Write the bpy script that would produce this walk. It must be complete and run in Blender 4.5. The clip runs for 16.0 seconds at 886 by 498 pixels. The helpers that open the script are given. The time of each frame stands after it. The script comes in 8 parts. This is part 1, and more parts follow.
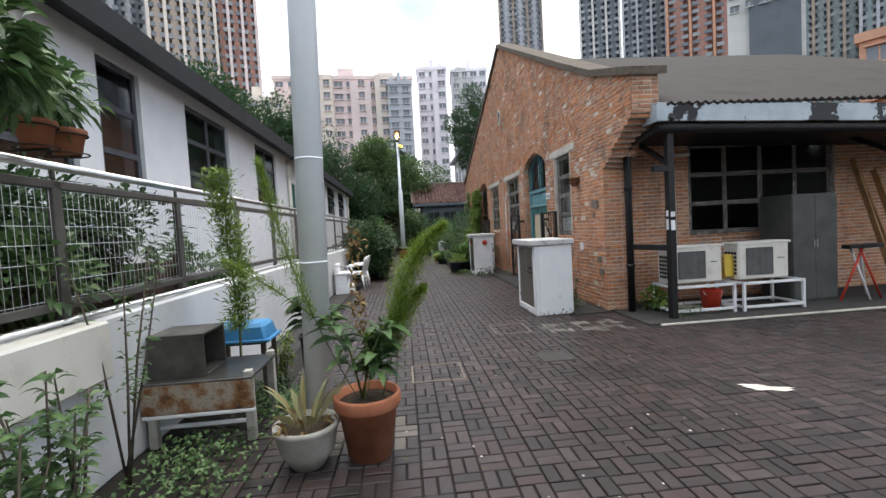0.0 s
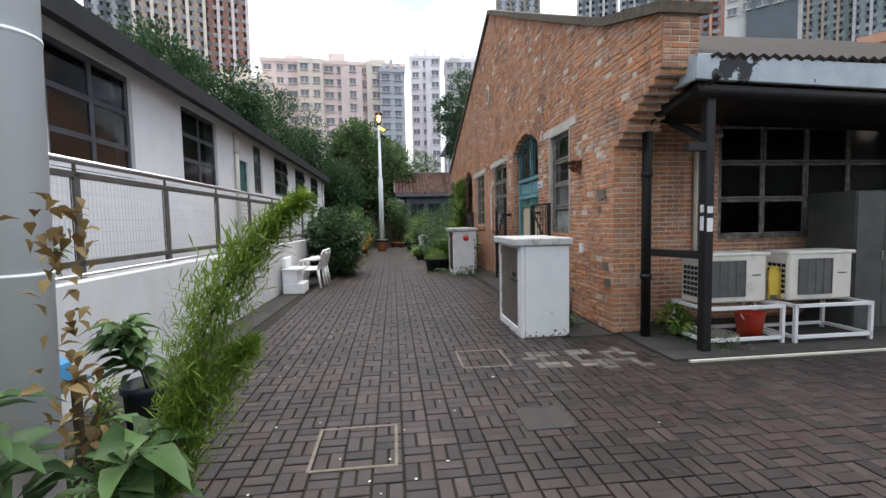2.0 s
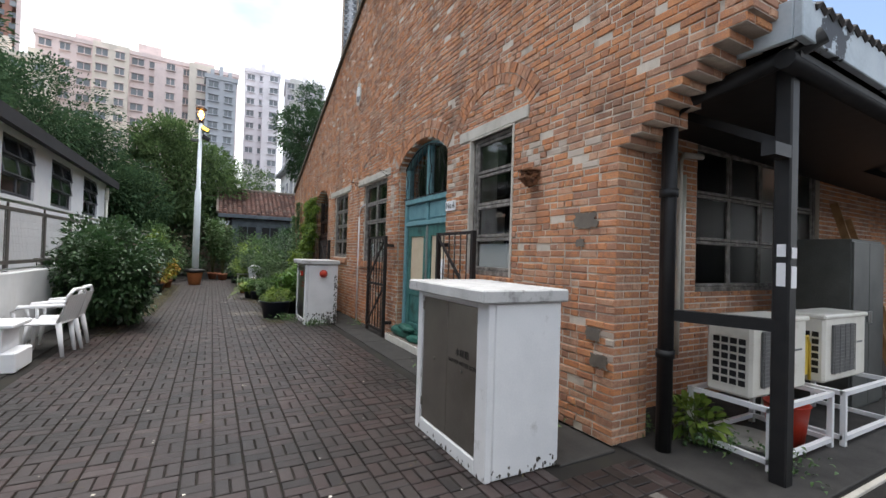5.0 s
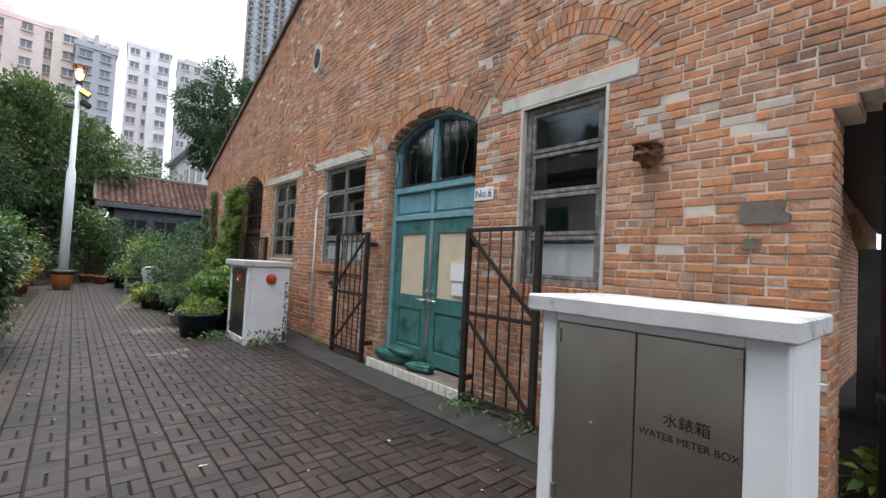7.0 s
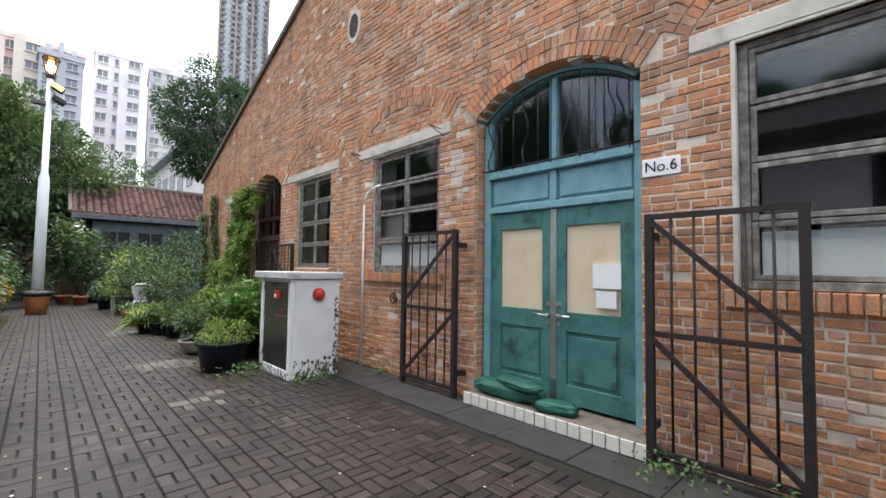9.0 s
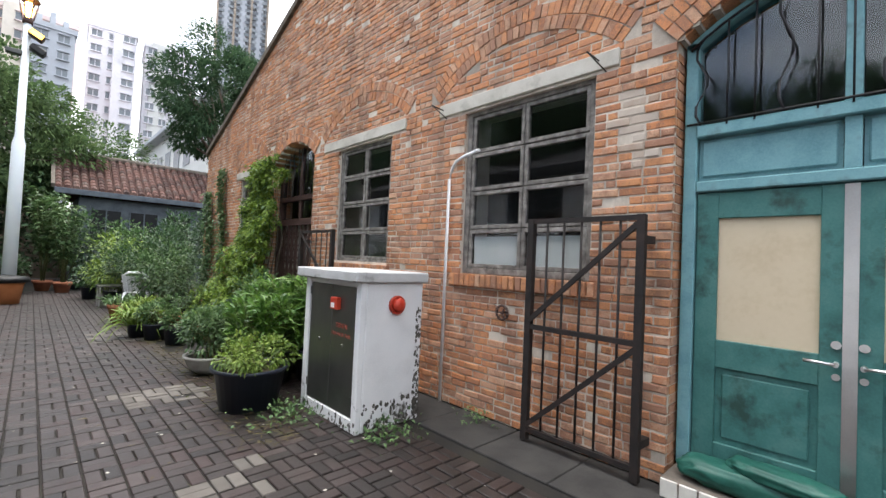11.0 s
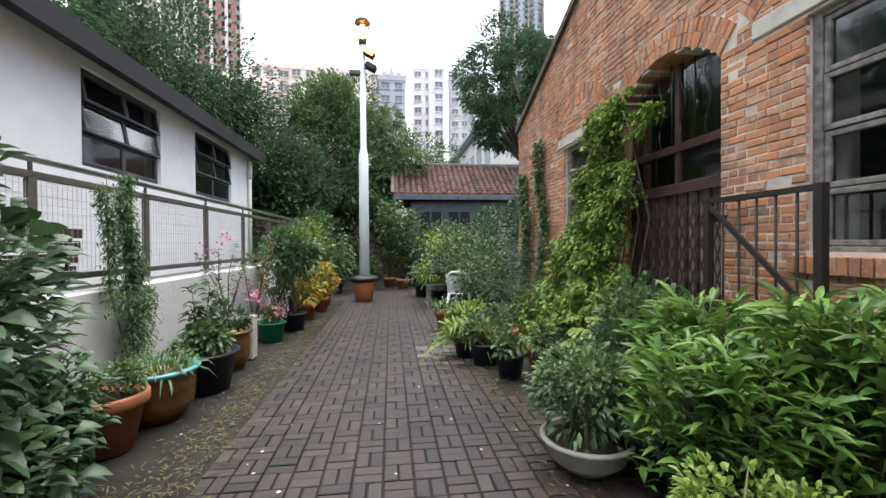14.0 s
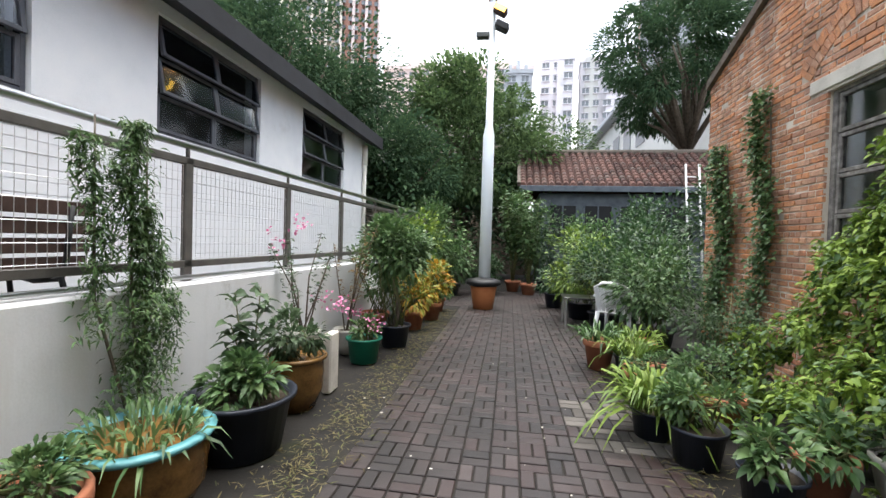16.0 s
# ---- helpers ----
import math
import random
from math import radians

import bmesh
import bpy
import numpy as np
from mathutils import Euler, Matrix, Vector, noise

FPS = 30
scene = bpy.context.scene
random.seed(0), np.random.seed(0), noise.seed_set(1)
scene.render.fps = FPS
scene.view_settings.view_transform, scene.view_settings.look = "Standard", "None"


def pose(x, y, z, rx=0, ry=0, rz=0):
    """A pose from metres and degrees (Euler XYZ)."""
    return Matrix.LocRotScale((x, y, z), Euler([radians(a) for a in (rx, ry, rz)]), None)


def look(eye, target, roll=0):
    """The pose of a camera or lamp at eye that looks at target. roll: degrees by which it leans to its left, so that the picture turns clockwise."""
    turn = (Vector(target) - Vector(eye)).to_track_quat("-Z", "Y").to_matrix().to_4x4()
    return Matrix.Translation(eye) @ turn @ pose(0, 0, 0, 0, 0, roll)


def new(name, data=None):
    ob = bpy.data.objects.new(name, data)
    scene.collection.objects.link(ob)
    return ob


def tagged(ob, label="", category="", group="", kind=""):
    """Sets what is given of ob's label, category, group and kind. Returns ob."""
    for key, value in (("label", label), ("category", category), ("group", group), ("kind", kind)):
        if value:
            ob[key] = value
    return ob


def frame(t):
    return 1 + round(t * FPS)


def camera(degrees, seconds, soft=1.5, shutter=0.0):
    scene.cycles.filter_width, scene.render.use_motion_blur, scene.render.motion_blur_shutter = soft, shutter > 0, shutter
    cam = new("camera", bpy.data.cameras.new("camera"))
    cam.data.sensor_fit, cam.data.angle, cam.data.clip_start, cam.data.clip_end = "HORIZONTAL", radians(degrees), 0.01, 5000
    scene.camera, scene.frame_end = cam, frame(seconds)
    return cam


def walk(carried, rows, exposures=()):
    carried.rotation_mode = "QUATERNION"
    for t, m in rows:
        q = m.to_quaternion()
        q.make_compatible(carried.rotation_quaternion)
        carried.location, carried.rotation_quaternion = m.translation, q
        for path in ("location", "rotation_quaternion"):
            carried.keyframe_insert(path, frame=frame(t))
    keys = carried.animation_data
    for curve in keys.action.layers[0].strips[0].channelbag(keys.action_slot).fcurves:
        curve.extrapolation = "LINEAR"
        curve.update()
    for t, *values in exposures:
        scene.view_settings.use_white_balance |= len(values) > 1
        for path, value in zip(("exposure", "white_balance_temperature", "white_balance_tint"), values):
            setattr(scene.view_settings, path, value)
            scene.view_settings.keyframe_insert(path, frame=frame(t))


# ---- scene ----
cam = camera(92.1, 16.0)
PATH = [
    (0, (0.3852, 0.6555, 1.6916), (0.5911, 2.9440, 1.5824), -3.2),
    (0.5, (0.5842, 1.0776, 1.7020), (0.7532, 3.3672, 1.5559), -2.1),
    (1, (0.6980, 1.5571, 1.6675), (0.8418, 3.8479, 1.5076), -0.7),
    (1.5, (0.8314, 2.0412, 1.6732), (0.9993, 4.3309, 1.5226), -0.8),
    (2, (0.9959, 2.5242, 1.6399), (1.2592, 4.8035, 1.4927), -1.1),
    (2.5, (1.0913, 3.0440, 1.6571), (1.5628, 5.2911, 1.5180), -2.6),
    (3, (1.1247, 3.5604, 1.6042), (1.7480, 5.7718, 1.5191), -1.5),
    (3.2, (1.1120, 3.8000, 1.6000), (1.8380, 5.9820, 1.5500), -1.3),
    (5.3, (0.9223, 5.9765, 1.6249), (2.0274, 7.9925, 1.6641), 1.7),
    (5.5, (0.8866, 6.1939, 1.6042), (2.0021, 8.2041, 1.6502), 1.5),
    (6, (0.6923, 6.7171, 1.5973), (1.9412, 8.6480, 1.6480), 1.8),
    (6.5, (0.6038, 7.2496, 1.5686), (1.9826, 9.0896, 1.6399), 2.0),
    (7, (0.5485, 7.8131, 1.5283), (2.0516, 9.5519, 1.6146), 3.0),
    (7.5, (0.4462, 8.3237, 1.5628), (1.9895, 10.0268, 1.6353), 1.0),
    (8, (0.4220, 8.8630, 1.5398), (1.9803, 10.5524, 1.6203), -0.1),
    (8.5, (0.3898, 9.4081, 1.5122), (1.9573, 11.0883, 1.6088), 0.1),
    (8.7, (0.3760, 9.6071, 1.4869), (1.9412, 11.2896, 1.5962), 0.5),
    (10.8, (0.5946, 11.9542, 1.5433), (2.2057, 13.5930, 1.6215), 2.5),
    (11, (0.6877, 12.2118, 1.5513), (2.2851, 13.8667, 1.6192), 2.6),
    (11.5, (0.7682, 12.7512, 1.5686), (2.2678, 14.4946, 1.6065), 1.9),
    (12, (0.8314, 13.2629, 1.5571), (2.1792, 15.1271, 1.5904), 2.1),
    (12.5, (0.9281, 13.8069, 1.5812), (2.0504, 15.8148, 1.5985), 1.5),
    (13, (1.0454, 14.3336, 1.6031), (1.8607, 16.4841, 1.6180), 0.8),
    (13.5, (1.0718, 14.8534, 1.5778), (1.6870, 17.0694, 1.5743), 0.3),
    (14, (1.0867, 15.4031, 1.5709), (1.3650, 17.6858, 1.5444), -0.4),
    (14.5, (1.0454, 15.9654, 1.5548), (1.1523, 18.2631, 1.5111), -0.5),
    (15, (1.0338, 16.4703, 1.5571), (0.9246, 18.7668, 1.5053), -0.3),
    (15.5, (1.0177, 16.9878, 1.5628), (0.6773, 19.2625, 1.5111), 0.9),
    (16, (0.9085, 17.5421, 1.5628), (0.5543, 19.8133, 1.5157), 1.7),
]
walk(cam, [(t, look(eye, target, roll)) for t, eye, target, roll in PATH], exposures=((0.0, 0.92), (3.0, 0.89), (5.5, 0.98), (8.5, 1.4), (11.5, 1.55), (12.5, 1.5), (15.0, 1.58), (16.0, 1.6)))

# ---- light ----
world = bpy.data.worlds.new("sky")
scene.world = world
world.use_nodes = True
wn, wl = world.node_tree.nodes, world.node_tree.links
sky = wn.new("ShaderNodeTexSky")
sky.sky_type, sky.sun_disc = "NISHITA", False
sky.sun_elevation, sky.sun_rotation = radians(80), radians(14)
sky.air_density, sky.dust_density = 1.0, 1.5
coord = wn.new("ShaderNodeTexCoord")
stretch = wn.new("ShaderNodeMapping")
stretch.inputs["Scale"].default_value = (1.0, 1.0, 2.2)
cloud = wn.new("ShaderNodeTexNoise")
cloud.inputs["Scale"].default_value, cloud.inputs["Detail"].default_value = 1.5, 6.0
cover = wn.new("ShaderNodeValToRGB")
cover.color_ramp.elements[0].position, cover.color_ramp.elements[1].position = 0.36, 0.60
blend = wn.new("ShaderNodeMixRGB")
blend.inputs[2].default_value = (8.8, 9.1, 9.5, 1)
wl.new(coord.outputs["Generated"], stretch.inputs["Vector"])
wl.new(stretch.outputs["Vector"], cloud.inputs["Vector"])
wl.new(cloud.outputs["Fac"], cover.inputs["Fac"])
wl.new(cover.outputs["Color"], blend.inputs[0])
wl.new(sky.outputs["Color"], blend.inputs[1])
wl.new(blend.outputs["Color"], wn["Background"].inputs["Color"])
wn["Background"].inputs["Strength"].default_value = 0.12

sun = new("sun", bpy.data.lights.new("sun", "SUN"))
sun.data.energy, sun.data.angle, sun.data.color = 2.2, radians(60), (1.0, 0.96, 0.9)
sun.matrix_world = look((0.5, 2.0, 12), (0, 0, 0))


# ---- materials ----
def material(name, colours, rough=0.8, scale=6.0, fine=60.0, bump=0.3, metal=0.0, vary=None, stain=None, stain_scale=1.5, stain_at=(0.5, 0.62), spec=0.4, streak=None, grain=0.35):
    """Two scales of noise over a ramp of colours; vary: 'island' or 'object' shifts the ramp piece by piece; stain: a colour in large patches."""
    m = bpy.data.materials.new(name)
    m.use_nodes = True
    n, l = m.node_tree.nodes, m.node_tree.links
    b = n["Principled BSDF"]
    b.inputs["Roughness"].default_value, b.inputs["Metallic"].default_value = rough, metal
    b.inputs["Specular IOR Level"].default_value = spec
    tc = n.new("ShaderNodeTexCoord")
    geo = n.new("ShaderNodeNewGeometry")
    big, small = n.new("ShaderNodeTexNoise"), n.new("ShaderNodeTexNoise")
    big.inputs["Scale"].default_value, small.inputs["Scale"].default_value = scale, fine
    big.inputs["Detail"].default_value, small.inputs["Detail"].default_value = 5, 4
    for t in (big, small):
        l.new(geo.outputs["Position"], t.inputs["Vector"])
    mix = n.new("ShaderNodeMath")
    mix.operation = "MULTIPLY_ADD"
    l.new(small.outputs["Fac"], mix.inputs[0])
    mix.inputs[1].default_value = grain
    l.new(big.outputs["Fac"], mix.inputs[2])
    last = mix.outputs[0]
    if vary:
        pick = geo.outputs["Random Per Island"] if vary == "island" else n.new("ShaderNodeObjectInfo").outputs["Random"]
        add = n.new("ShaderNodeMath")
        add.operation = "MULTIPLY_ADD"
        l.new(pick, add.inputs[0])
        add.inputs[1].default_value = 0.85
        sub = n.new("ShaderNodeMath")
        sub.operation = "MULTIPLY_ADD"
        l.new(last, sub.inputs[0])
        sub.inputs[1].default_value, sub.inputs[2].default_value = 0.55, -0.28
        l.new(sub.outputs[0], add.inputs[2])
        last = add.outputs[0]
    else:
        sub = n.new("ShaderNodeMath")
        sub.operation = "MULTIPLY_ADD"
        l.new(last, sub.inputs[0])
        sub.inputs[1].default_value, sub.inputs[2].default_value = 1.8, -0.72
        last = sub.outputs[0]
    ramp = n.new("ShaderNodeValToRGB")
    e = ramp.color_ramp.elements
    while len(e) < len(colours):
        e.new(0.5)
    for i, c in enumerate(colours):
        e[i].position = i / max(1, len(colours) - 1)
        e[i].color = (*c, 1)
    l.new(last, ramp.inputs["Fac"])
    colour = ramp.outputs["Color"]
    if stain:
        patch = n.new("ShaderNodeTexNoise")
        patch.inputs["Scale"].default_value, patch.inputs["Detail"].default_value = stain_scale, 8
        patch.inputs["Roughness"].default_value = 0.65
        l.new(geo.outputs["Position"], patch.inputs["Vector"])
        cut = n.new("ShaderNodeValToRGB")
        cut.color_ramp.elements[0].position, cut.color_ramp.elements[1].position = stain_at
        l.new(patch.outputs["Fac"], cut.inputs["Fac"])
        over = n.new("ShaderNodeMixRGB")
        over.inputs[2].default_value = (*stain, 1)
        l.new(cut.outputs["Color"], over.inputs[0])
        l.new(colour, over.inputs[1])
        colour = over.outputs["Color"]
    if streak:
        tall = n.new("ShaderNodeMapping")
        tall.inputs["Scale"].default_value = (2.6, 2.6, 0.3)
        l.new(geo.outputs["Position"], tall.inputs["Vector"])
        run = n.new("ShaderNodeTexNoise")
        run.inputs["Scale"].default_value, run.inputs["Detail"].default_value = 1.3, 7
        run.inputs["Roughness"].default_value = 0.7
        l.new(tall.outputs["Vector"], run.inputs["Vector"])
        cut2 = n.new("ShaderNodeValToRGB")
        cut2.color_ramp.elements[0].position, cut2.color_ramp.elements[1].position = 0.5, 0.74
        l.new(run.outputs["Fac"], cut2.inputs["Fac"])
        over2 = n.new("ShaderNodeMixRGB")
        over2.inputs[2].default_value = (*streak, 1)
        part_way = n.new("ShaderNodeMath")
        part_way.operation = "MULTIPLY"
        part_way.inputs[1].default_value = 0.75
        l.new(cut2.outputs["Color"], part_way.inputs[0])
        l.new(part_way.outputs[0], over2.inputs[0])
        l.new(colour, over2.inputs[1])
        colour = over2.outputs["Color"]
    l.new(colour, b.inputs["Base Color"])
    if bump:
        bp = n.new("ShaderNodeBump")
        bp.inputs["Strength"].default_value, bp.inputs["Distance"].default_value = bump, 0.01
        l.new(mix.outputs[0], bp.inputs["Height"])
        l.new(bp.outputs["Normal"], b.inputs["Normal"])
    return m


def leaf_material(name, colours, rough=0.45, through_light=0.25, spec=0.35):
    m = material(name, colours, rough=rough, scale=2.0, fine=30, bump=0.0, vary="island", spec=spec)
    n, l = m.node_tree.nodes, m.node_tree.links
    tr = n.new("ShaderNodeBsdfTranslucent")
    ramp = [x for x in n if x.type == "VALTORGB"][0]
    l.new(ramp.outputs["Color"], tr.inputs["Color"])
    ms = n.new("ShaderNodeMixShader")
    ms.inputs[0].default_value = through_light
    l.new(n["Principled BSDF"].outputs[0], ms.inputs[1])
    l.new(tr.outputs[0], ms.inputs[2])
    l.new(ms.outputs[0], n["Material Output"].inputs["Surface"])
    return m


def glass_material(name, tint, rough=0.03, ior=1.5):
    m = bpy.data.materials.new(name)
    m.use_nodes = True
    b = m.node_tree.nodes["Principled BSDF"]
    b.inputs["Base Color"].default_value = (*tint, 1)
    b.inputs["Roughness"].default_value = rough
    b.inputs["Transmission Weight"].default_value = 1.0
    b.inputs["IOR"].default_value = ior
    return m


def glow_material(name, colour, strength):
    m = bpy.data.materials.new(name)
    m.use_nodes = True
    b = m.node_tree.nodes["Principled BSDF"]
    b.inputs["Base Color"].default_value = (*colour, 1)
    b.inputs["Emission Color"].default_value = (*colour, 1)
    b.inputs["Emission Strength"].default_value = strength
    return m


BRICKS = [(0.15, 0.078, 0.056), (0.49, 0.195, 0.086), (0.6, 0.255, 0.11), (0.29, 0.135, 0.086), (0.62, 0.29, 0.13), (0.45, 0.195, 0.105), (0.58, 0.36, 0.235), (0.36, 0.185, 0.118)]
M_BRICK = material("brick_rows", BRICKS, 0.92, 18, 120, 0.55, streak=(0.18, 0.105, 0.075), grain=1.0, vary="island", stain=(0.1, 0.066, 0.052), stain_scale=1.3, stain_at=(0.55, 0.78))
M_BRICK_ONE = material("brick_piece", BRICKS, 0.92, 18, 120, 0.55, streak=(0.18, 0.105, 0.075), grain=1.0, vary="object", stain=(0.1, 0.066, 0.052), stain_scale=1.3, stain_at=(0.55, 0.78))
M_MORTAR = material("mortar", [(0.44, 0.38, 0.31), (0.64, 0.57, 0.48), (0.54, 0.47, 0.39)], 0.95, 5, 120, 0.6, streak=(0.24, 0.19, 0.15), stain=(0.17, 0.135, 0.11), stain_scale=0.7, stain_at=(0.52, 0.72))
PAVERS = [(0.012, 0.0098, 0.0092), (0.025, 0.0192, 0.018), (0.038, 0.029, 0.0272), (0.035, 0.021, 0.0195), (0.058, 0.045, 0.042)]
M_PAVER = material("paver_rows", PAVERS, 0.46, 7, 110, 0.4, vary="island", stain=(0.013, 0.011, 0.01), stain_scale=0.6, stain_at=(0.46, 0.68))
M_PAVER_ONE = material("paver_piece", PAVERS, 0.46, 7, 110, 0.4, vary="object", stain=(0.013, 0.011, 0.01), stain_scale=0.6, stain_at=(0.46, 0.68))
M_PALE_PAVER = material("paver_pale", [(0.055, 0.048, 0.042), (0.1, 0.09, 0.08), (0.15, 0.135, 0.12)], 0.85, 7, 110, 0.5, vary="island")
M_GROUND = material("ground", [(0.008, 0.0075, 0.0065), (0.016, 0.014, 0.012), (0.022, 0.02, 0.013)], 0.95, 3, 60, 0.6, stain=(0.025, 0.03, 0.011), stain_scale=1.1, stain_at=(0.57, 0.72))
M_STRIP = material("dark_concrete", [(0.018, 0.017, 0.016), (0.034, 0.032, 0.03), (0.048, 0.045, 0.041)], 0.85, 4, 80, 0.5)
M_WHITE = material("white_render", [(0.74, 0.755, 0.775), (0.8, 0.81, 0.83), (0.83, 0.835, 0.845)], 0.75, 3, 70, 0.2, stain=(0.5, 0.49, 0.46), stain_scale=0.8, stain_at=(0.62, 0.85))
M_WHITE_LOW = material("weathered_white_render", [(0.54, 0.55, 0.555), (0.63, 0.64, 0.645), (0.69, 0.695, 0.695)], 0.8, 2, 70, 0.3, streak=(0.55, 0.54, 0.51), stain=(0.24, 0.23, 0.2), stain_scale=1.3, stain_at=(0.64, 0.78))
M_WHITE_OLD = material("mouldy_white_render", [(0.6, 0.605, 0.605), (0.7, 0.7, 0.7), (0.74, 0.74, 0.74)], 0.8, 3, 70, 0.35, stain=(0.07, 0.066, 0.056), stain_scale=3.2, stain_at=(0.62, 0.68))
M_ROOF = material("corrugated_roof", [(0.02, 0.017, 0.0155), (0.037, 0.031, 0.028), (0.028, 0.024, 0.022)], 0.8, 1.2, 30, 0.3)
M_DARK_ROOF = material("black_felt", [(0.012, 0.012, 0.014), (0.025, 0.026, 0.03), (0.02, 0.02, 0.022)], 0.75, 2, 50, 0.4)
M_BLACK = material("black_paint", [(0.005, 0.005, 0.006), (0.009, 0.009, 0.01), (0.014, 0.0135, 0.013)], 0.5, 8, 90, 0.2)
M_RUST = material("rusty_iron", [(0.009, 0.008, 0.008), (0.017, 0.013, 0.012), (0.035, 0.02, 0.016)], 0.7, 10, 120, 0.4)
M_PEEL = material("peeling_fascia", [(0.32, 0.37, 0.41), (0.42, 0.48, 0.52), (0.48, 0.53, 0.56)], 0.5, 3, 40, 0.2, stain=(0.012, 0.012, 0.014), stain_scale=1.9, stain_at=(0.55, 0.562))
M_STEEL = material("brushed_steel", [(0.2, 0.185, 0.16), (0.29, 0.27, 0.24), (0.36, 0.34, 0.3)], 0.3, 2.0, 200, 0.05, metal=0.85)
M_DARK_STEEL = material("dull_steel", [(0.1, 0.1, 0.095), (0.15, 0.15, 0.14), (0.19, 0.185, 0.17)], 0.3, 2.5, 160, 0.05, metal=0.8)
M_RAIL = material("rail_steel", [(0.6, 0.6, 0.6), (0.7, 0.7, 0.7), (0.76, 0.76, 0.76)], 0.28, 4, 90, 0.05, metal=1.0)
M_RAIL_DARK = material("rail_brown_paint", [(0.07, 0.065, 0.06), (0.1, 0.093, 0.085), (0.13, 0.12, 0.11)], 0.5, 6, 90, 0.15)
M_POLE = material("pole_paint", [(0.76, 0.81, 0.85), (0.8, 0.84, 0.87), (0.83, 0.86, 0.88)], 0.45, 3, 70, 0.1, stain=(0.6, 0.64, 0.66), stain_scale=2.5, stain_at=(0.62, 0.8))
M_STONE = material("lintel_stone", [(0.4, 0.37, 0.32), (0.52, 0.49, 0.43), (0.58, 0.55, 0.49)], 0.85, 4, 80, 0.3, stain=(0.25, 0.22, 0.18), stain_scale=3, stain_at=(0.55, 0.75))
M_OLD_WOOD = material("grey_window_timber", [(0.06, 0.054, 0.048), (0.17, 0.155, 0.14), (0.34, 0.32, 0.295)], 0.8, 12, 120, 0.5)
M_GLASS = glass_material("window_glass", (0.7, 0.74, 0.75))
# dusty panes; dark tint and low IOR also put the canopy's shade in
M_GLASS_DUSTY_DIM = glass_material("dimmed_dusty_glass", (0.26, 0.29, 0.28), 0.3, 1.12)
M_GLASS_FILM = glass_material("filmed_glass", (0.4, 0.46, 0.54), 0.06, 1.6)
# near-black colour that stands in for the shade of unlit rooms
M_DARK = material("room_shade", [(0.014, 0.014, 0.015), (0.022, 0.022, 0.024)], 0.9, 2, 20, 0.0)
M_TEAL = material("teal_door_paint", [(0.03, 0.11, 0.10), (0.05, 0.165, 0.15), (0.085, 0.21, 0.19)], 0.55, 5, 70, 0.25, stain=(0.022, 0.06, 0.05), stain_scale=4, stain_at=(0.52, 0.68))
M_TEAL_FRAME = material("pale_teal_frame_paint", [(0.1, 0.24, 0.27), (0.16, 0.33, 0.36), (0.2, 0.38, 0.41)], 0.5, 5, 80, 0.2, stain=(0.09, 0.17, 0.17), stain_scale=5, stain_at=(0.56, 0.72))
M_BOARD = material("cream_board", [(0.52, 0.42, 0.28), (0.6, 0.5, 0.35), (0.63, 0.53, 0.38)], 0.7, 3, 30, 0.05)
M_PAPER = material("paper", [(0.72, 0.73, 0.74), (0.8, 0.8, 0.8)], 0.8, 3, 60, 0.05)
M_TERRA = material("terracotta", [(0.2, 0.075, 0.04), (0.33, 0.12, 0.06), (0.4, 0.16, 0.085)], 0.8, 6, 80, 0.2, stain=(0.3, 0.22, 0.17), stain_scale=5, stain_at=(0.6, 0.8))
M_BLUEPOT = material("dark_plastic_pot", [(0.008, 0.01, 0.016), (0.014, 0.018, 0.028), (0.02, 0.024, 0.036)], 0.4, 4, 60, 0.08)
M_GLAZE = material("brown_glaze", [(0.07, 0.035, 0.012), (0.16, 0.085, 0.025), (0.24, 0.13, 0.04)], 0.25, 7, 60, 0.15)
M_GLAZE_TEAL = material("teal_glaze", [(0.08, 0.25, 0.27), (0.14, 0.36, 0.38)], 0.25, 7, 60, 0.1)
M_GREENPOT = material("green_plastic", [(0.01, 0.14, 0.09), (0.02, 0.2, 0.13)], 0.4, 5, 60, 0.05)
M_GREYPOT = material("grey_stone_pot", [(0.24, 0.23, 0.2), (0.36, 0.35, 0.31), (0.42, 0.4, 0.36)], 0.8, 7, 90, 0.3)
M_SOIL = material("soil", [(0.02, 0.014, 0.009), (0.05, 0.035, 0.022), (0.06, 0.05, 0.025)], 0.95, 20, 120, 0.9)
M_PLASTIC = material("white_plastic", [(0.7, 0.71, 0.72), (0.78, 0.78, 0.79)], 0.4, 3, 60, 0.05)
M_ACWHITE = material("cream_enamel", [(0.55, 0.53, 0.46), (0.66, 0.64, 0.57), (0.7, 0.68, 0.62)], 0.45, 4, 60, 0.08, stain=(0.4, 0.36, 0.28), stain_scale=3, stain_at=(0.62, 0.8))
M_GRILLE = material("grey_grille", [(0.1, 0.1, 0.1), (0.16, 0.16, 0.155)], 0.5, 6, 60, 0.05)
M_YELLOW = material("yellow_plastic", [(0.6, 0.42, 0.05), (0.7, 0.52, 0.1)], 0.5, 4, 60, 0.05)
M_RED = material("red_plastic", [(0.4, 0.03, 0.015), (0.55, 0.06, 0.03)], 0.4, 5, 60, 0.08)
M_ORANGE = material("orange_clay", [(0.5, 0.17, 0.06), (0.6, 0.24, 0.1)], 0.7, 5, 60, 0.1)
M_WOOD = material("raw_board", [(0.22, 0.12, 0.05), (0.34, 0.2, 0.09), (0.4, 0.26, 0.13)], 0.75, 6, 90, 0.25)
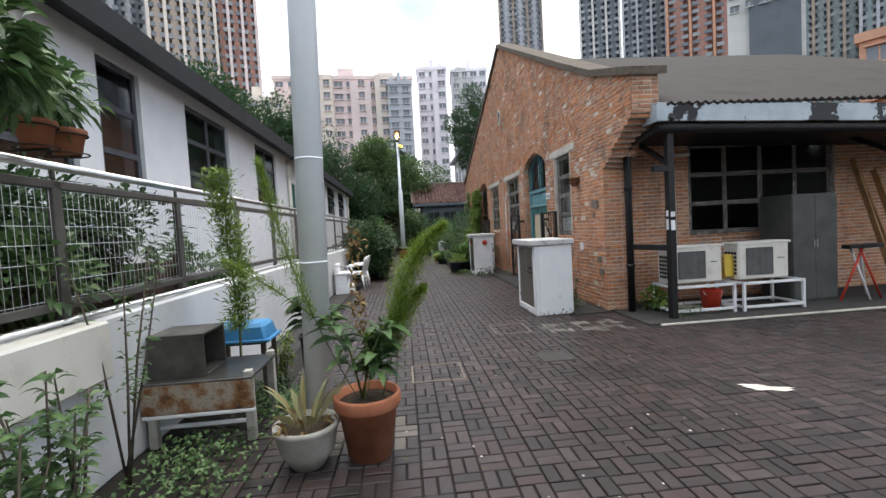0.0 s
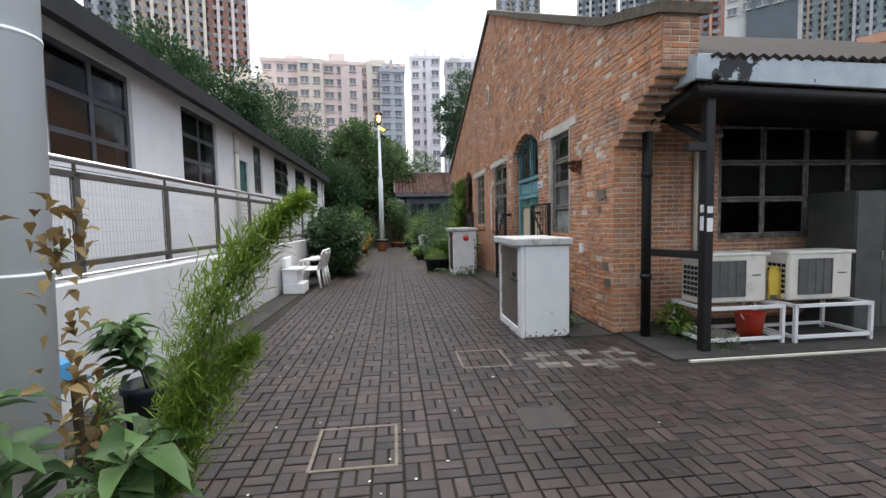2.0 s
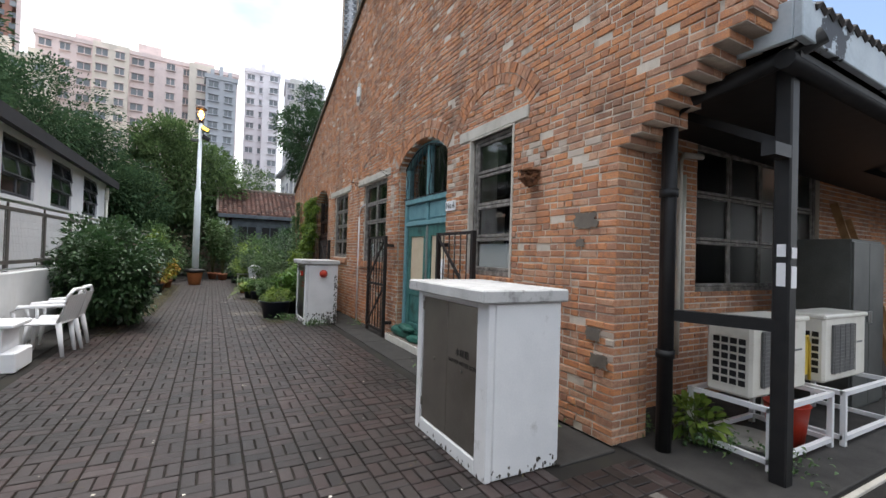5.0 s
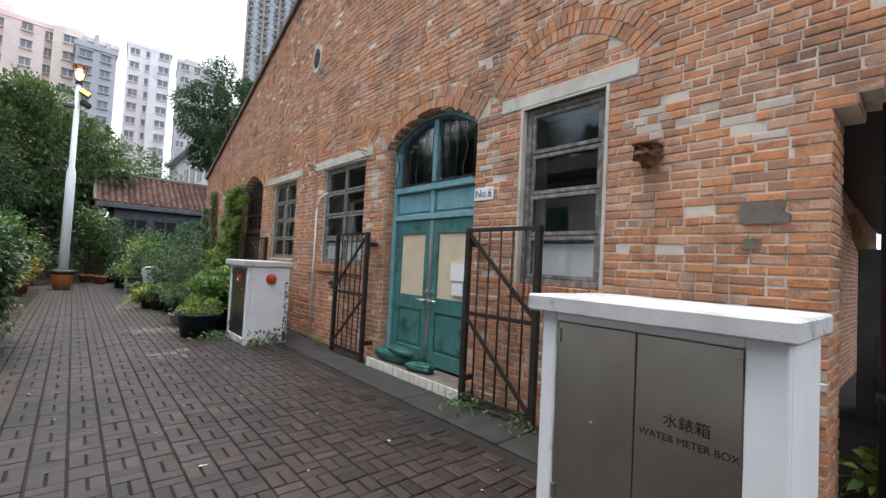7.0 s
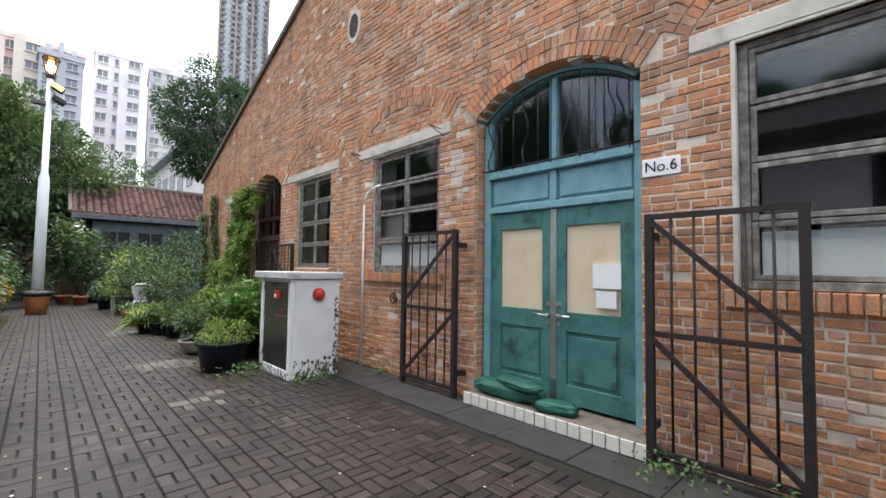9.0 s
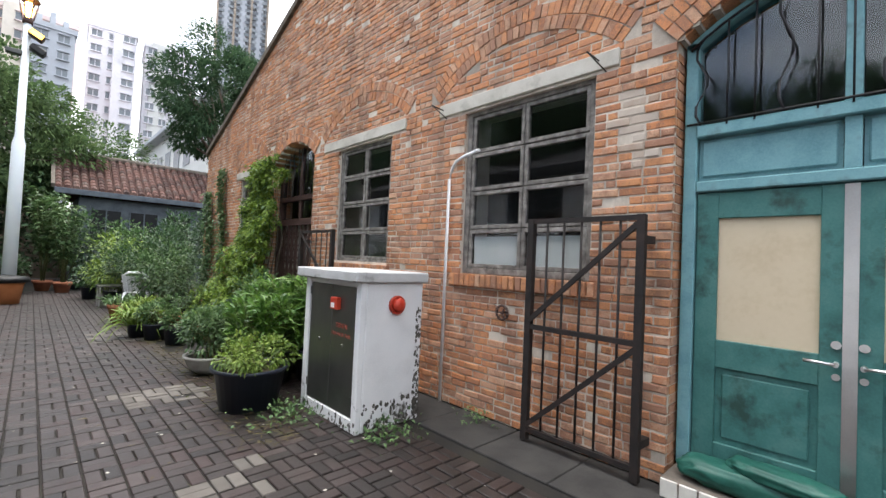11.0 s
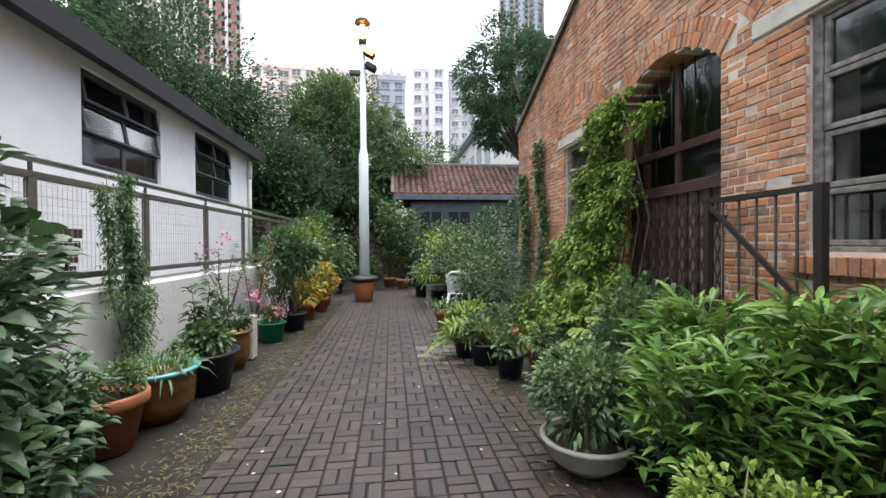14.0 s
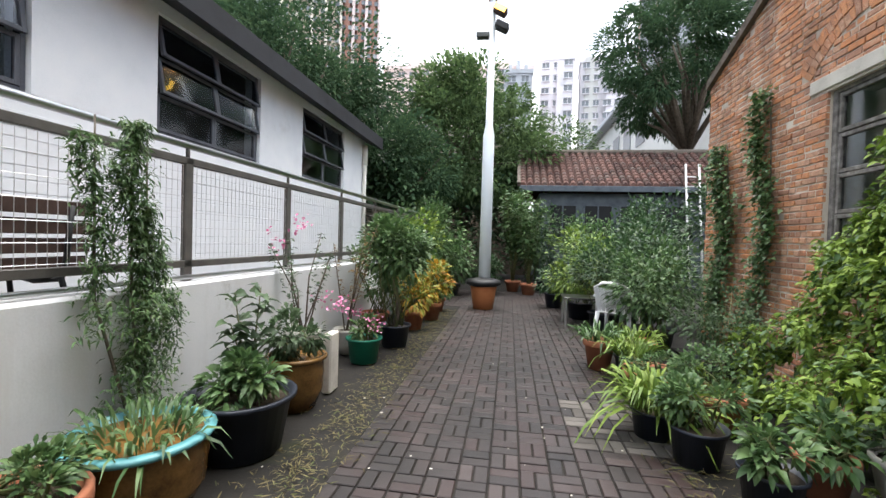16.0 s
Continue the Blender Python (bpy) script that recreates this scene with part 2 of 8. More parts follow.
M_BENCH = material("dark_slat_wood", [(0.035, 0.02, 0.016), (0.06, 0.034, 0.026), (0.085, 0.05, 0.04)], 0.65, 8, 100, 0.3)
M_BLUE = material("blue_plastic", [(0.04, 0.2, 0.42), (0.07, 0.28, 0.52)], 0.4, 4, 60, 0.05)
M_TILE_RED = material("clay_roof_tile", [(0.035, 0.022, 0.02), (0.085, 0.042, 0.034), (0.14, 0.07, 0.055), (0.09, 0.07, 0.06)], 0.85, 4, 50, 0.4, vary="island")
M_CEMENT_WALL = material("grey_render", [(0.16, 0.155, 0.145), (0.22, 0.21, 0.2), (0.26, 0.25, 0.235)], 0.9, 1.5, 40, 0.3, streak=(0.12, 0.115, 0.105))
M_BARK = material("bark", [(0.05, 0.04, 0.03), (0.1, 0.08, 0.06), (0.15, 0.12, 0.09)], 0.9, 10, 60, 0.7)
M_STEM = material("green_stem", [(0.06, 0.09, 0.025), (0.1, 0.12, 0.04), (0.14, 0.11, 0.05)], 0.7, 10, 60, 0.2)
L_DARK = leaf_material("dark_leaf", [(0.02, 0.042, 0.02), (0.036, 0.078, 0.032), (0.054, 0.108, 0.042), (0.078, 0.135, 0.058)], 0.3)
L_MID = leaf_material("mid_leaf", [(0.036, 0.07, 0.026), (0.066, 0.13, 0.046), (0.1, 0.18, 0.062), (0.15, 0.22, 0.085)])
L_LIGHT = leaf_material("bright_leaf", [(0.06, 0.11, 0.02), (0.12, 0.2, 0.034), (0.185, 0.27, 0.046), (0.26, 0.34, 0.07)], 0.5)
L_GREY = leaf_material("grey_green_leaf", [(0.03, 0.056, 0.024), (0.054, 0.094, 0.04), (0.08, 0.13, 0.056)], 0.55)
L_TREE = leaf_material("tree_leaf", [(0.03, 0.062, 0.034), (0.046, 0.09, 0.046), (0.065, 0.115, 0.056), (0.085, 0.14, 0.066)], 0.9, 0.3, 0.12)
L_TREE_LIGHT = leaf_material("light_tree_leaf", [(0.05, 0.085, 0.04), (0.085, 0.14, 0.058), (0.125, 0.195, 0.078), (0.165, 0.235, 0.094)], 0.85, 0.35, 0.15)
L_PALM = leaf_material("palm_leaf", [(0.04, 0.095, 0.02), (0.075, 0.17, 0.034), (0.12, 0.23, 0.044), (0.19, 0.31, 0.065)], 0.36)
L_DRY = leaf_material("dry_leaf", [(0.1, 0.06, 0.025), (0.2, 0.13, 0.05), (0.3, 0.22, 0.09)], 0.7)
L_PINK = leaf_material("pink_petal", [(0.5, 0.12, 0.25), (0.65, 0.22, 0.38), (0.7, 0.35, 0.5)], 0.6)
L_YELLOW = leaf_material("croton_leaf", [(0.35, 0.12, 0.02), (0.45, 0.26, 0.03), (0.3, 0.3, 0.04), (0.1, 0.16, 0.03)], 0.5)


# ---- building helpers ----
def box(bm, x0, x1, y0, y1, z0, z1, bevel=0.0):
    """A box into bm, its edges chamfered."""
    if bevel <= 0:
        v = [bm.verts.new((x, y, z)) for x in (x0, x1) for y in (y0, y1) for z in (z0, z1)]
        for f in ((0, 1, 3, 2), (4, 6, 7, 5), (0, 4, 5, 1), (2, 3, 7, 6), (0, 2, 6, 4), (1, 5, 7, 3)):
            bm.faces.new([v[i] for i in f])
        return v
    t = bmesh.new()
    box(t, x0, x1, y0, y1, z0, z1)
    bmesh.ops.bevel(t, geom=t.edges[:], offset=bevel, segments=1, affect="EDGES")
    vm = {u: bm.verts.new(u.co) for u in t.verts}
    for f in t.faces:
        bm.faces.new([vm[u] for u in f.verts])
    t.free()
    return list(vm.values())


def tube(bm, points, radii, sides=8, cap=True):
    """A tube through points, each with its radius."""
    points = [Vector(p) for p in points]
    rings = []
    for i, p in enumerate(points):
        d = (points[min(i + 1, len(points) - 1)] - points[max(i - 1, 0)]).normalized()
        a = d.orthogonal().normalized() if abs(d.z) < 0.95 else Vector((1, 0, 0))
        a = (a - d * a.dot(d)).normalized()
        if abs(d.z) < 0.95:
            a = d.cross(Vector((0, 0, 1))).normalized()
        b = d.cross(a)
        r = radii[i] if hasattr(radii, "__len__") else radii
        rings.append([bm.verts.new(p + a * r * math.cos(k * math.tau / sides) + b * r * math.sin(k * math.tau / sides)) for k in range(sides)])
    for s, t in zip(rings, rings[1:]):
        for k in range(sides):
            f = bm.faces.new((s[k], s[(k + 1) % sides], t[(k + 1) % sides], t[k]))
            f.smooth = True
    if cap:
        bm.faces.new(rings[0][::-1])
        bm.faces.new(rings[-1])


def lathe(bm, profile, x=0.0, y=0.0, sides=28):
    """Turns a profile of (radius, height) about the upright line at x, y."""
    rings = []
    for r, z in profile:
        rings.append([bm.verts.new((x + r * math.cos(k * math.tau / sides), y + r * math.sin(k * math.tau / sides), z)) for k in range(sides)])
    for s, t in zip(rings, rings[1:]):
        for k in range(sides):
            f = bm.faces.new((s[k], s[(k + 1) % sides], t[(k + 1) % sides], t[k]))
            f.smooth = True
    bm.faces.new(rings[0][::-1])
    bm.faces.new(rings[-1])


def bar(bm, a, b, w, d=None):
    """A square bar from a to b."""
    a, b = Vector(a), Vector(b)
    d = d or w
    along = (b - a).normalized()
    side = along.cross(Vector((1, 0, 0)))
    if side.length < 0.1:
        side = along.cross(Vector((0, 1, 0)))
    side.normalize()
    up = along.cross(side)
    ends = []
    for p in (a, b):
        ends.append([bm.verts.new(p + side * w / 2 * i + up * d / 2 * j) for i, j in ((-1, -1), (1, -1), (1, 1), (-1, 1))])
    for k in range(4):
        bm.faces.new((ends[0][k], ends[0][(k + 1) % 4], ends[1][(k + 1) % 4], ends[1][k]))
    bm.faces.new(ends[0][::-1])
    bm.faces.new(ends[1])


def part(name, bm, mat, parent=None, label=""):
    me = bpy.data.meshes.new(name)
    bmesh.ops.recalc_face_normals(bm, faces=bm.faces[:])
    bm.to_mesh(me)
    bm.free()
    me.materials.append(mat)
    ob = new(name, me)
    ob.parent = parent
    if label:
        ob["label"] = label
    return ob


def piece(name, mesh, parent):
    ob = new(name, mesh)
    ob.parent = parent
    return ob


def thing(name, x, y, z, label, category, group="", turn=0.0, kind=""):
    ob = new(name)
    ob.empty_display_size = 0.1
    ob.matrix_world = pose(x, y, z, 0, 0, turn)
    return tagged(ob, label, category, group, kind)


def raw_mesh(name, verts, faces, mat):
    me = bpy.data.meshes.new(name)
    me.from_pydata(verts, [], faces)
    me.materials.append(mat)
    me.update()
    return me


def structure(name, bm, mat, label, category="wall"):
    return tagged(part(name, bm, mat), label, category, kind="structure")


def chip_box(x0, x1, y0, y1, z0, z1, face, c=0.004):
    """Verts and faces of a small block whose one face ('-x', '-y' or '+z') has chamfered rims."""
    if face == "-x":
        q = [(y0, z0), (y1, z0), (y1, z1), (y0, z1)]
        put = lambda d, y, z: (x0 + d, y, z)
        deep = x1 - x0
    elif face == "-y":
        q = [(x0, z0), (x1, z0), (x1, z1), (x0, z1)]
        put = lambda d, x, z: (x, y0 + d, z)
        deep = y1 - y0
    else:
        q = [(x0, y0), (x1, y0), (x1, y1), (x0, y1)]
        put = lambda d, x, y: (x, y, z1 - d)
        deep = z1 - z0
    ca, cb = sum(a for a, b in q) / 4, sum(b for a, b in q) / 4
    v = []
    for d, inset in ((0, c), (c, 0), (deep, 0)):
        for a, b in q:
            v.append(put(d, a + math.copysign(inset, ca - a), b + math.copysign(inset, cb - b)))
    f = [(0, 1, 2, 3)] + [(i, i + 4, (i + 1) % 4 + 4, (i + 1) % 4) for i in range(4)] + [(i + 4, i + 8, (i + 1) % 4 + 8, (i + 1) % 4 + 4) for i in range(4)]
    return v, f


def join_blocks(blocks):
    V, F = [], []
    for v, f in blocks:
        o = len(V)
        V += v
        F += [tuple(i + o for i in g) for g in f]
    return V, F

# ---- ground and paving ----
rnd = random.Random(5)
bm = bmesh.new()
S = 1500
vs = [bm.verts.new(p) for p in ((-S, -S, -0.014), (S, -S, -0.014), (S, S, -0.014), (-S, S, -0.014))]
bm.faces.new(vs)
ground = structure("ground", bm, M_GROUND, "dark damp earth and mossy joints under the paving", "ground")

XW = 3.55          # face of the brick gable wall
XT = -1.42         # face of the white retaining wall
drain = thing("drain_channel", 0, 0, 0, "dark concrete drain covers along the foot of the brick wall", "drain", kind="structure")
for k in range(26):
    y0 = 7.1 + k * 0.62
    bm = bmesh.new()
    box(bm, 2.98, 3.53, y0 + 0.004, y0 + 0.616, -0.02, 0.004 + 0.003 * (k % 2), 0.006)
    part("drain_cover", bm, M_STRIP, drain)
bm = bmesh.new()
box(bm, 3.62, 13.0, 6.09, 7.6, -0.02, 0.01, 0.006)
structure("apron", bm, M_STRIP, "dark stained concrete apron under the canopy", "pavement")
bm = bmesh.new()
box(bm, 3.75, 13.0, 6.025, 6.06, -0.02, 0.008, 0.004)
structure("kerb", bm, M_STONE, "thin pale kerb line in front of the apron", "kerb")
bm = bmesh.new()
for k in range(22):
    box(bm, XT, XT + 0.42, 4.4 + k * 0.62, 4.4 + k * 0.62 + 0.614, -0.02, 0.003, 0.005)
gutter = structure("gutter", bm, M_STRIP, "dark wet gutter strip along the white retaining wall", "gutter")
gutter.matrix_world = Matrix.Translation((0.02, 0, 0)) @ Matrix.Translation((-1.38, 17, 0)) @ pose(0, 0, 0, 0, 0, -1.0) @ Matrix.Translation((1.42, -17, 0))

# ---- the brick gable ----
SLOPE = ((5.9, 3.33), (6.2, 3.47), (7.4, 3.86), (8.65, 4.46), (13.65, 6.93), (21.9, 3.66))


def rake(y):
    for (a, p), (b, q) in zip(SLOPE, SLOPE[1:]):
        if a <= y <= b:
            return p + (q - p) * (y - a) / (b - a)
    return 0.0


def wall_span(z):
    """From where to where the gable runs at height z: the corbel at its low end, the rake above."""
    lo = 7.165 if z < 2.325 else max(6.25, 7.165 - 0.098 * (1 + int((z - 2.325) / 0.062)))
    if z > 3.47:
        lo = 6.25
        while rake(lo) < z and lo < 13.65:
            lo += 0.02
    hi = 21.9
    while rake(hi) < z and hi > 13.65:
        hi -= 0.02
    return lo, hi


WINDOWS = ((8.49, 9.30, 1.20, 2.81), (12.13, 13.45, 1.25, 2.81), (14.62, 15.80, 1.28, 2.81), (18.80, 19.58, 1.28, 2.81))
LINTELS = ((8.245, 9.57), (11.95, 13.81), (14.36, 16.20), (18.36, 19.80))
DOORS = ((9.91, 11.57), (16.51, 18.02))


def arc(y0, y1, z, rise):
    h = (y1 - y0) / 2
    r = (h * h + rise * rise) / (2 * rise)
    return (y0 + y1) / 2, z + rise - r, r


ARCHES = [(*arc(a, b, 2.85, 0.30), a, b, 0.24) for a, b in DOORS]
RELIEF = [(*arc(a + 0.02, b - 0.02, 2.98, 0.34), a, b, 0.23) for a, b in LINTELS]


def cut(spans, a, b):
    out = []
    for s, e in spans:
        if b <= s or a >= e:
            out.append((s, e))
        else:
            if a - s > 0.03:
                out.append((s, a))
            if e - b > 0.03:
                out.append((b, e))
    return out


def spans_at(z, rings=True):
    spans = [wall_span(z)]
    for y0, y1, z0, z1 in WINDOWS:
        if z0 - (0.1 if rings else 0) < z < z1:
            spans = cut(spans, y0, y1)
    for a, b in LINTELS:
        if rings and 2.81 < z < 2.94:
            spans = cut(spans, a, b)
    for yc, zc, r, a, b, w in ARCHES:
        if z < 2.85:
            spans = cut(spans, a, b)
        r2 = r + (w if rings else 0)
        if z >= 2.85 and abs(z - zc) < r2:
            h = min(math.sqrt(r2 * r2 - (z - zc) ** 2), (b - a) / 2 + (0.16 if rings else 0))
            spans = cut(spans, yc - h, yc + h)
    if rings:
        for yc, zc, r, a, b, w in RELIEF:
            if z > 2.98 and abs(z - zc) < r + w:
                o = min(math.sqrt((r + w) ** 2 - (z - zc) ** 2), (b - a) / 2 + 0.14)
                i = math.sqrt(max(0, r * r - (z - zc) ** 2)) if abs(z - zc) < r else 0
                spans = cut(spans, yc - o, yc - i) if i else cut(spans, yc - o, yc + o)
                if i:
                    spans = cut(spans, yc + i, yc + o)
    if abs(z - 4.88) < 0.24:
        h = 0.14 * math.sqrt(1 - ((z - 4.88) / 0.24) ** 2)
        spans = cut(spans, 14.03 - h, 14.03 + h)
    return spans


COURSE = 0.062
bm = bmesh.new()
z = 0.0
while z < 6.95:
    for a, b in spans_at(z + COURSE / 2, False):
        box(bm, XW + 0.0095, XW + 0.40, a + 0.004, b - 0.004, z, z + COURSE)
    z += COURSE
gable = structure("wall_gable", bm, M_MORTAR, "old red-brown brick gable wall with pale mortar and patchy stains", "wall")

blocks, near, limed = [], [], []
LIMED = ((7.5, 2.36, 0.13, 0.2), (8.08, 2.42, 0.33, 0.14), (8.9, 0.55, 0.2, 0.12), (9.75, 2.5, 0.1, 0.2), (11.85, 2.35, 0.16, 0.3), (7.3, 0.75, 0.12, 0.16))
z, row = 0.0, 0
while z < 6.93:
    for a, b in spans_at(z + COURSE / 2):
        y = a
        first = True
        while y < b - 0.02:
            step = 0.182 if rnd.random() < (0.72 if row % 3 else 0.2) else 0.092
            if first:
                step = 0.097 + 0.095 * (row % 2)
                first = False
            e = min(y + step + rnd.uniform(-0.01, 0.01), b)
            if b - e < 0.05:
                e = b
            proud = rnd.uniform(-0.006, 0.006) + (0.006 if rnd.random() < 0.06 else 0.0)
            j = rnd.uniform(-0.0022, 0.0022)
            blk = chip_box(XW + proud, XW + 0.03, y + rnd.uniform(0.002, 0.005), e - rnd.uniform(0.004, 0.008), z + rnd.uniform(0.0035, 0.007) + j, z + COURSE - rnd.uniform(0.0035, 0.007) + j, "-x", rnd.uniform(0.004, 0.008))
            corners = [(rnd.uniform(-0.003, 0.003), rnd.uniform(-0.0022, 0.0022)) for q in range(4)]
            blk = ([(p[0] + (0.0015 if q < 4 else 0.0), p[1] + corners[q % 4][0], p[2] + corners[q % 4][1]) for q, p in enumerate(blk[0])], blk[1])
            if any(((y + 0.1 - p) / u) ** 2 + ((z + 0.04 - q) / w) ** 2 < 1 for p, q, u, w in LIMED) and rnd.random() < 0.7:
                limed.append(blk)
            elif 7.0 <= y < 9.95 and 0.9 < z < 2.15 and len(near) < 300:
                near.append(blk)
            else:
                blocks.append(blk)
            y = e
    z += COURSE
    row += 1


def ring(yc, zc, r, a, b, w, x0, x1, rows=2):
    """Voussoirs of an arch, as turned blocks."""
    half = math.asin(min(1, ((b - a) / 2 + 0.0) / r))
    for k in range(rows):
        r0, r1 = r + k * w / rows, r + (k + 1) * w / rows
        n = max(6, round(2 * half * r1 / 0.066))
        for i in range(n):
            t0, t1 = -half + 2 * half * (i + 0.06) / n, -half + 2 * half * (i + 0.94) / n
            p = rnd.uniform(-0.005, 0.006)
            v = []
            for d in (p, x1 - x0):
                for rr, t in ((r0 + 0.005, t0), (r0 + 0.005, t1), (r1 - 0.005, t1), (r1 - 0.005, t0)):
                    v.append((x0 + d, yc + rr * math.sin(t), zc + rr * math.cos(t)))
            blocks.append((v, [(0, 1, 2, 3), (0, 4, 5, 1), (1, 5, 6, 2), (2, 6, 7, 3), (3, 7, 4, 0)]))


for arch in ARCHES:
    ring(*arch, XW - 0.003, XW + 0.03)
for arch in RELIEF:
    ring(*arch, XW - 0.003, XW + 0.03)
# brick sills under the windows, on edge
for y0, y1, z0, z1 in WINDOWS[:3]:
    n = round((y1 - y0 + 0.14) / 0.064)
    for i in range(n):
        a = y0 - 0.07 + i * 0.064
        blocks.append(chip_box(XW - 0.045 + rnd.uniform(-0.004, 0.004), XW + 0.1, a + 0.004, a + 0.060, z0 - 0.115, z0 - 0.004, "-x", 0.006))
# door jambs
for a, b in DOORS:
    for k in range(45):
        zz = k * COURSE
        for side in (a, b):
            d0 = XW + 0.035
            while d0 < XW + 0.36:
                d1 = min(d0 + (0.11 if (k + (d0 > XW + 0.1)) % 2 else 0.22), XW + 0.38)
                if side == a:
                    blocks.append(chip_box(d0 + 0.004, d1 - 0.004, a - 0.02, a + 0.003, zz + 0.005, zz + 0.057, "-x", 0.003))
                else:
                    blocks.append(chip_box(d0 + 0.004, d1 - 0.004, b - 0.003, b + 0.02, zz + 0.005, zz + 0.057, "-x", 0.003))
                d0 = d1
# end face of the gable wing and the underside of its corbel steps
z, row = 0.0, 0
while z < 3.4:
    lo = wall_span(z + COURSE / 2)[0]
    xs = [XW, XW + 0.19, XW + 0.30, XW + 0.40] if row % 2 else [XW, XW + 0.1, XW + 0.29, XW + 0.40]
    for p, q in zip(xs, xs[1:]):
        blocks.append(chip_box(p + 0.005, q - 0.005, lo - 0.003 + rnd.uniform(-0.003, 0.003), lo + 0.16, z + 0.006, z + COURSE - 0.006, "-y", 0.005))
    z += COURSE
    row += 1
V, F = join_blocks(blocks)
rows_ob = new("brickwork", raw_mesh("brickwork", V, F, M_BRICK))
rows_ob.parent = gable
rows_ob["kind"] = "stuff"
M_LIME = material("limewashed_brick", [(0.36, 0.25, 0.18), (0.52, 0.45, 0.38), (0.44, 0.34, 0.27)], 0.9, 9, 90, 0.5, vary="island")
V, F = join_blocks(limed)
o = new("limewashed_bricks", raw_mesh("limewashed_bricks", V, F, M_LIME))
o.parent = gable
o["kind"] = "stuff"
o["label"] = "bricks with faded pale limewash"

# arch soffits
for yc, zc, r, a, b, w in ARCHES:
    bm = bmesh.new()
    half = math.asin((b - a) / 2 / r)
    prev = None
    for i in range(17):
        t = -half + 2 * half * i / 16
        cur = [bm.verts.new((x, yc + (r - 0.003 + dr) * math.sin(t), zc + (r - 0.003 + dr) * math.cos(t))) for x, dr in ((XW + 0.03, 0), (XW + 0.40, 0), (XW + 0.40, 0.1), (XW + 0.03, 0.1))]
        if prev:
            for k in range(4):
                bm.faces.new((prev[k], prev[(k + 1) % 4], cur[(k + 1) % 4], cur[k]))
        prev = cur
    part("arch_soffit", bm, M_BRICK, gable)
for (a, b), (y0, y1, z0, z1) in zip(LINTELS, WINDOWS):
    bm = bmesh.new()
    box(bm, XW - 0.012, XW + 0.3, a, b, 2.812, 2.94, 0.008)
    part("lintel", bm, M_STONE, gable, "weathered pale stone lintel")
# coping along the rake
bm = bmesh.new()
prev = None
for y, zt in SLOPE[1:]:
    cur = [bm.verts.new(p) for p in ((XW - 0.06, y, zt - 0.05), (XW + 0.5, y, zt - 0.05), (XW + 0.5, y, zt + 0.06), (XW - 0.06, y, zt + 0.06))]
    if prev:
        for k in range(4):
            bm.faces.new((prev[k], prev[(k + 1) % 4], cur[(k + 1) % 4], cur[k]))
    else:
        bm.faces.new(cur[::-1])
    prev = cur
bm.faces.new(prev)
part("coping", bm, M_BARK, gable, "dark weathered coping along the gable rake")
# round vent
bm = bmesh.new()
tube(bm, [(XW - 0.01, 14.03, 4.88), (XW + 0.02, 14.03, 4.88)], 0.17, 20)
for v in bm.verts:
    v.co.z = 4.88 + (v.co.z - 4.88) * 1.5
part("vent_rim", bm, M_STONE, gable, "pale oval vent high in the gable")
bm = bmesh.new()
tube(bm, [(XW - 0.014, 14.03, 4.88), (XW + 0.0, 14.03, 4.88)], 0.12, 20)
for v in bm.verts:
    v.co.z = 4.88 + (v.co.z - 4.88) * 1.5
part("vent_glass", bm, material("dark_vent_glass", [(0.01, 0.012, 0.015), (0.018, 0.02, 0.024)], 0.06, 3, 40, 0.0, spec=0.9), gable, "dark glass of the oval vent")

# ---- front wall, back walls, roof, canopy ----
YF = 7.6
bm = bmesh.new()
for a, b, c, d in ((3.95, 5.3, 0, 3.3), (8.1, 13.0, 0, 3.3), (5.3, 8.1, 0, 1.10), (5.3, 8.1, 2.72, 3.3)):
    box(bm, a, b, YF + 0.005, YF + 0.3, c, d)
front = structure("wall_front", bm, M_MORTAR, "shaded red brick wall under the canopy", "wall")
fb = []
z, row = 0.0, 0
while z < 3.25:
    spans = [(3.96, 13.0)]
    if 1.10 < z + 0.04 < 2.72:
        spans = cut(spans, 5.3, 8.1)
    for a, b in spans:
        x = a
        while x < b - 0.02:
            e = min(x + 0.192 - (0.096 if (row % 2 and x == a) else 0), b)
            fb.append(chip_box(x + 0.004, e - 0.005, YF + rnd.uniform(-0.004, 0.003), YF + 0.02, z + 0.006, z + COURSE - 0.006, "-y", 0.005))
            x = e
    z += COURSE
    row += 1
V, F = join_blocks(fb)
o = new("brickwork", raw_mesh("front_brickwork", V, F, M_BRICK))
o.parent = front
o["kind"] = "stuff"

bm = bmesh.new()
box(bm, XW + 0.41, 13.0, 21.5, 21.8, 0, 3.6)
box(bm, 12.7, 13.0, 7.92, 21.5, 0, 3.3)
structure("wall_back", bm, M_MORTAR, "plain far walls that close the brick building", "wall")
bm = bmesh.new()
box(bm, XW + 0.42, 12.6, 7.95, 21.4, -0.012, 0.02)
structure("floor", bm, M_STRIP, "dark concrete floor inside the brick building", "floor")

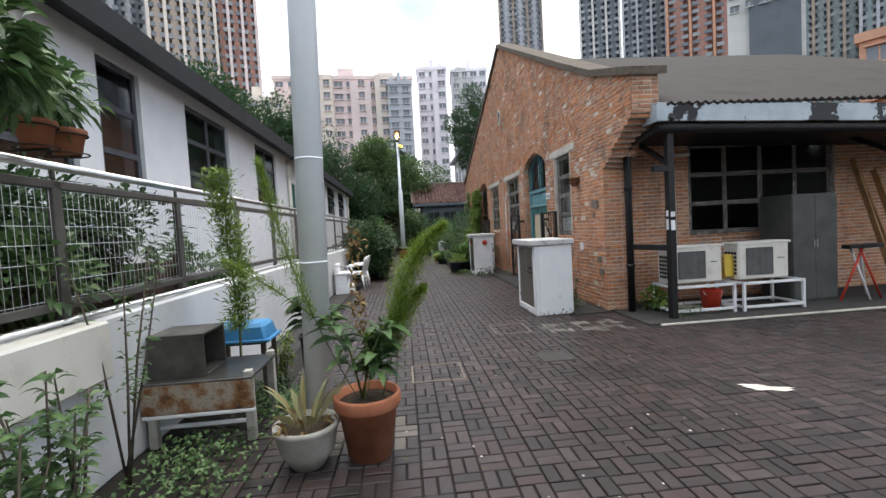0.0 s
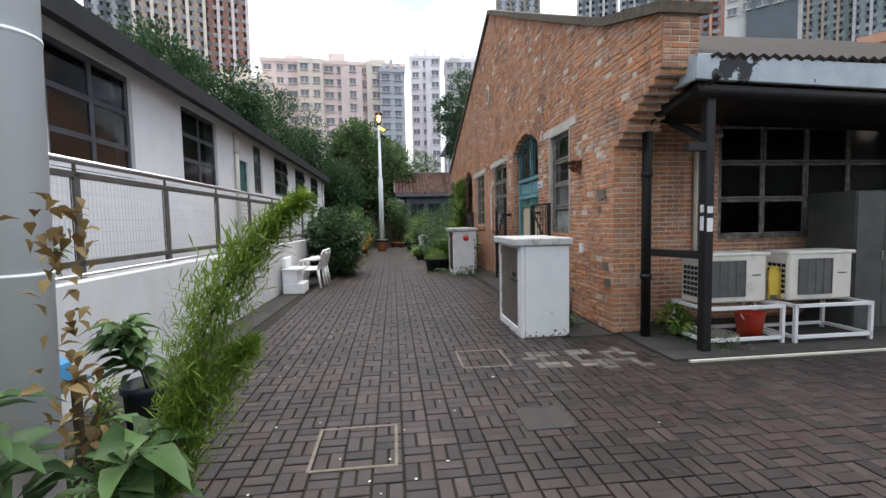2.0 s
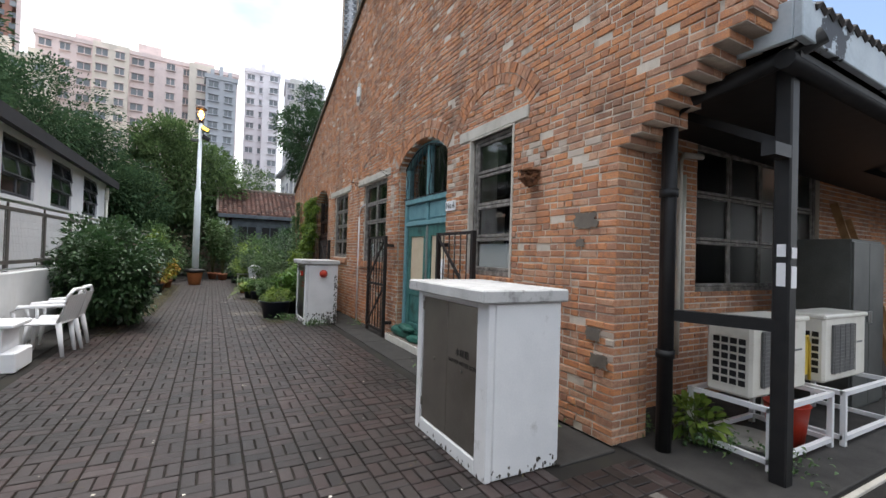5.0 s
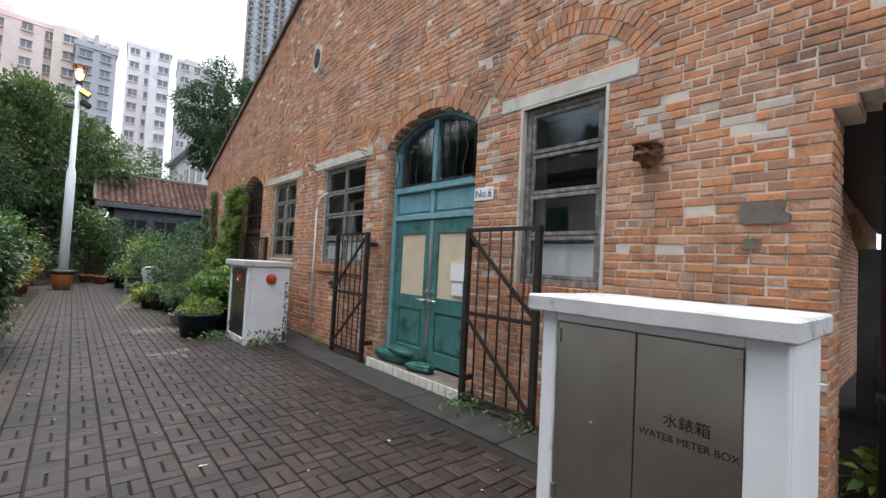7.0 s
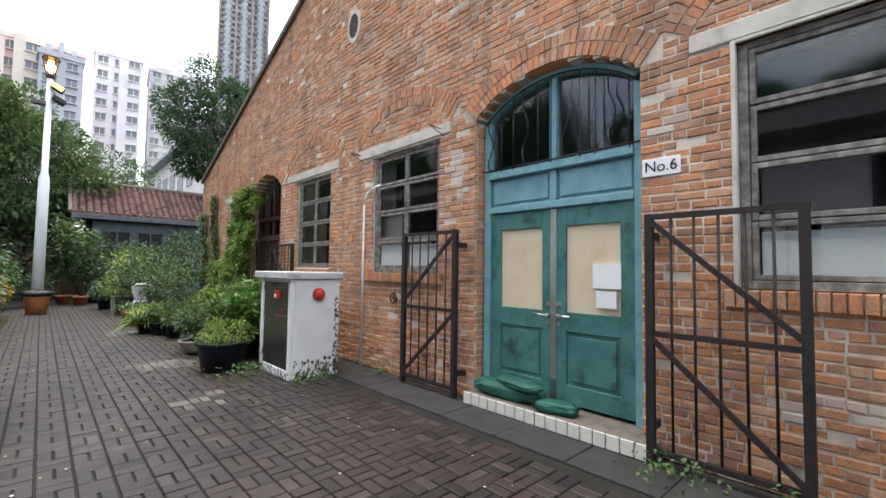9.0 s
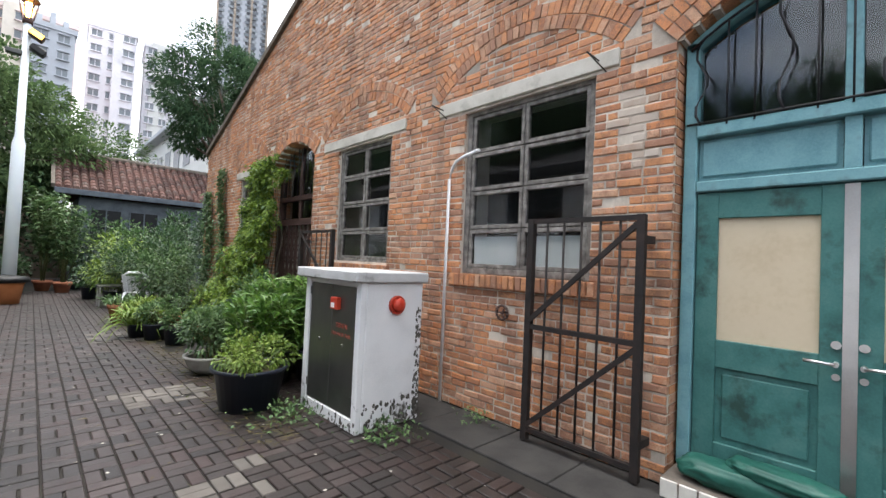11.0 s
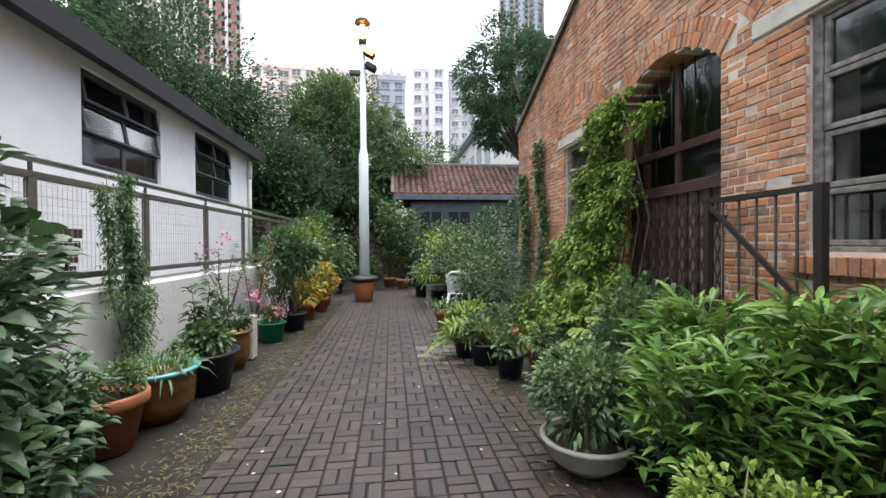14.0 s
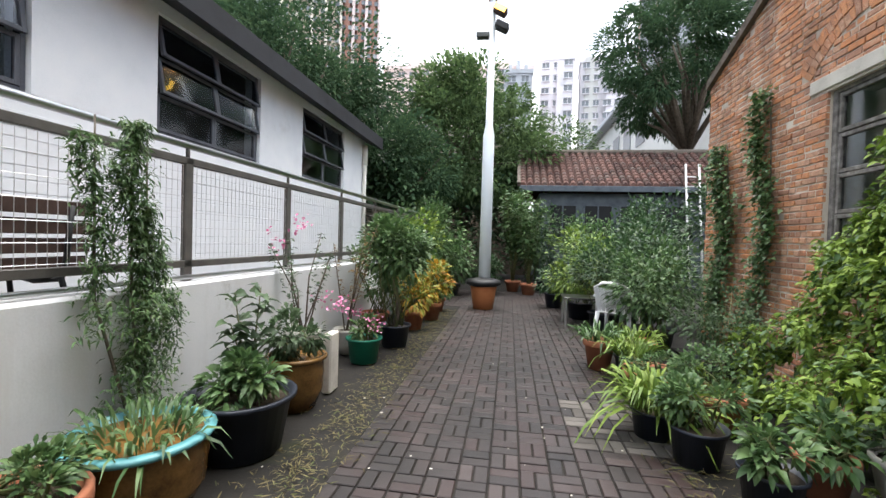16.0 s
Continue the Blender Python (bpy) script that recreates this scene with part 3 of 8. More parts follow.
bm = bmesh.new()
N = 150
top = []
for i in range(N + 1):
    x = XW + 0.42 + (13.2 - XW - 0.42) * i / N
    d = 0.018 if i % 2 else -0.018
    top.append([bm.verts.new((x, y, zz + d)) for y, zz in ((6.1, 3.0), (13.65, 6.5), (22.1, 3.35))])
for s, t in zip(top, top[1:]):
    for k in range(2):
        bm.faces.new((s[k], t[k], t[k + 1], s[k + 1]))
roof = structure("roof", bm, M_ROOF, "brown-grey corrugated roof with a long ridge", "roof")
sol = roof.modifiers.new("thickness", "SOLIDIFY")
sol.thickness, sol.offset = 0.04, -1
bm = bmesh.new()
box(bm, 3.83, 13.1, 6.12, 6.17, 2.765, 3.01, 0.006)
box(bm, 3.83, 3.87, 6.17, 6.6, 2.765, 3.01, 0.006)
for v in bm.verts:
    v.co.z -= 0.03 * (v.co.x - 3.83)
part("fascia", bm, M_PEEL, roof, "blue-grey fascia with peeling paint over black metal")
bm = bmesh.new()
box(bm, 3.96, 13.0, 6.18, 7.58, 2.70, 2.74)
for v in bm.verts:
    v.co.z -= 0.03 * (v.co.x - 3.83)
tube(bm, [(3.9, 6.24, 2.69), (13.0, 6.24, 2.42)], 0.06, 10)
part("soffit", bm, M_BLACK, roof, "black soffit and gutter pipe under the canopy")
for x, y, w in ((4.11, 6.31, 0.1), (7.75, 6.31, 0.1), (11.4, 6.31, 0.1)):
    bm = bmesh.new()
    box(bm, x - w / 2, x + w / 2, y - w / 2, y + w / 2, 0.0, 2.71 - 0.03 * (x - 3.83), 0.01)
    bar(bm, (x, y, 2.2), (x, 7.2, 2.7), 0.06)
    part("canopy_post", bm, M_BLACK, roof, "black square canopy post")
for z0, z1 in ((1.27, 1.41), (1.46, 1.53)):
    bm = bmesh.new()
    box(bm, 4.078, 4.142, 6.254, 6.259, z0, z1, 0.001)
    box(bm, 4.054, 4.059, 6.28, 6.33, z0 + 0.01, z1 + 0.02, 0.001)
    part("notice", bm, M_PAPER, roof, "small white notice taped on the black post")
bm = bmesh.new()
box(bm, 3.86, 4.06, 6.26, 6.34, 2.1, 2.18)
bar(bm, (3.85, 7.0, 1.02), (4.11, 6.31, 1.02), 0.08)
part("brace", bm, M_BLACK, roof)
bm = bmesh.new()
tube(bm, [(3.84, 6.94, 0.0), (3.84, 6.94, 2.45), (3.86, 6.8, 2.6), (3.98, 6.3, 2.72), (4.05, 6.1, 2.82)], 0.055, 12)
for zz in (0.7, 1.9):
    tube(bm, [(3.84, 6.94, zz), (3.84, 6.94, zz + 0.06)], 0.066, 12)
tagged(part("downpipe", bm, M_BLACK), "black iron downpipe at the corner of the brick wall", "pipe", kind="structure")


# ---- windows ----
def timber_window(name, face, a, b, z0, z1, cols, rows, depth=0.06, label="", papered=()):
    """A grid of timber sashes in an opening: face '-x' at XW, or '-y' at YF. Each pane is a part of its own."""
    win = thing(name, 0, 0, 0, label, "window", kind="structure")
    f = 0.055

    def put(bm, u0, u1, d0, d1, w0, w1, bev=0.004):
        if face == "-x":
            box(bm, XW + d0, XW + d1, u0, u1, w0, w1, bev)
        elif face == "+x":
            box(bm, -2.78 - d1, -2.78 - d0, u0, u1, w0, w1, bev)
        else:
            box(bm, u0, u1, YF + d0, YF + d1, w0, w1, bev)

    bm = bmesh.new()
    put(bm, a, a + f, depth - 0.01, depth + 0.07, z0, z1)
    put(bm, b - f, b, depth - 0.01, depth + 0.07, z0, z1)
    put(bm, a + f, b - f, depth - 0.01, depth + 0.07, z0, z0 + f)
    put(bm, a + f, b - f, depth - 0.01, depth + 0.07, z1 - f, z1)
    part("window_frame", bm, M_OLD_WOOD, win)
    us = [a + f + (b - a - 2 * f) * i / cols for i in range(cols + 1)]
    ws = [z0 + f + (z1 - z0 - 2 * f) * i / rows for i in range(rows + 1)]
    for i in range(cols):
        for j in range(rows):
            bm = bmesh.new()
            s = 0.035
            u0, u1, w0, w1 = us[i] + 0.004, us[i + 1] - 0.004, ws[j] + 0.004, ws[j + 1] - 0.004
            d = depth + 0.003 * ((i + j) % 3)
            put(bm, u0, u0 + s, d, d + 0.05, w0, w1)
            put(bm, u1 - s, u1, d, d + 0.05, w0, w1)
            put(bm, u0 + s, u1 - s, d, d + 0.05, w0, w0 + s)
            put(bm, u0 + s, u1 - s, d, d + 0.05, w1 - s, w1)
            sash = part("sash", bm, M_OLD_WOOD, win)
            bm = bmesh.new()
            put(bm, u0 + s, u1 - s, d + 0.022, d + 0.027, w0 + s, w1 - s, 0)
            pane = part("pane", bm, M_GLASS_DUSTY_DIM if face == "-y" else M_GLASS, sash)
            if j in papered:
                pane.visible_shadow = False
                bm = bmesh.new()
                put(bm, u0 + s + 0.01, u1 - s - 0.01, d + 0.032, d + 0.035, w0 + s, w1 - s - 0.03, 0)
                part("paper", bm, M_PAPER, sash, "white paper behind the glass")
    return win


W = WINDOWS
timber_window("window_1", "-x", *W[0], 1, 4, label="grey weathered timber window with four dark panes", papered=(0,))
bm = bmesh.new()
for y0, y1, z0, z1 in ((W[0][0] - 0.028, W[0][0], W[0][2], W[0][3]), (W[0][1], W[0][1] + 0.028, W[0][2], W[0][3]), (W[0][0], W[0][1], W[0][3] - 0.02, W[0][3])):
    box(bm, XW - 0.012, XW + 0.05, y0, y1, z0, z1, 0.004)
part("window_casing", bm, M_STONE, gable, "pale strip of old paint round the window")
timber_window("window_2", "-x", *W[1], 2, 4, label="grey weathered timber window with paper behind its lowest panes", papered=(0,))
timber_window("window_3", "-x", *W[2], 2, 4, label="peeling grey timber window with eight dark panes")
timber_window("window_4", "-x", *W[3], 1, 4, label="narrow grey timber window half hidden by vines")
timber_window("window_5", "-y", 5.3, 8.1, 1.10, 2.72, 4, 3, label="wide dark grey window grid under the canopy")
# added sheets behind the openings: indoor darkness put in as colour
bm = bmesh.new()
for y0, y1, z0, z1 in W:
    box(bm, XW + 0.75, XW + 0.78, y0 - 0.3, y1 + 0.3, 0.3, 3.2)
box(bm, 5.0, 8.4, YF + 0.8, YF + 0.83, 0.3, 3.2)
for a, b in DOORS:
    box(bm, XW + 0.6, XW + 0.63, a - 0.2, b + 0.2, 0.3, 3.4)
structure("room_shade_sheets", bm, M_DARK, "near-black sheets standing in for the unlit rooms of the brick building", "wall")

# an unseen wall added behind the start: it cuts low sky light on -y faces
bm = bmesh.new()
box(bm, -16.0, 34.0, -11.4, -11.0, -0.02, 5.5)
structure("wall_light_block", bm, M_CEMENT_WALL, "plain grey wall added out of view to block low light from the south", "wall")

# ---- left: retaining wall, terrace, white building ----
SKEW = Matrix.Translation((-1.38, 17, 0)) @ pose(0, 0, 0, 0, 0, -1.0) @ Matrix.Translation((1.42, -17, 0))
bm = bmesh.new()
box(bm, XT - 0.34, XT, -3.0, 27.0, -0.02, 1.02, 0.02)
retaining = structure("wall_retaining", bm, M_WHITE_LOW, "low white rendered retaining wall with grey drip stains", "wall")
retaining.matrix_world = SKEW
bm = bmesh.new()
box(bm, XT - 0.02, -1.27, -3.0, 3.32, 0.68, 1.03, 0.015)
part("capping_beam", bm, M_ACWHITE, retaining, "thick cream beam along the wall top")
bm = bmesh.new()
box(bm, -2.78, XT - 0.34, -3.0, 27.0, -0.02, 0.7)
box(bm, -2.78, -2.4, 12.9, 13.8, 0.7, 1.0, 0.01)
structure("terrace", bm, M_STRIP, "raised grey terrace behind the retaining wall", "floor")
XB = -2.78
LEFT = ((2.2, 3.3, 1.3, 3.0), (4.2, 5.1, 1.3, 3.0), (5.45, 6.2, 2.0, 3.55), (7.3, 8.86, 2.0, 3.55), (10.3, 11.8, 2.15, 3.58), (14.2, 14.95, 2.3, 3.58), (16.2, 17.95, 2.36, 3.58), (19.1, 20.9, 2.36, 3.58), (22.15, 24.0, 2.36, 3.6))
bm = bmesh.new()
edge = -3.0
for y0, y1, z0, z1 in sorted(LEFT + ((13.0, 13.72, 1.0, 3.02),)):
    box(bm, XB - 0.25, XB, edge, y0, 0, 3.95)
    box(bm, XB - 0.25, XB, y0, y1, 0, z0)
    box(bm, XB - 0.25, XB, y0, y1, z1, 3.95)
    edge = y1
box(bm, XB - 0.25, XB, edge, 25.3, 0, 3.95)
box(bm, -9.0, XB - 0.25, 25.05, 25.3, 0, 3.95)
box(bm, -9.0, XB - 0.25, -3.0, -2.75, 0, 3.95)
box(bm, -9.2, -9.0, -3.0, 25.3, 0, 3.95)
structure("wall_left", bm, M_WHITE, "white rendered wall of the long low building", "wall")
# one long added sheet paints the dark inside behind the left windows
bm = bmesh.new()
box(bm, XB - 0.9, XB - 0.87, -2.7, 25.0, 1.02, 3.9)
structure("room_shade_sheet_left", bm, M_DARK, "near-black sheet standing in for the unlit rooms of the white building", "wall")
bm = bmesh.new()
vs = [(-2.42, 3.57), (-2.42, 3.84), (-6.0, 5.3), (-9.5, 3.94), (-9.5, 3.72), (-6.0, 4.95)]
ends = [[bm.verts.new((x, y, zz)) for x, zz in vs] for y in (-3.3, 25.6)]
for k in range(6):
    bm.faces.new((ends[0][k], ends[0][(k + 1) % 6], ends[1][(k + 1) % 6], ends[1][k]))
bm.faces.new((ends[0][0], ends[0][1], ends[0][2], ends[0][5]))
bm.faces.new((ends[0][5], ends[0][2], ends[0][3], ends[0][4]))
bm.faces.new((ends[1][0], ends[1][1], ends[1][2], ends[1][5]))
bm.faces.new((ends[1][5], ends[1][2], ends[1][3], ends[1][4]))
structure("roof_left", bm, M_DARK_ROOF, "black felt roof with a deep dark eave", "roof")

M_LEFT_FRAME = material("slate_frame_paint", [(0.05, 0.055, 0.065), (0.08, 0.085, 0.1), (0.11, 0.115, 0.13)], 0.5, 6, 60, 0.1)
for i, (y0, y1, z0, z1) in enumerate(LEFT):
    win = thing("window_%d" % (6 + i), 0, 0, 0, "dark steel window with slanting awning panes in the white wall", "window", kind="structure")
    bm = bmesh.new()
    for a, b, c, d in ((y0, y0 + 0.04, z0, z1), (y1 - 0.04, y1, z0, z1), (y0 + 0.04, y1 - 0.04, z0, z0 + 0.04), (y0 + 0.04, y1 - 0.04, z1 - 0.04, z1)):
        box(bm, XB - 0.12, XB - 0.05, a, b, c, d, 0.004)
    part("window_frame", bm, M_LEFT_FRAME, win)
    rows = 3
    cols = 2 if y1 - y0 > 1.2 else 1
    for r in range(rows):
        for c in range(cols):
            a, b = y0 + 0.045 + (y1 - y0 - 0.09) * c / cols, y0 + 0.045 + (y1 - y0 - 0.09) * (c + 1) / cols
            lo, hi = z0 + 0.045 + (z1 - z0 - 0.09) * r / rows, z0 + 0.045 + (z1 - z0 - 0.09) * (r + 1) / rows
            open_out = 0.07 if (r >= 1 and y0 > 15) else 0.0
            bm = bmesh.new()
            for p, q, s, t in ((a, a + 0.035, lo, hi), (b - 0.035, b, lo, hi), (a + 0.035, b - 0.035, lo, lo + 0.035), (a + 0.035, b - 0.035, hi - 0.035, hi)):
                box(bm, -0.02, 0.02, p, q, s, t, 0.003)
            for v in bm.verts:
                v.co.x += XB - 0.06 + open_out * (hi - v.co.z) / (hi - lo)
            sash = part("sash", bm, M_LEFT_FRAME, win)
            bm = bmesh.new()
            box(bm, -0.003, 0.003, a + 0.035, b - 0.035, lo + 0.035, hi - 0.035)
            for v in bm.verts:
                v.co.x += XB - 0.06 + open_out * (hi - v.co.z) / (hi - lo)
            part("pane", bm, M_GLASS_FILM, sash)


# ---- writing ----
def lettering(name, text, size, m, mat, parent, label=""):
    cu = bpy.data.curves.new(name, "FONT")
    cu.body, cu.size, cu.align_x, cu.align_y, cu.extrude = text, size, "CENTER", "CENTER", 0.0008
    tmp = new(name + "_source", cu)
    me = bpy.data.meshes.new_from_object(tmp)
    bpy.data.objects.remove(tmp)
    me.materials.append(mat)
    ob = new(name, me)
    ob.parent = parent
    ob.matrix_local = m
    if label:
        ob["label"] = label
    return ob


FACE_MINUS_X = Matrix(((0, 0, -1, 0), (-1, 0, 0, 0), (0, 1, 0, 0), (0, 0, 0, 1)))

M_BROWN_STEEL = material("brown_gate_paint", [(0.035, 0.018, 0.014), (0.06, 0.03, 0.024), (0.08, 0.045, 0.036)], 0.6, 7, 90, 0.25)
M_GREEN_BAG = material("green_tarpaulin", [(0.008, 0.06, 0.045), (0.015, 0.09, 0.068), (0.025, 0.12, 0.09)], 0.45, 9, 60, 0.4)
M_CEMENT = material("cement_patch", [(0.1, 0.085, 0.07), (0.2, 0.17, 0.14)], 0.9, 9, 90, 0.5)
M_GREY_PAINT = material("grey_cabinet_paint", [(0.045, 0.05, 0.046), (0.07, 0.075, 0.07), (0.095, 0.1, 0.094)], 0.5, 3, 60, 0.1)
M_SHED = material("blue_grey_boards", [(0.05, 0.06, 0.075), (0.08, 0.095, 0.115), (0.11, 0.13, 0.15)], 0.7, 4, 60, 0.2)
M_TILEWHITE = material("white_step_tile", [(0.55, 0.53, 0.48), (0.68, 0.66, 0.6)], 0.4, 8, 60, 0.1)
M_RUSTBOARD = material("rust_flaked_board", [(0.05, 0.035, 0.025), (0.2, 0.09, 0.03), (0.34, 0.3, 0.24), (0.12, 0.07, 0.04)], 0.8, 9, 70, 0.5)
GLOW_WARM = glow_material("sodium_lamp", (1.0, 0.5, 0.12), 9.0)
GLOW_YELLOW = glow_material("yellow_lamp", (1.0, 0.62, 0.08), 2.2)

# ---- door 1 ----
door = thing("door_1", 0, 0, 0, "teal wooden double door with a barred fanlight above", "door", kind="structure")
XD = 3.70
A0, A1 = 9.93, 11.55
yc, zc, rr = arc(A0, A1, 2.84, 0.29)
bm = bmesh.new()
for a, b in ((A0, A0 + 0.075), (A1 - 0.075, A1)):
    box(bm, XD - 0.03, XD + 0.1, a, b, 0.12, 2.86, 0.006)
for z0, z1, d in ((1.87, 1.94, 0.0), (2.22, 2.30, 0.02)):
    box(bm, XD - 0.03 - d, XD + 0.09, A0 + 0.075, A1 - 0.075, z0, z1, 0.008)
box(bm, XD - 0.02, XD + 0.08, yc - 0.035, yc + 0.035, 1.94, 2.22, 0.004)
box(bm, XD - 0.02, XD + 0.08, yc - 0.035, yc + 0.035, 2.30, 3.1, 0.004)
prev = None
half = math.asin((A1 - A0) / 2 / rr)
for i in range(19):
    t = -half + 2 * half * i / 18
    cur = [bm.verts.new((x, yc + r * math.sin(t), zc + r * math.cos(t))) for x, r in ((XD - 0.03, rr), (XD + 0.09, rr), (XD + 0.09, rr - 0.06), (XD - 0.03, rr - 0.06))]
    if prev:
        for k in range(4):
            bm.faces.new((prev[k], prev[(k + 1) % 4], cur[(k + 1) % 4], cur[k]))
    prev = cur
part("door_frame", bm, M_TEAL_FRAME, door, "pale blue-green painted frame")
for a, b in ((A0 + 0.08, yc - 0.04), (yc + 0.04, A1 - 0.08)):
    bm = bmesh.new()
    box(bm, XD + 0.02, XD + 0.04, a, b, 1.95, 2.215)
    box(bm, XD, XD + 0.02, a + 0.02, b - 0.02, 1.97, 2.2, 0.008)
    part("transom_panel", bm, M_TEAL_FRAME, door)
    bm = bmesh.new()
    box(bm, XD + 0.03, XD + 0.036, a, b, 2.31, 3.06)
    part("pane", bm, M_GLASS, door)
bm = bmesh.new()
for i in range(11):
    y = A0 + 0.1 + (A1 - A0 - 0.2) * i / 10
    ztop = zc + math.sqrt(max(0.01, (rr - 0.05) ** 2 - (y - yc) ** 2))
    if i % 3 == 1:
        pts = [(XD - 0.05, y + 0.035 * math.sin(k * 1.05), 2.30 + (ztop - 2.30) * k / 9) for k in range(10)]
        tube(bm, pts, 0.008, 6)
    else:
        tube(bm, [(XD - 0.05, y, 2.28), (XD - 0.05, y, ztop)], 0.006, 6)
tube(bm, [(XD - 0.05, A0 + 0.02, 2.31), (XD - 0.05, A1 - 0.02, 2.31)], 0.008, 6)
tube(bm, [(XD - 0.05, yc + (rr - 0.05) * math.sin(-half + 2 * half * i / 16), zc + (rr - 0.05) * math.cos(-half + 2 * half * i / 16)) for i in range(17)], 0.008, 6)
part("fanlight_bars", bm, M_BLACK, door, "black wavy iron bars over the fanlight")
for a, b, side in ((A0 + 0.08, yc - 0.004, 1), (yc + 0.004, A1 - 0.08, -1)):
    bm = bmesh.new()
    st = 0.12
    for p, q, s, t in ((a, a + st, 0.15, 1.865), (b - st, b, 0.15, 1.865), (a + st, b - st, 0.15, 0.31), (a + st, b - st, 0.77, 0.94), (a + st, b - st, 1.70, 1.865)):
        box(bm, XD + 0.0, XD + 0.045, p, q, s, t, 0.004)
    leaf = part("leaf", bm, M_TEAL, door)
    bm = bmesh.new()
    box(bm, XD + 0.02, XD + 0.035, a + st, b - st, 0.31, 0.77)
    box(bm, XD + 0.008, XD + 0.02, a + st + 0.035, b - st - 0.035, 0.345, 0.735, 0.008)
    part("panel", bm, M_TEAL, leaf)
    bm = bmesh.new()
    box(bm, XD + 0.022, XD + 0.03, a + st, b - st, 0.94, 1.70)
    part("board", bm, M_BOARD, leaf, "cream board in place of the glass")
    bm = bmesh.new()
    hy = (b - 0.05) if side == 1 else (a + 0.05)
    tube(bm, [(XD, hy, 0.9), (XD - 0.05, hy, 0.9)], 0.014, 10)
    tube(bm, [(XD - 0.045, hy, 0.9), (XD - 0.05, hy - side * 0.13, 0.905)], 0.009, 8)
    tube(bm, [(XD + 0.002, hy, 1.0), (XD - 0.008, hy, 1.0)], 0.022, 14)
    tube(bm, [(XD + 0.002, hy, 0.83), (XD - 0.006, hy, 0.83)], 0.018, 14)
    part("handle", bm, M_RAIL, leaf, "steel lever handle and locks")
bm = bmesh.new()
box(bm, XD - 0.008, XD - 0.001, yc - 0.03, yc + 0.03, 0.15, 1.86)
part("astragal", bm, M_RAIL, door, "bare metal strip between the leaves")
bm = bmesh.new()
box(bm, XD - 0.012, XD + 0.02, 10.12, 10.36, 1.16, 1.36)
box(bm, XD - 0.012, XD + 0.02, 10.16, 10.33, 1.0, 1.14)
for k in range(3):
    box(bm, XD - 0.0135, XD - 0.01, 10.2, 10.29, 1.04 + 0.03 * k, 1.046 + 0.03 * k)
part("notice", bm, M_PAPER, door, "two white paper notices on the cream board")
bm = bmesh.new()
box(bm, XW - 0.16, XD + 0.1, 9.78, 11.55, 0.004, 0.12, 0.01)
step = tagged(part("step", bm, M_CEMENT), "low cement door step edged with white tiles", "step", kind="structure")
me = None
for k in range(17):
    bm = bmesh.new()
    box(bm, XW - 0.172, XW - 0.158, 9.8 + k * 0.103, 9.8 + k * 0.103 + 0.094, 0.01, 0.118, 0.004)
    part("tile", bm, M_TILEWHITE, step)


def sack(x, y, z, lx, ly, h, turn, label):
    bm = bmesh.new()
    bmesh.ops.create_icosphere(bm, subdivisions=4, radius=1)
    for v in bm.verts:
        n = noise.noise(v.co * 2.3 + Vector((x * 7, y * 3, 0))) * 0.25 + noise.noise(v.co * 6 + Vector((y, x, 3))) * 0.09
        p = v.co * (1 + n)
        e = 0.55
        v.co = Vector((math.copysign(abs(p.x) ** e, p.x) * lx, math.copysign(abs(p.y) ** e, p.y) * ly, max(0, 0.5 + 0.5 * p.z) * h))
    for f in bm.faces:
        f.smooth = True
    ob = part("sandbag", bm, M_GREEN_BAG)
    ob.matrix_world = pose(x, y, z, 0, 0, turn)
    return tagged(ob, label, "sandbag", "sandbags on the step")


sack(3.54, 11.12, 0.12, 0.11, 0.36, 0.15, 4, "slumped green tarpaulin sandbag on the door step")
sack(3.51, 10.98, 0.235, 0.085, 0.25, 0.09, -8, "green tarpaulin sandbag lying on another sandbag")
sack(3.50, 10.58, 0.12, 0.08, 0.18, 0.1, 14, "small folded green bag on the door step")


# ---- iron gates ----
def iron_gate(y_hinge, y_free, x0, z1, label, mat=M_RUST):
    g = thing("iron_gate", x0, y_hinge, 0.0, label, "gate", "iron gates folded against the wall")
    w = y_free - y_hinge
    s = 1 if w > 0 else -1
    bm = bmesh.new()
    for y in (0.0, w):
        bar(bm, (0, y, 0.02), (0, y, z1), 0.05)
    for z in (0.1, 0.88, z1 - 0.02):
        bar(bm, (0, 0, z), (0, w, z), 0.035)
    part("gate_frame", bm, mat, g)
    n = 6
    for k in range(1, n):
        bm = bmesh.new()
        tube(bm, [(0, w * k / n, 0.1), (0, w * k / n, z1 - 0.02)], 0.009, 6)
        part("bar", bm, mat, g)
    for a, b in (((-0.012, 0, z1 - 0.04), (-0.012, w, 0.92)), ((-0.012, 0, 0.86), (-0.012, w, 0.12))):
        bm = bmesh.new()
        bar(bm, a, b, 0.035, 0.02)
        part("brace", bm, mat, g)
    for z in (0.25, 1.55):
        bm = bmesh.new()
        bar(bm, (0, 0, z), (0.14, -s * 0.01, z), 0.05)
        part("hinge", bm, mat, g)
    return g


iron_gate(9.79, 8.96, 3.40, 1.70, "black iron gate with diagonal braces folded against the brick wall")
iron_gate(11.70, 12.53, 3.40, 1.71, "rusty black iron gate with diagonal braces beside the teal door")
iron_gate(16.42, 15.55, 3.38, 1.70, "black iron bar gate above the potted plants")

# ---- number sign and wall fittings ----
sign = thing("number_sign", XW - 0.012, 9.76, 2.06, "small white number plate reading No.6", "sign")
bm = bmesh.new()
box(bm, 0, 0.01, -0.13, 0.13, -0.065, 0.065, 0.003)
part("plate", bm, M_PAPER, sign)
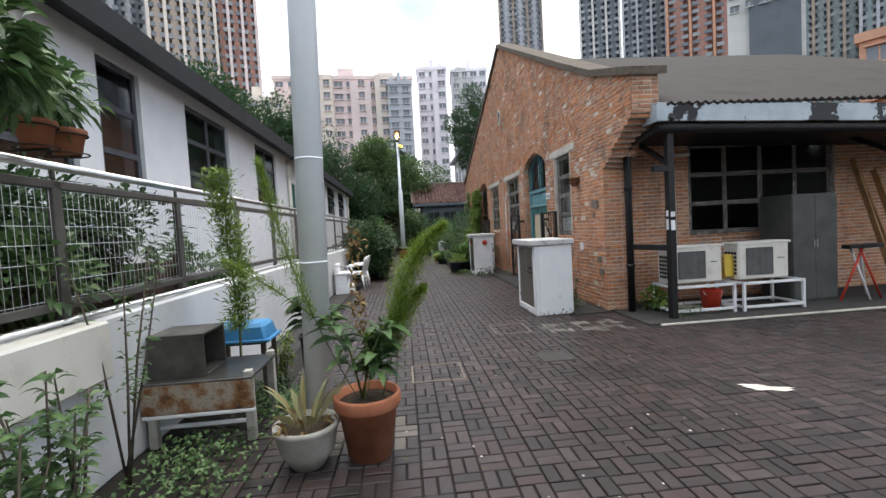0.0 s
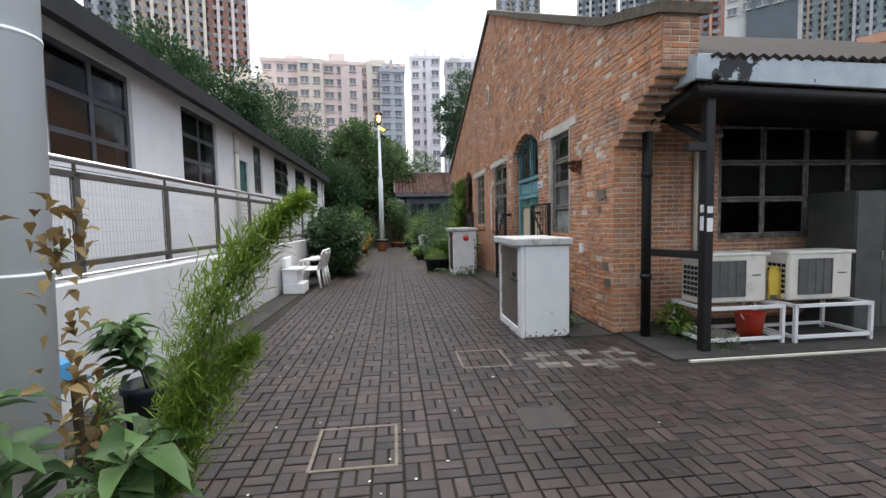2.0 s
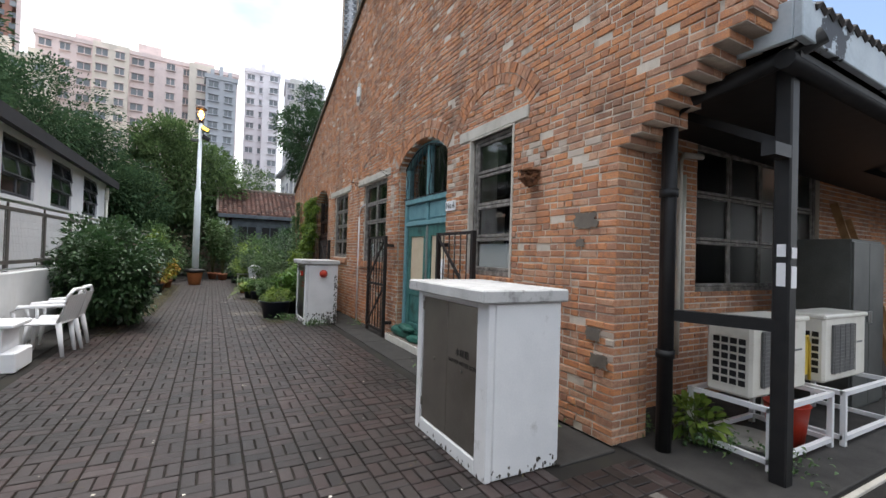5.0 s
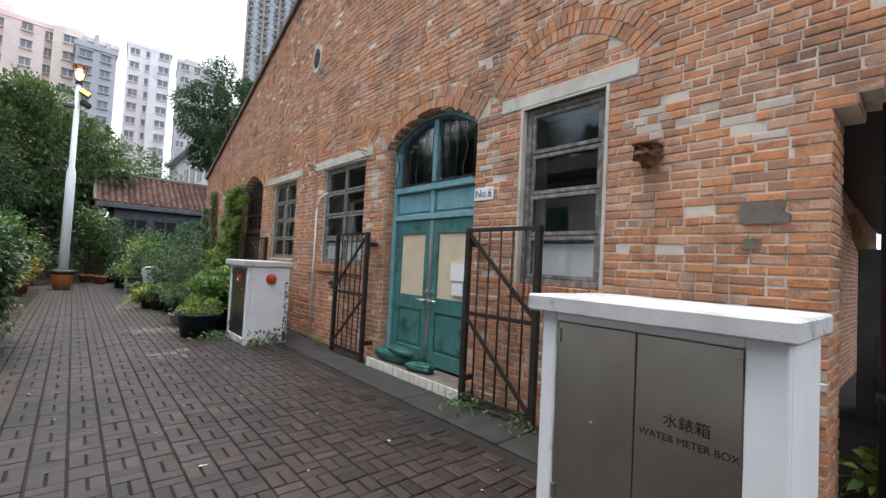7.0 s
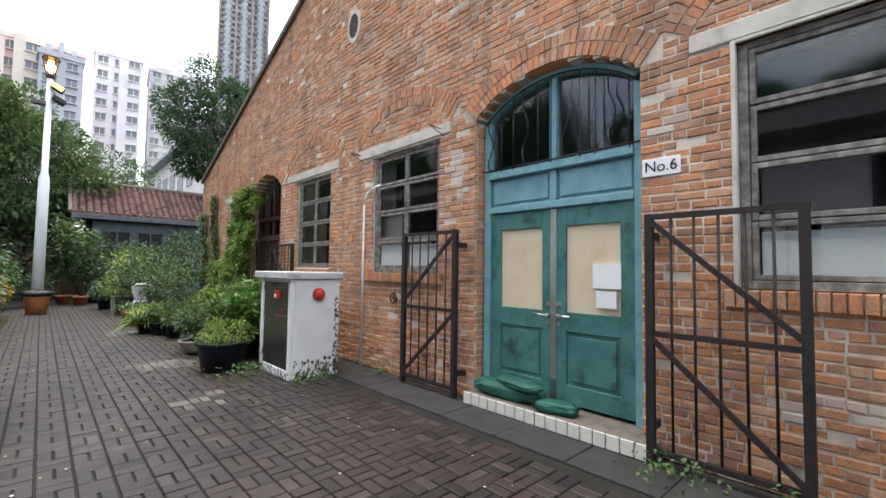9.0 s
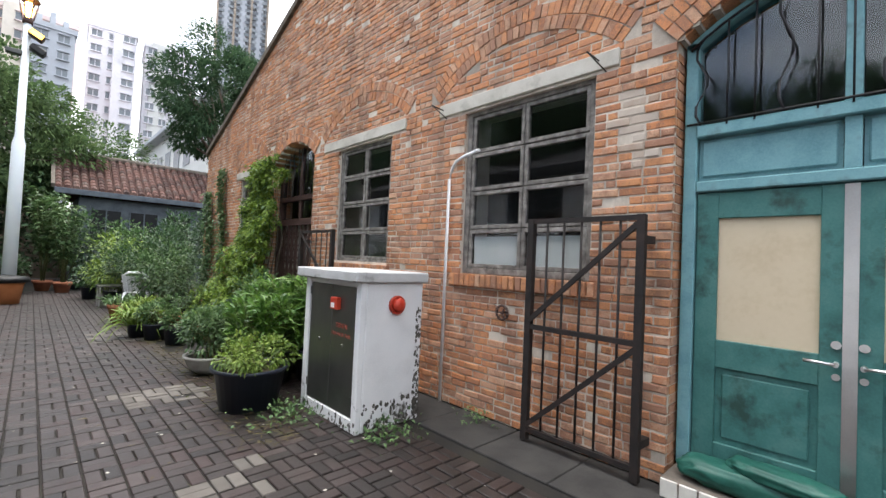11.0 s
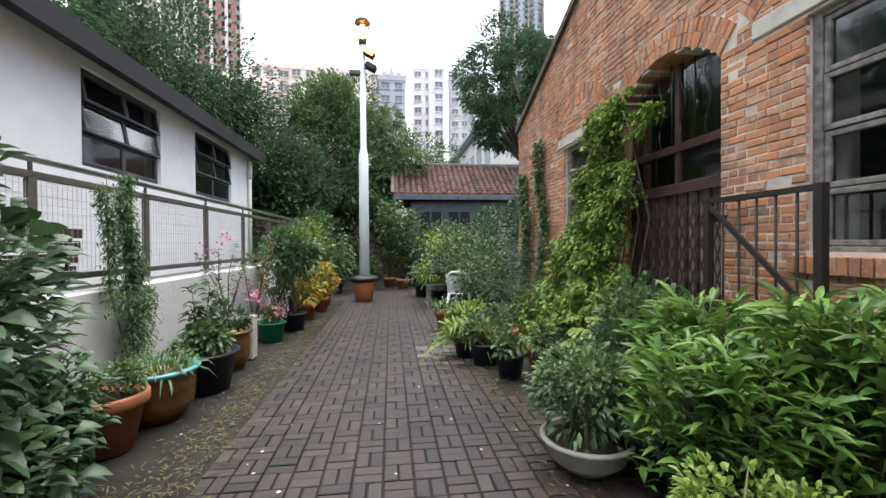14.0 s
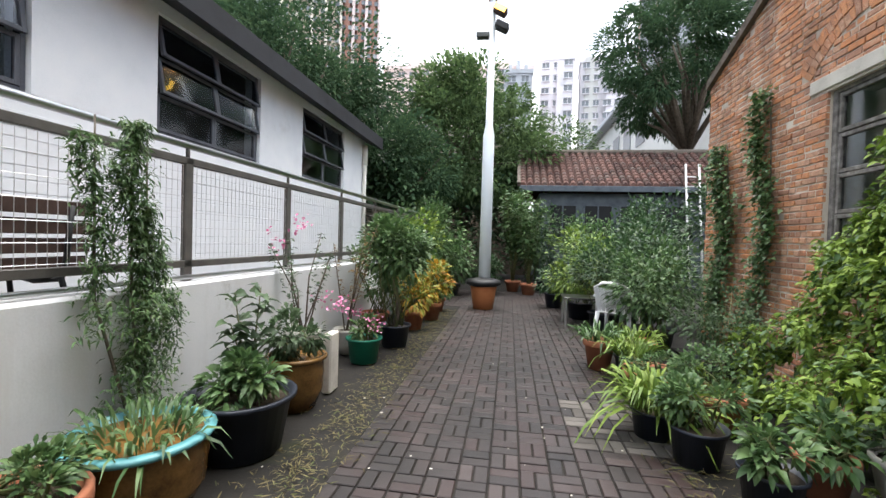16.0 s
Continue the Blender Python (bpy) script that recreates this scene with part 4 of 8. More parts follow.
lettering("number", "No.6", 0.11, Matrix.Translation((-0.003, 0, 0)) @ FACE_MINUS_X, M_BLACK, sign)

bm = bmesh.new()
bmesh.ops.create_icosphere(bm, subdivisions=3, radius=1)
for v in bm.verts:
    f = 1 + 0.5 * noise.noise(v.co * 2.5) + 0.25 * noise.noise(v.co * 6)
    v.co = Vector((XW - 0.05 + v.co.x * 0.1 * f, 8.13 + v.co.y * 0.085 * f, 2.2 + v.co.z * (0.1 if v.co.z < 0 else 0.055) * f))
box(bm, XW - 0.15, XW + 0.02, 8.05, 8.21, 2.235, 2.26, 0.008)
tagged(part("bracket", bm, material("flaking_rust", [(0.02, 0.01, 0.007), (0.075, 0.03, 0.014), (0.16, 0.07, 0.03), (0.03, 0.016, 0.012)], 0.9, 18, 90, 0.9)), "rusty iron bracket stub stuck in the brick wall", "bracket")
for y, z, w, h in ((7.47, 1.74, 0.24, 0.13), (7.52, 1.55, 0.09, 0.06), (7.3, 0.62, 0.16, 0.1), (7.36, 0.82, 0.14, 0.1)):
    bm = bmesh.new()
    bmesh.ops.create_grid(bm, x_segments=10, y_segments=8, size=1)
    for v in bm.verts:
        f = 1 + 0.35 * noise.noise(Vector((v.co.x * 2 + y * 9, v.co.y * 2, z * 5)))
        v.co = Vector((XW - 0.008, y + v.co.x * w / 2 * f, z + v.co.y * h / 2 * f))
    o = part("cement_patch", bm, M_CEMENT, gable, "grey cement patch on the bricks")
    md = o.modifiers.new("thickness", "SOLIDIFY")
    md.thickness = 0.01
bm = bmesh.new()
tube(bm, [(XW - 0.03, 13.60, 0.0), (XW - 0.03, 13.60, 2.15), (XW - 0.03, 13.57, 2.25), (XW - 0.03, 13.52, 2.32), (XW - 0.03, 13.42, 2.36), (XW - 0.035, 13.22, 2.39)], 0.016, 10)
tagged(part("conduit", bm, M_PLASTIC), "thin white plastic pipe running down the brick wall", "pipe")
for y in (12.1, 13.75):
    bm = bmesh.new()
    tube(bm, [(XW - 0.01, y, 2.88), (XW - 0.16, y + 0.02, 2.9)], 0.006, 6)
    tube(bm, [(XW - 0.16, y + 0.02, 2.9), (XW - 0.01, y - 0.06, 2.78)], 0.005, 6)
    tagged(part("awning_hook", bm, M_RUST), "thin rusty iron hook at the window lintel", "hook", "awning hooks")
bm = bmesh.new()
for k in range(12):
    a, b = k * math.tau / 12, (k + 1) * math.tau / 12
    tube(bm, [(XW - 0.05, 12.87 + 0.06 * math.cos(a), 0.94 + 0.06 * math.sin(a)), (XW - 0.05, 12.87 + 0.06 * math.cos(b), 0.94 + 0.06 * math.sin(b))], 0.011, 6)
for a in (0, math.tau / 3, 2 * math.tau / 3):
    tube(bm, [(XW - 0.05, 12.87, 0.94), (XW - 0.05, 12.87 + 0.06 * math.cos(a), 0.94 + 0.06 * math.sin(a))], 0.007, 6)
tube(bm, [(XW - 0.06, 12.87, 0.94), (XW + 0.02, 12.87, 0.94)], 0.012, 8)
tagged(part("valve_wheel", bm, M_BROWN_STEEL), "small dark red valve wheel on the brick wall", "valve")
bm = bmesh.new()
tube(bm, [(XW - 0.03, 8.36, 0.36), (XW - 0.03, 8.36, 0.24), (XW - 0.03, 8.36, 0.0)], 0.012, 8)
box(bm, XW - 0.02, XW + 0.01, 8.32, 8.46, 0.34, 0.4, 0.006)
tube(bm, [(XW - 0.03, 8.56, 0.0), (XW - 0.03, 8.56, 0.14), (XW - 0.03, 8.5, 0.17), (XW - 0.03, 8.42, 0.17)], 0.016, 8)
tagged(part("pipe_stub", bm, M_CEMENT), "short grey and white pipe stubs low on the wall", "pipe")
bm = bmesh.new()
box(bm, XW - 0.04, XW + 0.01, 7.98, 8.06, 0.95, 1.08, 0.006)
tagged(part("switch_box", bm, M_PLASTIC), "small pale plastic junction box on the bricks", "box")


# ---- meter boxes ----
M_SLAB = material("weathered_slab_paint", [(0.36, 0.36, 0.35), (0.48, 0.48, 0.475), (0.56, 0.56, 0.555)], 0.85, 4, 80, 0.4, stain=(0.09, 0.085, 0.075), stain_scale=3.5, stain_at=(0.56, 0.72))
def cabinet(name, x0, x1, y0, y1, h, label, steel, stone, lines, category, jamb=0.13):
    c = thing(name, x0, y0, 0.0, label, category)
    w, d = x1 - x0, y1 - y0
    bm = bmesh.new()
    box(bm, 0.0505, w, 0, d, 0.0, h, 0.012)
    part("body", bm, stone, c)
    for a, b, e, f in ((0, jamb, 0.0, h), (d - 0.08, d, 0.0, h), (jamb + 0.001, d - 0.081, 0.0, 0.1), (jamb + 0.001, d - 0.081, h - 0.04, h)):
        bm = bmesh.new()
        box(bm, 0.0, 0.05, a, b, e, f, 0.006)
        part("jamb", bm, stone, c)
    bm = bmesh.new()
    bmesh.ops.create_cube(bm, size=1)
    bmesh.ops.subdivide_edges(bm, edges=bm.edges[:], cuts=6, use_grid_fill=True)
    for v in bm.verts:
        v.co = Vector((-0.07 + (w + 0.10) * (v.co.x + 0.5), -0.035 + (d + 0.09) * (v.co.y + 0.5), h + 0.001 + 0.085 * (v.co.z + 0.5)))
        v.co += Vector((0, 0, 1)) * 0.004 * noise.noise(v.co * 5)
    bmesh.ops.bevel(bm, geom=[e for e in bm.edges if len(e.link_faces) == 2 and e.calc_face_angle(0) > 1], offset=0.01, segments=1, affect="EDGES")
    part("slab", bm, M_SLAB, c, "chipped grey-white top slab")
    mid = jamb + (d - jamb - 0.08) / 2
    for a, b in ((jamb + 0.005, mid - 0.003), (mid + 0.003, d - 0.085)):
        bm = bmesh.new()
        box(bm, 0.012, 0.03, a, b, 0.105, h - 0.045, 0.003)
        leaf = part("door", bm, steel, c, "dull steel door")
        e = a if a < mid - 0.1 else b
        for z in (0.2, h - 0.15):
            bm = bmesh.new()
            box(bm, 0.0, 0.014, e - 0.02 if e == b else e, e if e == b else e + 0.02, z, z + 0.07, 0.002)
            part("hinge", bm, steel, leaf)
        bm = bmesh.new()
        tube(bm, [(0.014, (a + b) / 2, h * 0.55), (0.002, (a + b) / 2, h * 0.55)], 0.014, 10)
        part("lock", bm, steel, leaf)
    for text, size, y, z, mt in lines:
        lettering("writing", text, size, Matrix.Translation((0.0105, y, z)) @ FACE_MINUS_X, mt, c)
    return c


box1 = cabinet("water_meter_box", 2.36, 2.97, 7.12, 8.14, 1.12, "white masonry water meter box with brushed steel doors", M_STEEL, material("white_box_paint", [(0.65, 0.66, 0.67), (0.72, 0.725, 0.73), (0.76, 0.76, 0.76)], 0.75, 3, 70, 0.25, stain=(0.3, 0.29, 0.26), stain_scale=3.2, stain_at=(0.6, 0.78)),
               (("水錶箱", 0.06, 0.325, 0.735, M_BLACK), ("WATER METER BOX", 0.041, 0.325, 0.665, M_BLACK)), "meter box")
M_RED_INK = material("red_ink", [(0.3, 0.06, 0.04), (0.36, 0.1, 0.07)], 0.6, 5, 50, 0)
box2 = cabinet("fire_hose_cabinet", 2.43, 3.06, 13.39, 14.29, 1.16, "white masonry fire hose cabinet with mouldy corners", M_DARK_STEEL, M_WHITE_OLD,
               (("消防喉轆", 0.045, 0.28, 0.79, M_RED_INK), ("FIRE HOSE REEL", 0.042, 0.28, 0.72, M_RED_INK)), "cabinet", 0.07)
bm = bmesh.new()
box(bm, -0.03, 0.012, 0.3, 0.41, 0.92, 1.02, 0.006)
o = part("call_point", bm, M_RED, box2, "red fire alarm call point")
bm = bmesh.new()
box(bm, -0.033, -0.029, 0.34, 0.39, 0.935, 0.975)
part("label_plate", bm, M_PAPER, o)
bm = bmesh.new()
tube(bm, [(0.34, 0.0, 0.98), (0.34, -0.03, 0.98)], 0.075, 20)
tube(bm, [(0.34, -0.03, 0.98), (0.34, -0.06, 0.98), (0.34, -0.07, 0.98)], [0.06, 0.05, 0.02], 20)
part("alarm_bell", bm, M_RED, box2, "round red alarm bell")


def peeling(parent, w, d, patches, mat, label):
    """Ragged flakes of bare dark masonry where the white paint has come away: faces '-x' and '-y' of a cabinet."""
    V, F = [], []
    r = random.Random(3)
    for face, u0, u1, z0, z1, n, size in patches:
        for k in range(n):
            u, z = u0 + (u1 - u0) * r.random(), z0 + (z1 - z0) * r.random() ** 1.7
            s = size * r.uniform(0.3, 1.2)
            o = len(V)
            ring_pts = []
            for q in range(7):
                a = q * math.tau / 7
                e = s * r.uniform(0.5, 1.2)
                ring_pts.append((min(max(u + e * math.cos(a) * 0.7, 0.006), (w if face == "-y" else d) - 0.006), max(0.004, z + e * math.sin(a) * 1.2)))
            for dep in (-0.0015 - 0.0003 * (k % 4), 0.002):
                V.extend([(p, dep, q) if face == "-y" else (dep, p, q) for p, q in ring_pts])
            F.append(tuple(range(o, o + 7)))
            F.extend([(o + i, o + (i + 1) % 7, o + 7 + (i + 1) % 7, o + 7 + i) for i in range(7)])
    ob = new("peeling_paint", raw_mesh("peeling_paint", V, F, mat))
    ob.parent = parent
    ob["kind"], ob["label"] = "stuff", label


M_BARE = material("bare_mouldy_render", [(0.03, 0.028, 0.024), (0.075, 0.07, 0.06), (0.15, 0.14, 0.12)], 0.95, 30, 120, 0.7)
peeling(box2, 0.63, 0.9, (("-y", 0.06, 0.63, 0.0, 0.24, 130, 0.02), ("-y", 0.56, 0.625, 0.05, 0.95, 150, 0.016), ("-x", 0.0, 0.9, 0.0, 0.09, 90, 0.016)), M_BARE, "dark mouldy flakes where the white paint peeled")
peeling(box1, 0.61, 1.02, (("-y", 0.05, 0.6, 0.0, 0.09, 34, 0.016), ("-x", 0.0, 1.02, 0.0, 0.05, 26, 0.014)), M_BARE, "small dark flakes along the foot of the box")

# ---- door 2, with its folding gate ----
door = thing("door_2", 0, 0, 0, "dark arched doorway closed by a brown folding gate", "door", kind="structure")
B0, B1 = DOORS[1]
yc, zc, rr = arc(B0 + 0.02, B1 - 0.02, 2.84, 0.29)
bm = bmesh.new()
for a, b in ((B0 + 0.02, B0 + 0.09), (B1 - 0.09, B1 - 0.02)):
    box(bm, XD, XD + 0.1, a, b, 0.02, 2.85, 0.005)
box(bm, XD, XD + 0.1, B0 + 0.09, B1 - 0.09, 2.24, 2.32, 0.005)
box(bm, XD, XD + 0.1, B0 + 0.09, B1 - 0.09, 1.86, 1.94, 0.005)
box(bm, XD + 0.02, XD + 0.08, yc - 0.03, yc + 0.03, 1.94, 3.1, 0.005)
part("door_frame", bm, M_BROWN_STEEL, door)
bm = bmesh.new()
box(bm, XD + 0.05, XD + 0.056, B0 + 0.05, B1 - 0.05, 1.94, 3.08)
part("pane", bm, M_GLASS, door)
bm = bmesh.new()
box(bm, XD + 0.1, XD + 0.12, B0, B1, 0.02, 1.88)
part("leaf", bm, M_GREYPOT, door, "pale inner door behind the folding gate")
for k in range(10):
    y = B0 + 0.1 + (B1 - B0 - 0.2) * k / 9
    bm = bmesh.new()
    bar(bm, (XD - 0.04, y, 0.05), (XD - 0.04, y, 1.84), 0.03)
    part("gate_bar", bm, M_BROWN_STEEL, door)
bm = bmesh.new()
n = 18
for k in range(n):
    y0 = B0 + 0.1 + (B1 - B0 - 0.2) * k / n
    y1 = B0 + 0.1 + (B1 - B0 - 0.2) * (k + 1) / n
    for j in range(8):
        za, zb = 0.15 + j * 0.2, 0.35 + j * 0.2
        bar(bm, (XD - 0.055, y0, za), (XD - 0.055, y1, zb), 0.012, 0.006)
        bar(bm, (XD - 0.06, y1, za), (XD - 0.06, y0, zb), 0.012, 0.006)
bar(bm, (XD - 0.05, B0 + 0.05, 1.85), (XD - 0.05, B1 - 0.05, 1.85), 0.05)
bar(bm, (XD - 0.05, B0 + 0.05, 0.05), (XD - 0.05, B1 - 0.05, 0.05), 0.04)
part("lattice", bm, M_BROWN_STEEL, door, "crossed steel strips of the folding gate")
bm = bmesh.new()
for i in range(9):
    y = B0 + 0.12 + (B1 - B0 - 0.24) * i / 8
    ztop = zc + math.sqrt(max(0.01, (rr - 0.04) ** 2 - (y - yc) ** 2))
    if i % 2:
        tube(bm, [(XD - 0.03, y + 0.04 * math.sin(k * 1.05), 2.3 + (ztop - 2.3) * k / 9) for k in range(10)], 0.008, 6)
    else:
        tube(bm, [(XD - 0.03, y, 2.3), (XD - 0.03, y, ztop)], 0.007, 6)
part("fanlight_bars", bm, M_BLACK, door, "wavy iron bars over the fanlight")


# ---- under the canopy ----
def air_conditioner(x, y, z, w=0.82, h=0.56, d=0.32):
    a = thing("air_conditioner", x, y, z, "cream outdoor air conditioner unit on a white steel rack", "air conditioner", "air conditioner units")
    bm = bmesh.new()
    box(bm, 0, w, 0, d, 0.0, h, 0.02)
    part("casing", bm, M_ACWHITE, a)
    bm = bmesh.new()
    box(bm, 0.12, 0.55, -0.012, -0.001, 0.07, h - 0.08, 0.01)
    part("fan_recess", bm, M_GRILLE, a)
    bm = bmesh.new()
    for k in range(14):
        zz = 0.085 + k * (h - 0.18) / 13
        box(bm, 0.12, 0.55, -0.02, -0.013, zz, zz + 0.008)
    for k in range(5):
        xx = 0.13 + k * 0.1
        box(bm, xx, xx + 0.01, -0.024, -0.0205, 0.07, h - 0.08)
    part("grille", bm, M_GRILLE, a)
    bm = bmesh.new()
    box(bm, -0.01, 0.86, -0.008, d + 0.008, h - 0.035, h + 0.006, 0.012)
    part("lid", bm, M_ACWHITE, a)
    bm = bmesh.new()
    for i in range(4):
        for j in range(6):
            box(bm, -0.006, -0.001, 0.04 + i * 0.06, 0.085 + i * 0.06, 0.08 + j * 0.06, 0.122 + j * 0.06)
    part("side_vent", bm, M_BLACK, a)
    bm = bmesh.new()
    box(bm, 0.63, 0.74, -0.003, -0.001, 0.3, 0.315)
    part("badge", bm, M_GRILLE, a)
    return a


def rack(x, y, w, d, h):
    r = thing("rack", x, y, 0.01, "white painted angle-iron rack holding an air conditioner", "rack", "air conditioner racks")
    for px in (0, w):
        for py in (0, d):
            bm = bmesh.new()
            bar(bm, (px, py, 0), (px, py, h), 0.035)
            part("leg", bm, M_PLASTIC, r)
    for z in (0.06, h - 0.02):
        for a, b in (((0, 0, z), (w, 0, z)), ((0, d, z), (w, d, z)), ((0, 0, z), (0, d, z)), ((w, 0, z), (w, d, z))):
            bm = bmesh.new()
            bar(bm, a, b, 0.035)
            part("rail", bm, M_PLASTIC, r)


rack(4.22, 6.42, 0.92, 0.55, 0.43)
rack(5.26, 6.38, 0.95, 0.55, 0.43)
air_conditioner(4.24, 6.55, 0.448)
air_conditioner(5.3, 6.52, 0.448)
bk = thing("bucket", 4.92, 6.62, 0.01, "orange-red plastic bucket under the rack", "bucket")
bm = bmesh.new()
lathe(bm, [(0.115, 0), (0.15, 0.3), (0.16, 0.31), (0.145, 0.31), (0.11, 0.02)], sides=24)
part("body", bm, M_RED, bk)
bm = bmesh.new()
tube(bm, [(0.15 * math.cos(t * math.pi / 8), -0.04 - 0.05 * math.sin(t * math.pi / 8), 0.3 - 0.1 * math.sin(t * math.pi / 8)) for t in range(9)], 0.005, 6)
part("handle", bm, M_RAIL, bk)
yc0 = thing("folding_chair", 5.16, 6.62, 0.46, "yellow plastic chair back standing between the units", "chair")
bm = bmesh.new()
for a, b in ((0.0, 0.03), (0.06, 0.085)):
    pts = [(0.0, 0.0 + a, 0.0), (-0.01, a, 0.3), (0.02, a, 0.37), (0.1, a, 0.37), (0.13, a, 0.3), (0.14, a, 0.0)]
    tube(bm, pts, 0.012, 8)
box(bm, 0.0, 0.13, 0.005, 0.02, 0.04, 0.36, 0.005)
part("backrest", bm, M_YELLOW, yc0)
cb = thing("steel_cabinet", 6.35, 6.68, 0.01, "tall grey steel cabinet with two doors", "cabinet")
bm = bmesh.new()
box(bm, 0, 0.76, 0.02, 0.62, 0, 1.69, 0.008)
part("body", bm, M_GREY_PAINT, cb)
for a in (0.005, 0.383):
    bm = bmesh.new()
    box(bm, a, a + 0.372, 0.0, 0.019, 0.04, 1.66, 0.004)
    leaf = part("door", bm, M_GREY_PAINT, cb)
    bm = bmesh.new()
    box(bm, 0.345 if a < 0.1 else 0.395, 0.365 if a < 0.1 else 0.415, -0.015, -0.001, 0.85, 0.97, 0.004)
    part("handle", bm, M_RAIL, leaf)
for k, (x, lean, w) in enumerate(((8.5, 0.12, 0.09), (8.66, 0.2, 0.06), (8.85, 0.05, 0.1))):
    bm = bmesh.new()
    bar(bm, (x, 6.95, 0.02), (x - lean, YF - 0.05, 2.3 - 0.1 * k), w, 0.025)
    tagged(part("plank", bm, M_WOOD), "long raw timber plank leaning on the brick wall", "plank", "leaning planks")
tr = thing("trestle", 7.35, 6.55, 0.01, "folding trestle with red and white legs", "trestle")
for a, b, mt in (((-0.35, 0, 0), (0.1, 0.05, 0.8), M_RED), ((0.1, -0.05, 0), (-0.05, 0.1, 0.8), M_PLASTIC), ((0.35, 0.0, 0), (0.05, 0.05, 0.8), M_RED), ((0.45, 0.3, 0), (0.1, 0.1, 0.8), M_PLASTIC)):
    bm = bmesh.new()
    tube(bm, [a, b], 0.016, 8)
    part("leg", bm, mt, tr)
bm = bmesh.new()
box(bm, -0.2, 0.4, -0.02, 0.12, 0.8, 0.86, 0.01)
part("top", bm, M_BLACK, tr)
bm = bmesh.new()
tube(bm, [(4.93, YF - 0.04, 0.5), (4.93, YF - 0.04, 2.42), (5.0, YF - 0.04, 2.5), (5.3, YF - 0.04, 2.52)], 0.03, 10)
tube(bm, [(5.01, YF - 0.04, 0.9), (5.01, YF - 0.04, 2.3)], 0.022, 10)
tagged(part("conduit", bm, M_ACWHITE), "cream insulated pipes running up beside the window", "pipe")
bm = bmesh.new()
lathe(bm, [(0.0, 0.0), (0.2, 0.0), (0.24, 0.05), (0.23, 0.05), (0.19, 0.015), (0.0, 0.012)], sides=26)
o = part("basin", bm, M_GREYPOT)
o.matrix_world = pose(4.6, 6.75, 0.01)
tagged(o, "shallow grey basin on the apron under the rack", "basin")

# ---- manholes ----
for x0, x1, y0, y1, lab in ((0.33, 0.86, 4.63, 5.15, "square manhole frame filled with paving bricks"), (1.73, 2.1, 4.92, 5.27, "small square iron manhole cover in the paving"), (1.5, 2.0, 6.2, 6.75, "square manhole frame set in the brick paving")):
    bm = bmesh.new()
    g = 0.022
    for a, b, c, d in ((x0, x1, y0, y0 + g), (x0, x1, y1 - g, y1), (x0, x0 + g, y0 + g, y1 - g), (x1 - g, x1, y0 + g, y1 - g)):
        box(bm, a, b, c, d, -0.01, 0.006, 0.002)
    if x1 - x0 < 0.4:
        box(bm, x0 + g, x1 - g, y0 + g, y1 - g, -0.01, 0.005)
    tagged(part("manhole_cover", bm, M_CEMENT if x1 - x0 > 0.4 else M_STRIP), lab, "manhole", kind="structure")

# ---- railing on the retaining wall ----
XR = -1.52
rail = thing("railing", XR, 0, 1.02, "steel railing with wire mesh panels on the white wall", "railing", kind="structure")
RY = [-2.0 + 1.33 * k for k in range(22)]
for y in RY:
    bm = bmesh.new()
    box(bm, -0.02, 0.02, y - 0.035, y + 0.035, 0.0, 0.86, 0.004)
    tube(bm, [(0, y, 0.86), (0.0, y, 0.93)], 0.014, 8)
    part("post", bm, M_RAIL_DARK, rail)
bm = bmesh.new()
tube(bm, [(0.0, RY[0], 0.95), (0.0, RY[-1], 0.95)], 0.026, 12)
part("handrail", bm, M_RAIL, rail, "shiny round steel handrail")
for z, w in ((0.84, 0.05), (0.12, 0.05)):
    bm = bmesh.new()
    box(bm, -0.02, 0.02, RY[0], RY[-1], z - w / 2, z + w / 2, 0.004)
    part("rail", bm, M_RAIL_DARK, rail)
bm = bmesh.new()
tube(bm, [(0.05, RY[0], 0.03), (0.05, RY[-1], 0.03)], 0.016, 8)
part("low_rail", bm, M_RAIL, rail)
V, F = [], []


def wire(a, b, r=0.0022):
    a, b = Vector(a), Vector(b)
    s = Vector((0, 0, r)) if abs((b - a).y) > abs((b - a).z) else Vector((0, r, 0))
    o = len(V)
    for p in (a, b):
        V.extend([tuple(p + s), tuple(p + Vector((r, 0, 0))), tuple(p - s)])
    F.extend([(o, o + 1, o + 4, o + 3), (o + 1, o + 2, o + 5, o + 4), (o + 2, o, o + 3, o + 5)])


for k in range(27):
    wire((0, 0.04 + k * 1.25 / 26, 0.145), (0, 0.04 + k * 1.25 / 26, 0.815))
for k in range(7):
    wire((0.003, 0.04, 0.16 + k * 0.108), (0.003, 1.29, 0.16 + k * 0.108))
rail.matrix_world = SKEW @ rail.matrix_world
mesh_panel = raw_mesh("mesh_panel", V, F, M_RAIL)
for y in RY[:-1]:
    o = piece("mesh_panel", mesh_panel, rail)
    o.location = (0, y, 0)

# left building fittings
d = thing("door_3", XB - 0.1, 13.0, 1.0, "dark teal panelled door in the white wall", "door", kind="structure")
bm = bmesh.new()
box(bm, 0, 0.06, 0.0, 0.06, 0, 2.02, 0.004)
box(bm, 0, 0.06, 0.66, 0.72, 0, 2.02, 0.004)
box(bm, 0, 0.06, 0.06, 0.66, 1.96, 2.02, 0.004)
part("door_frame", bm, M_TEAL, d)
bm = bmesh.new()
box(bm, 0, 0.04, 0.06, 0.66, 0.01, 1.96)
for z0, z1 in ((0.15, 0.8), (0.95, 1.8)):
    box(bm, 0.04, 0.05, 0.14, 0.58, z0, z1, 0.008)
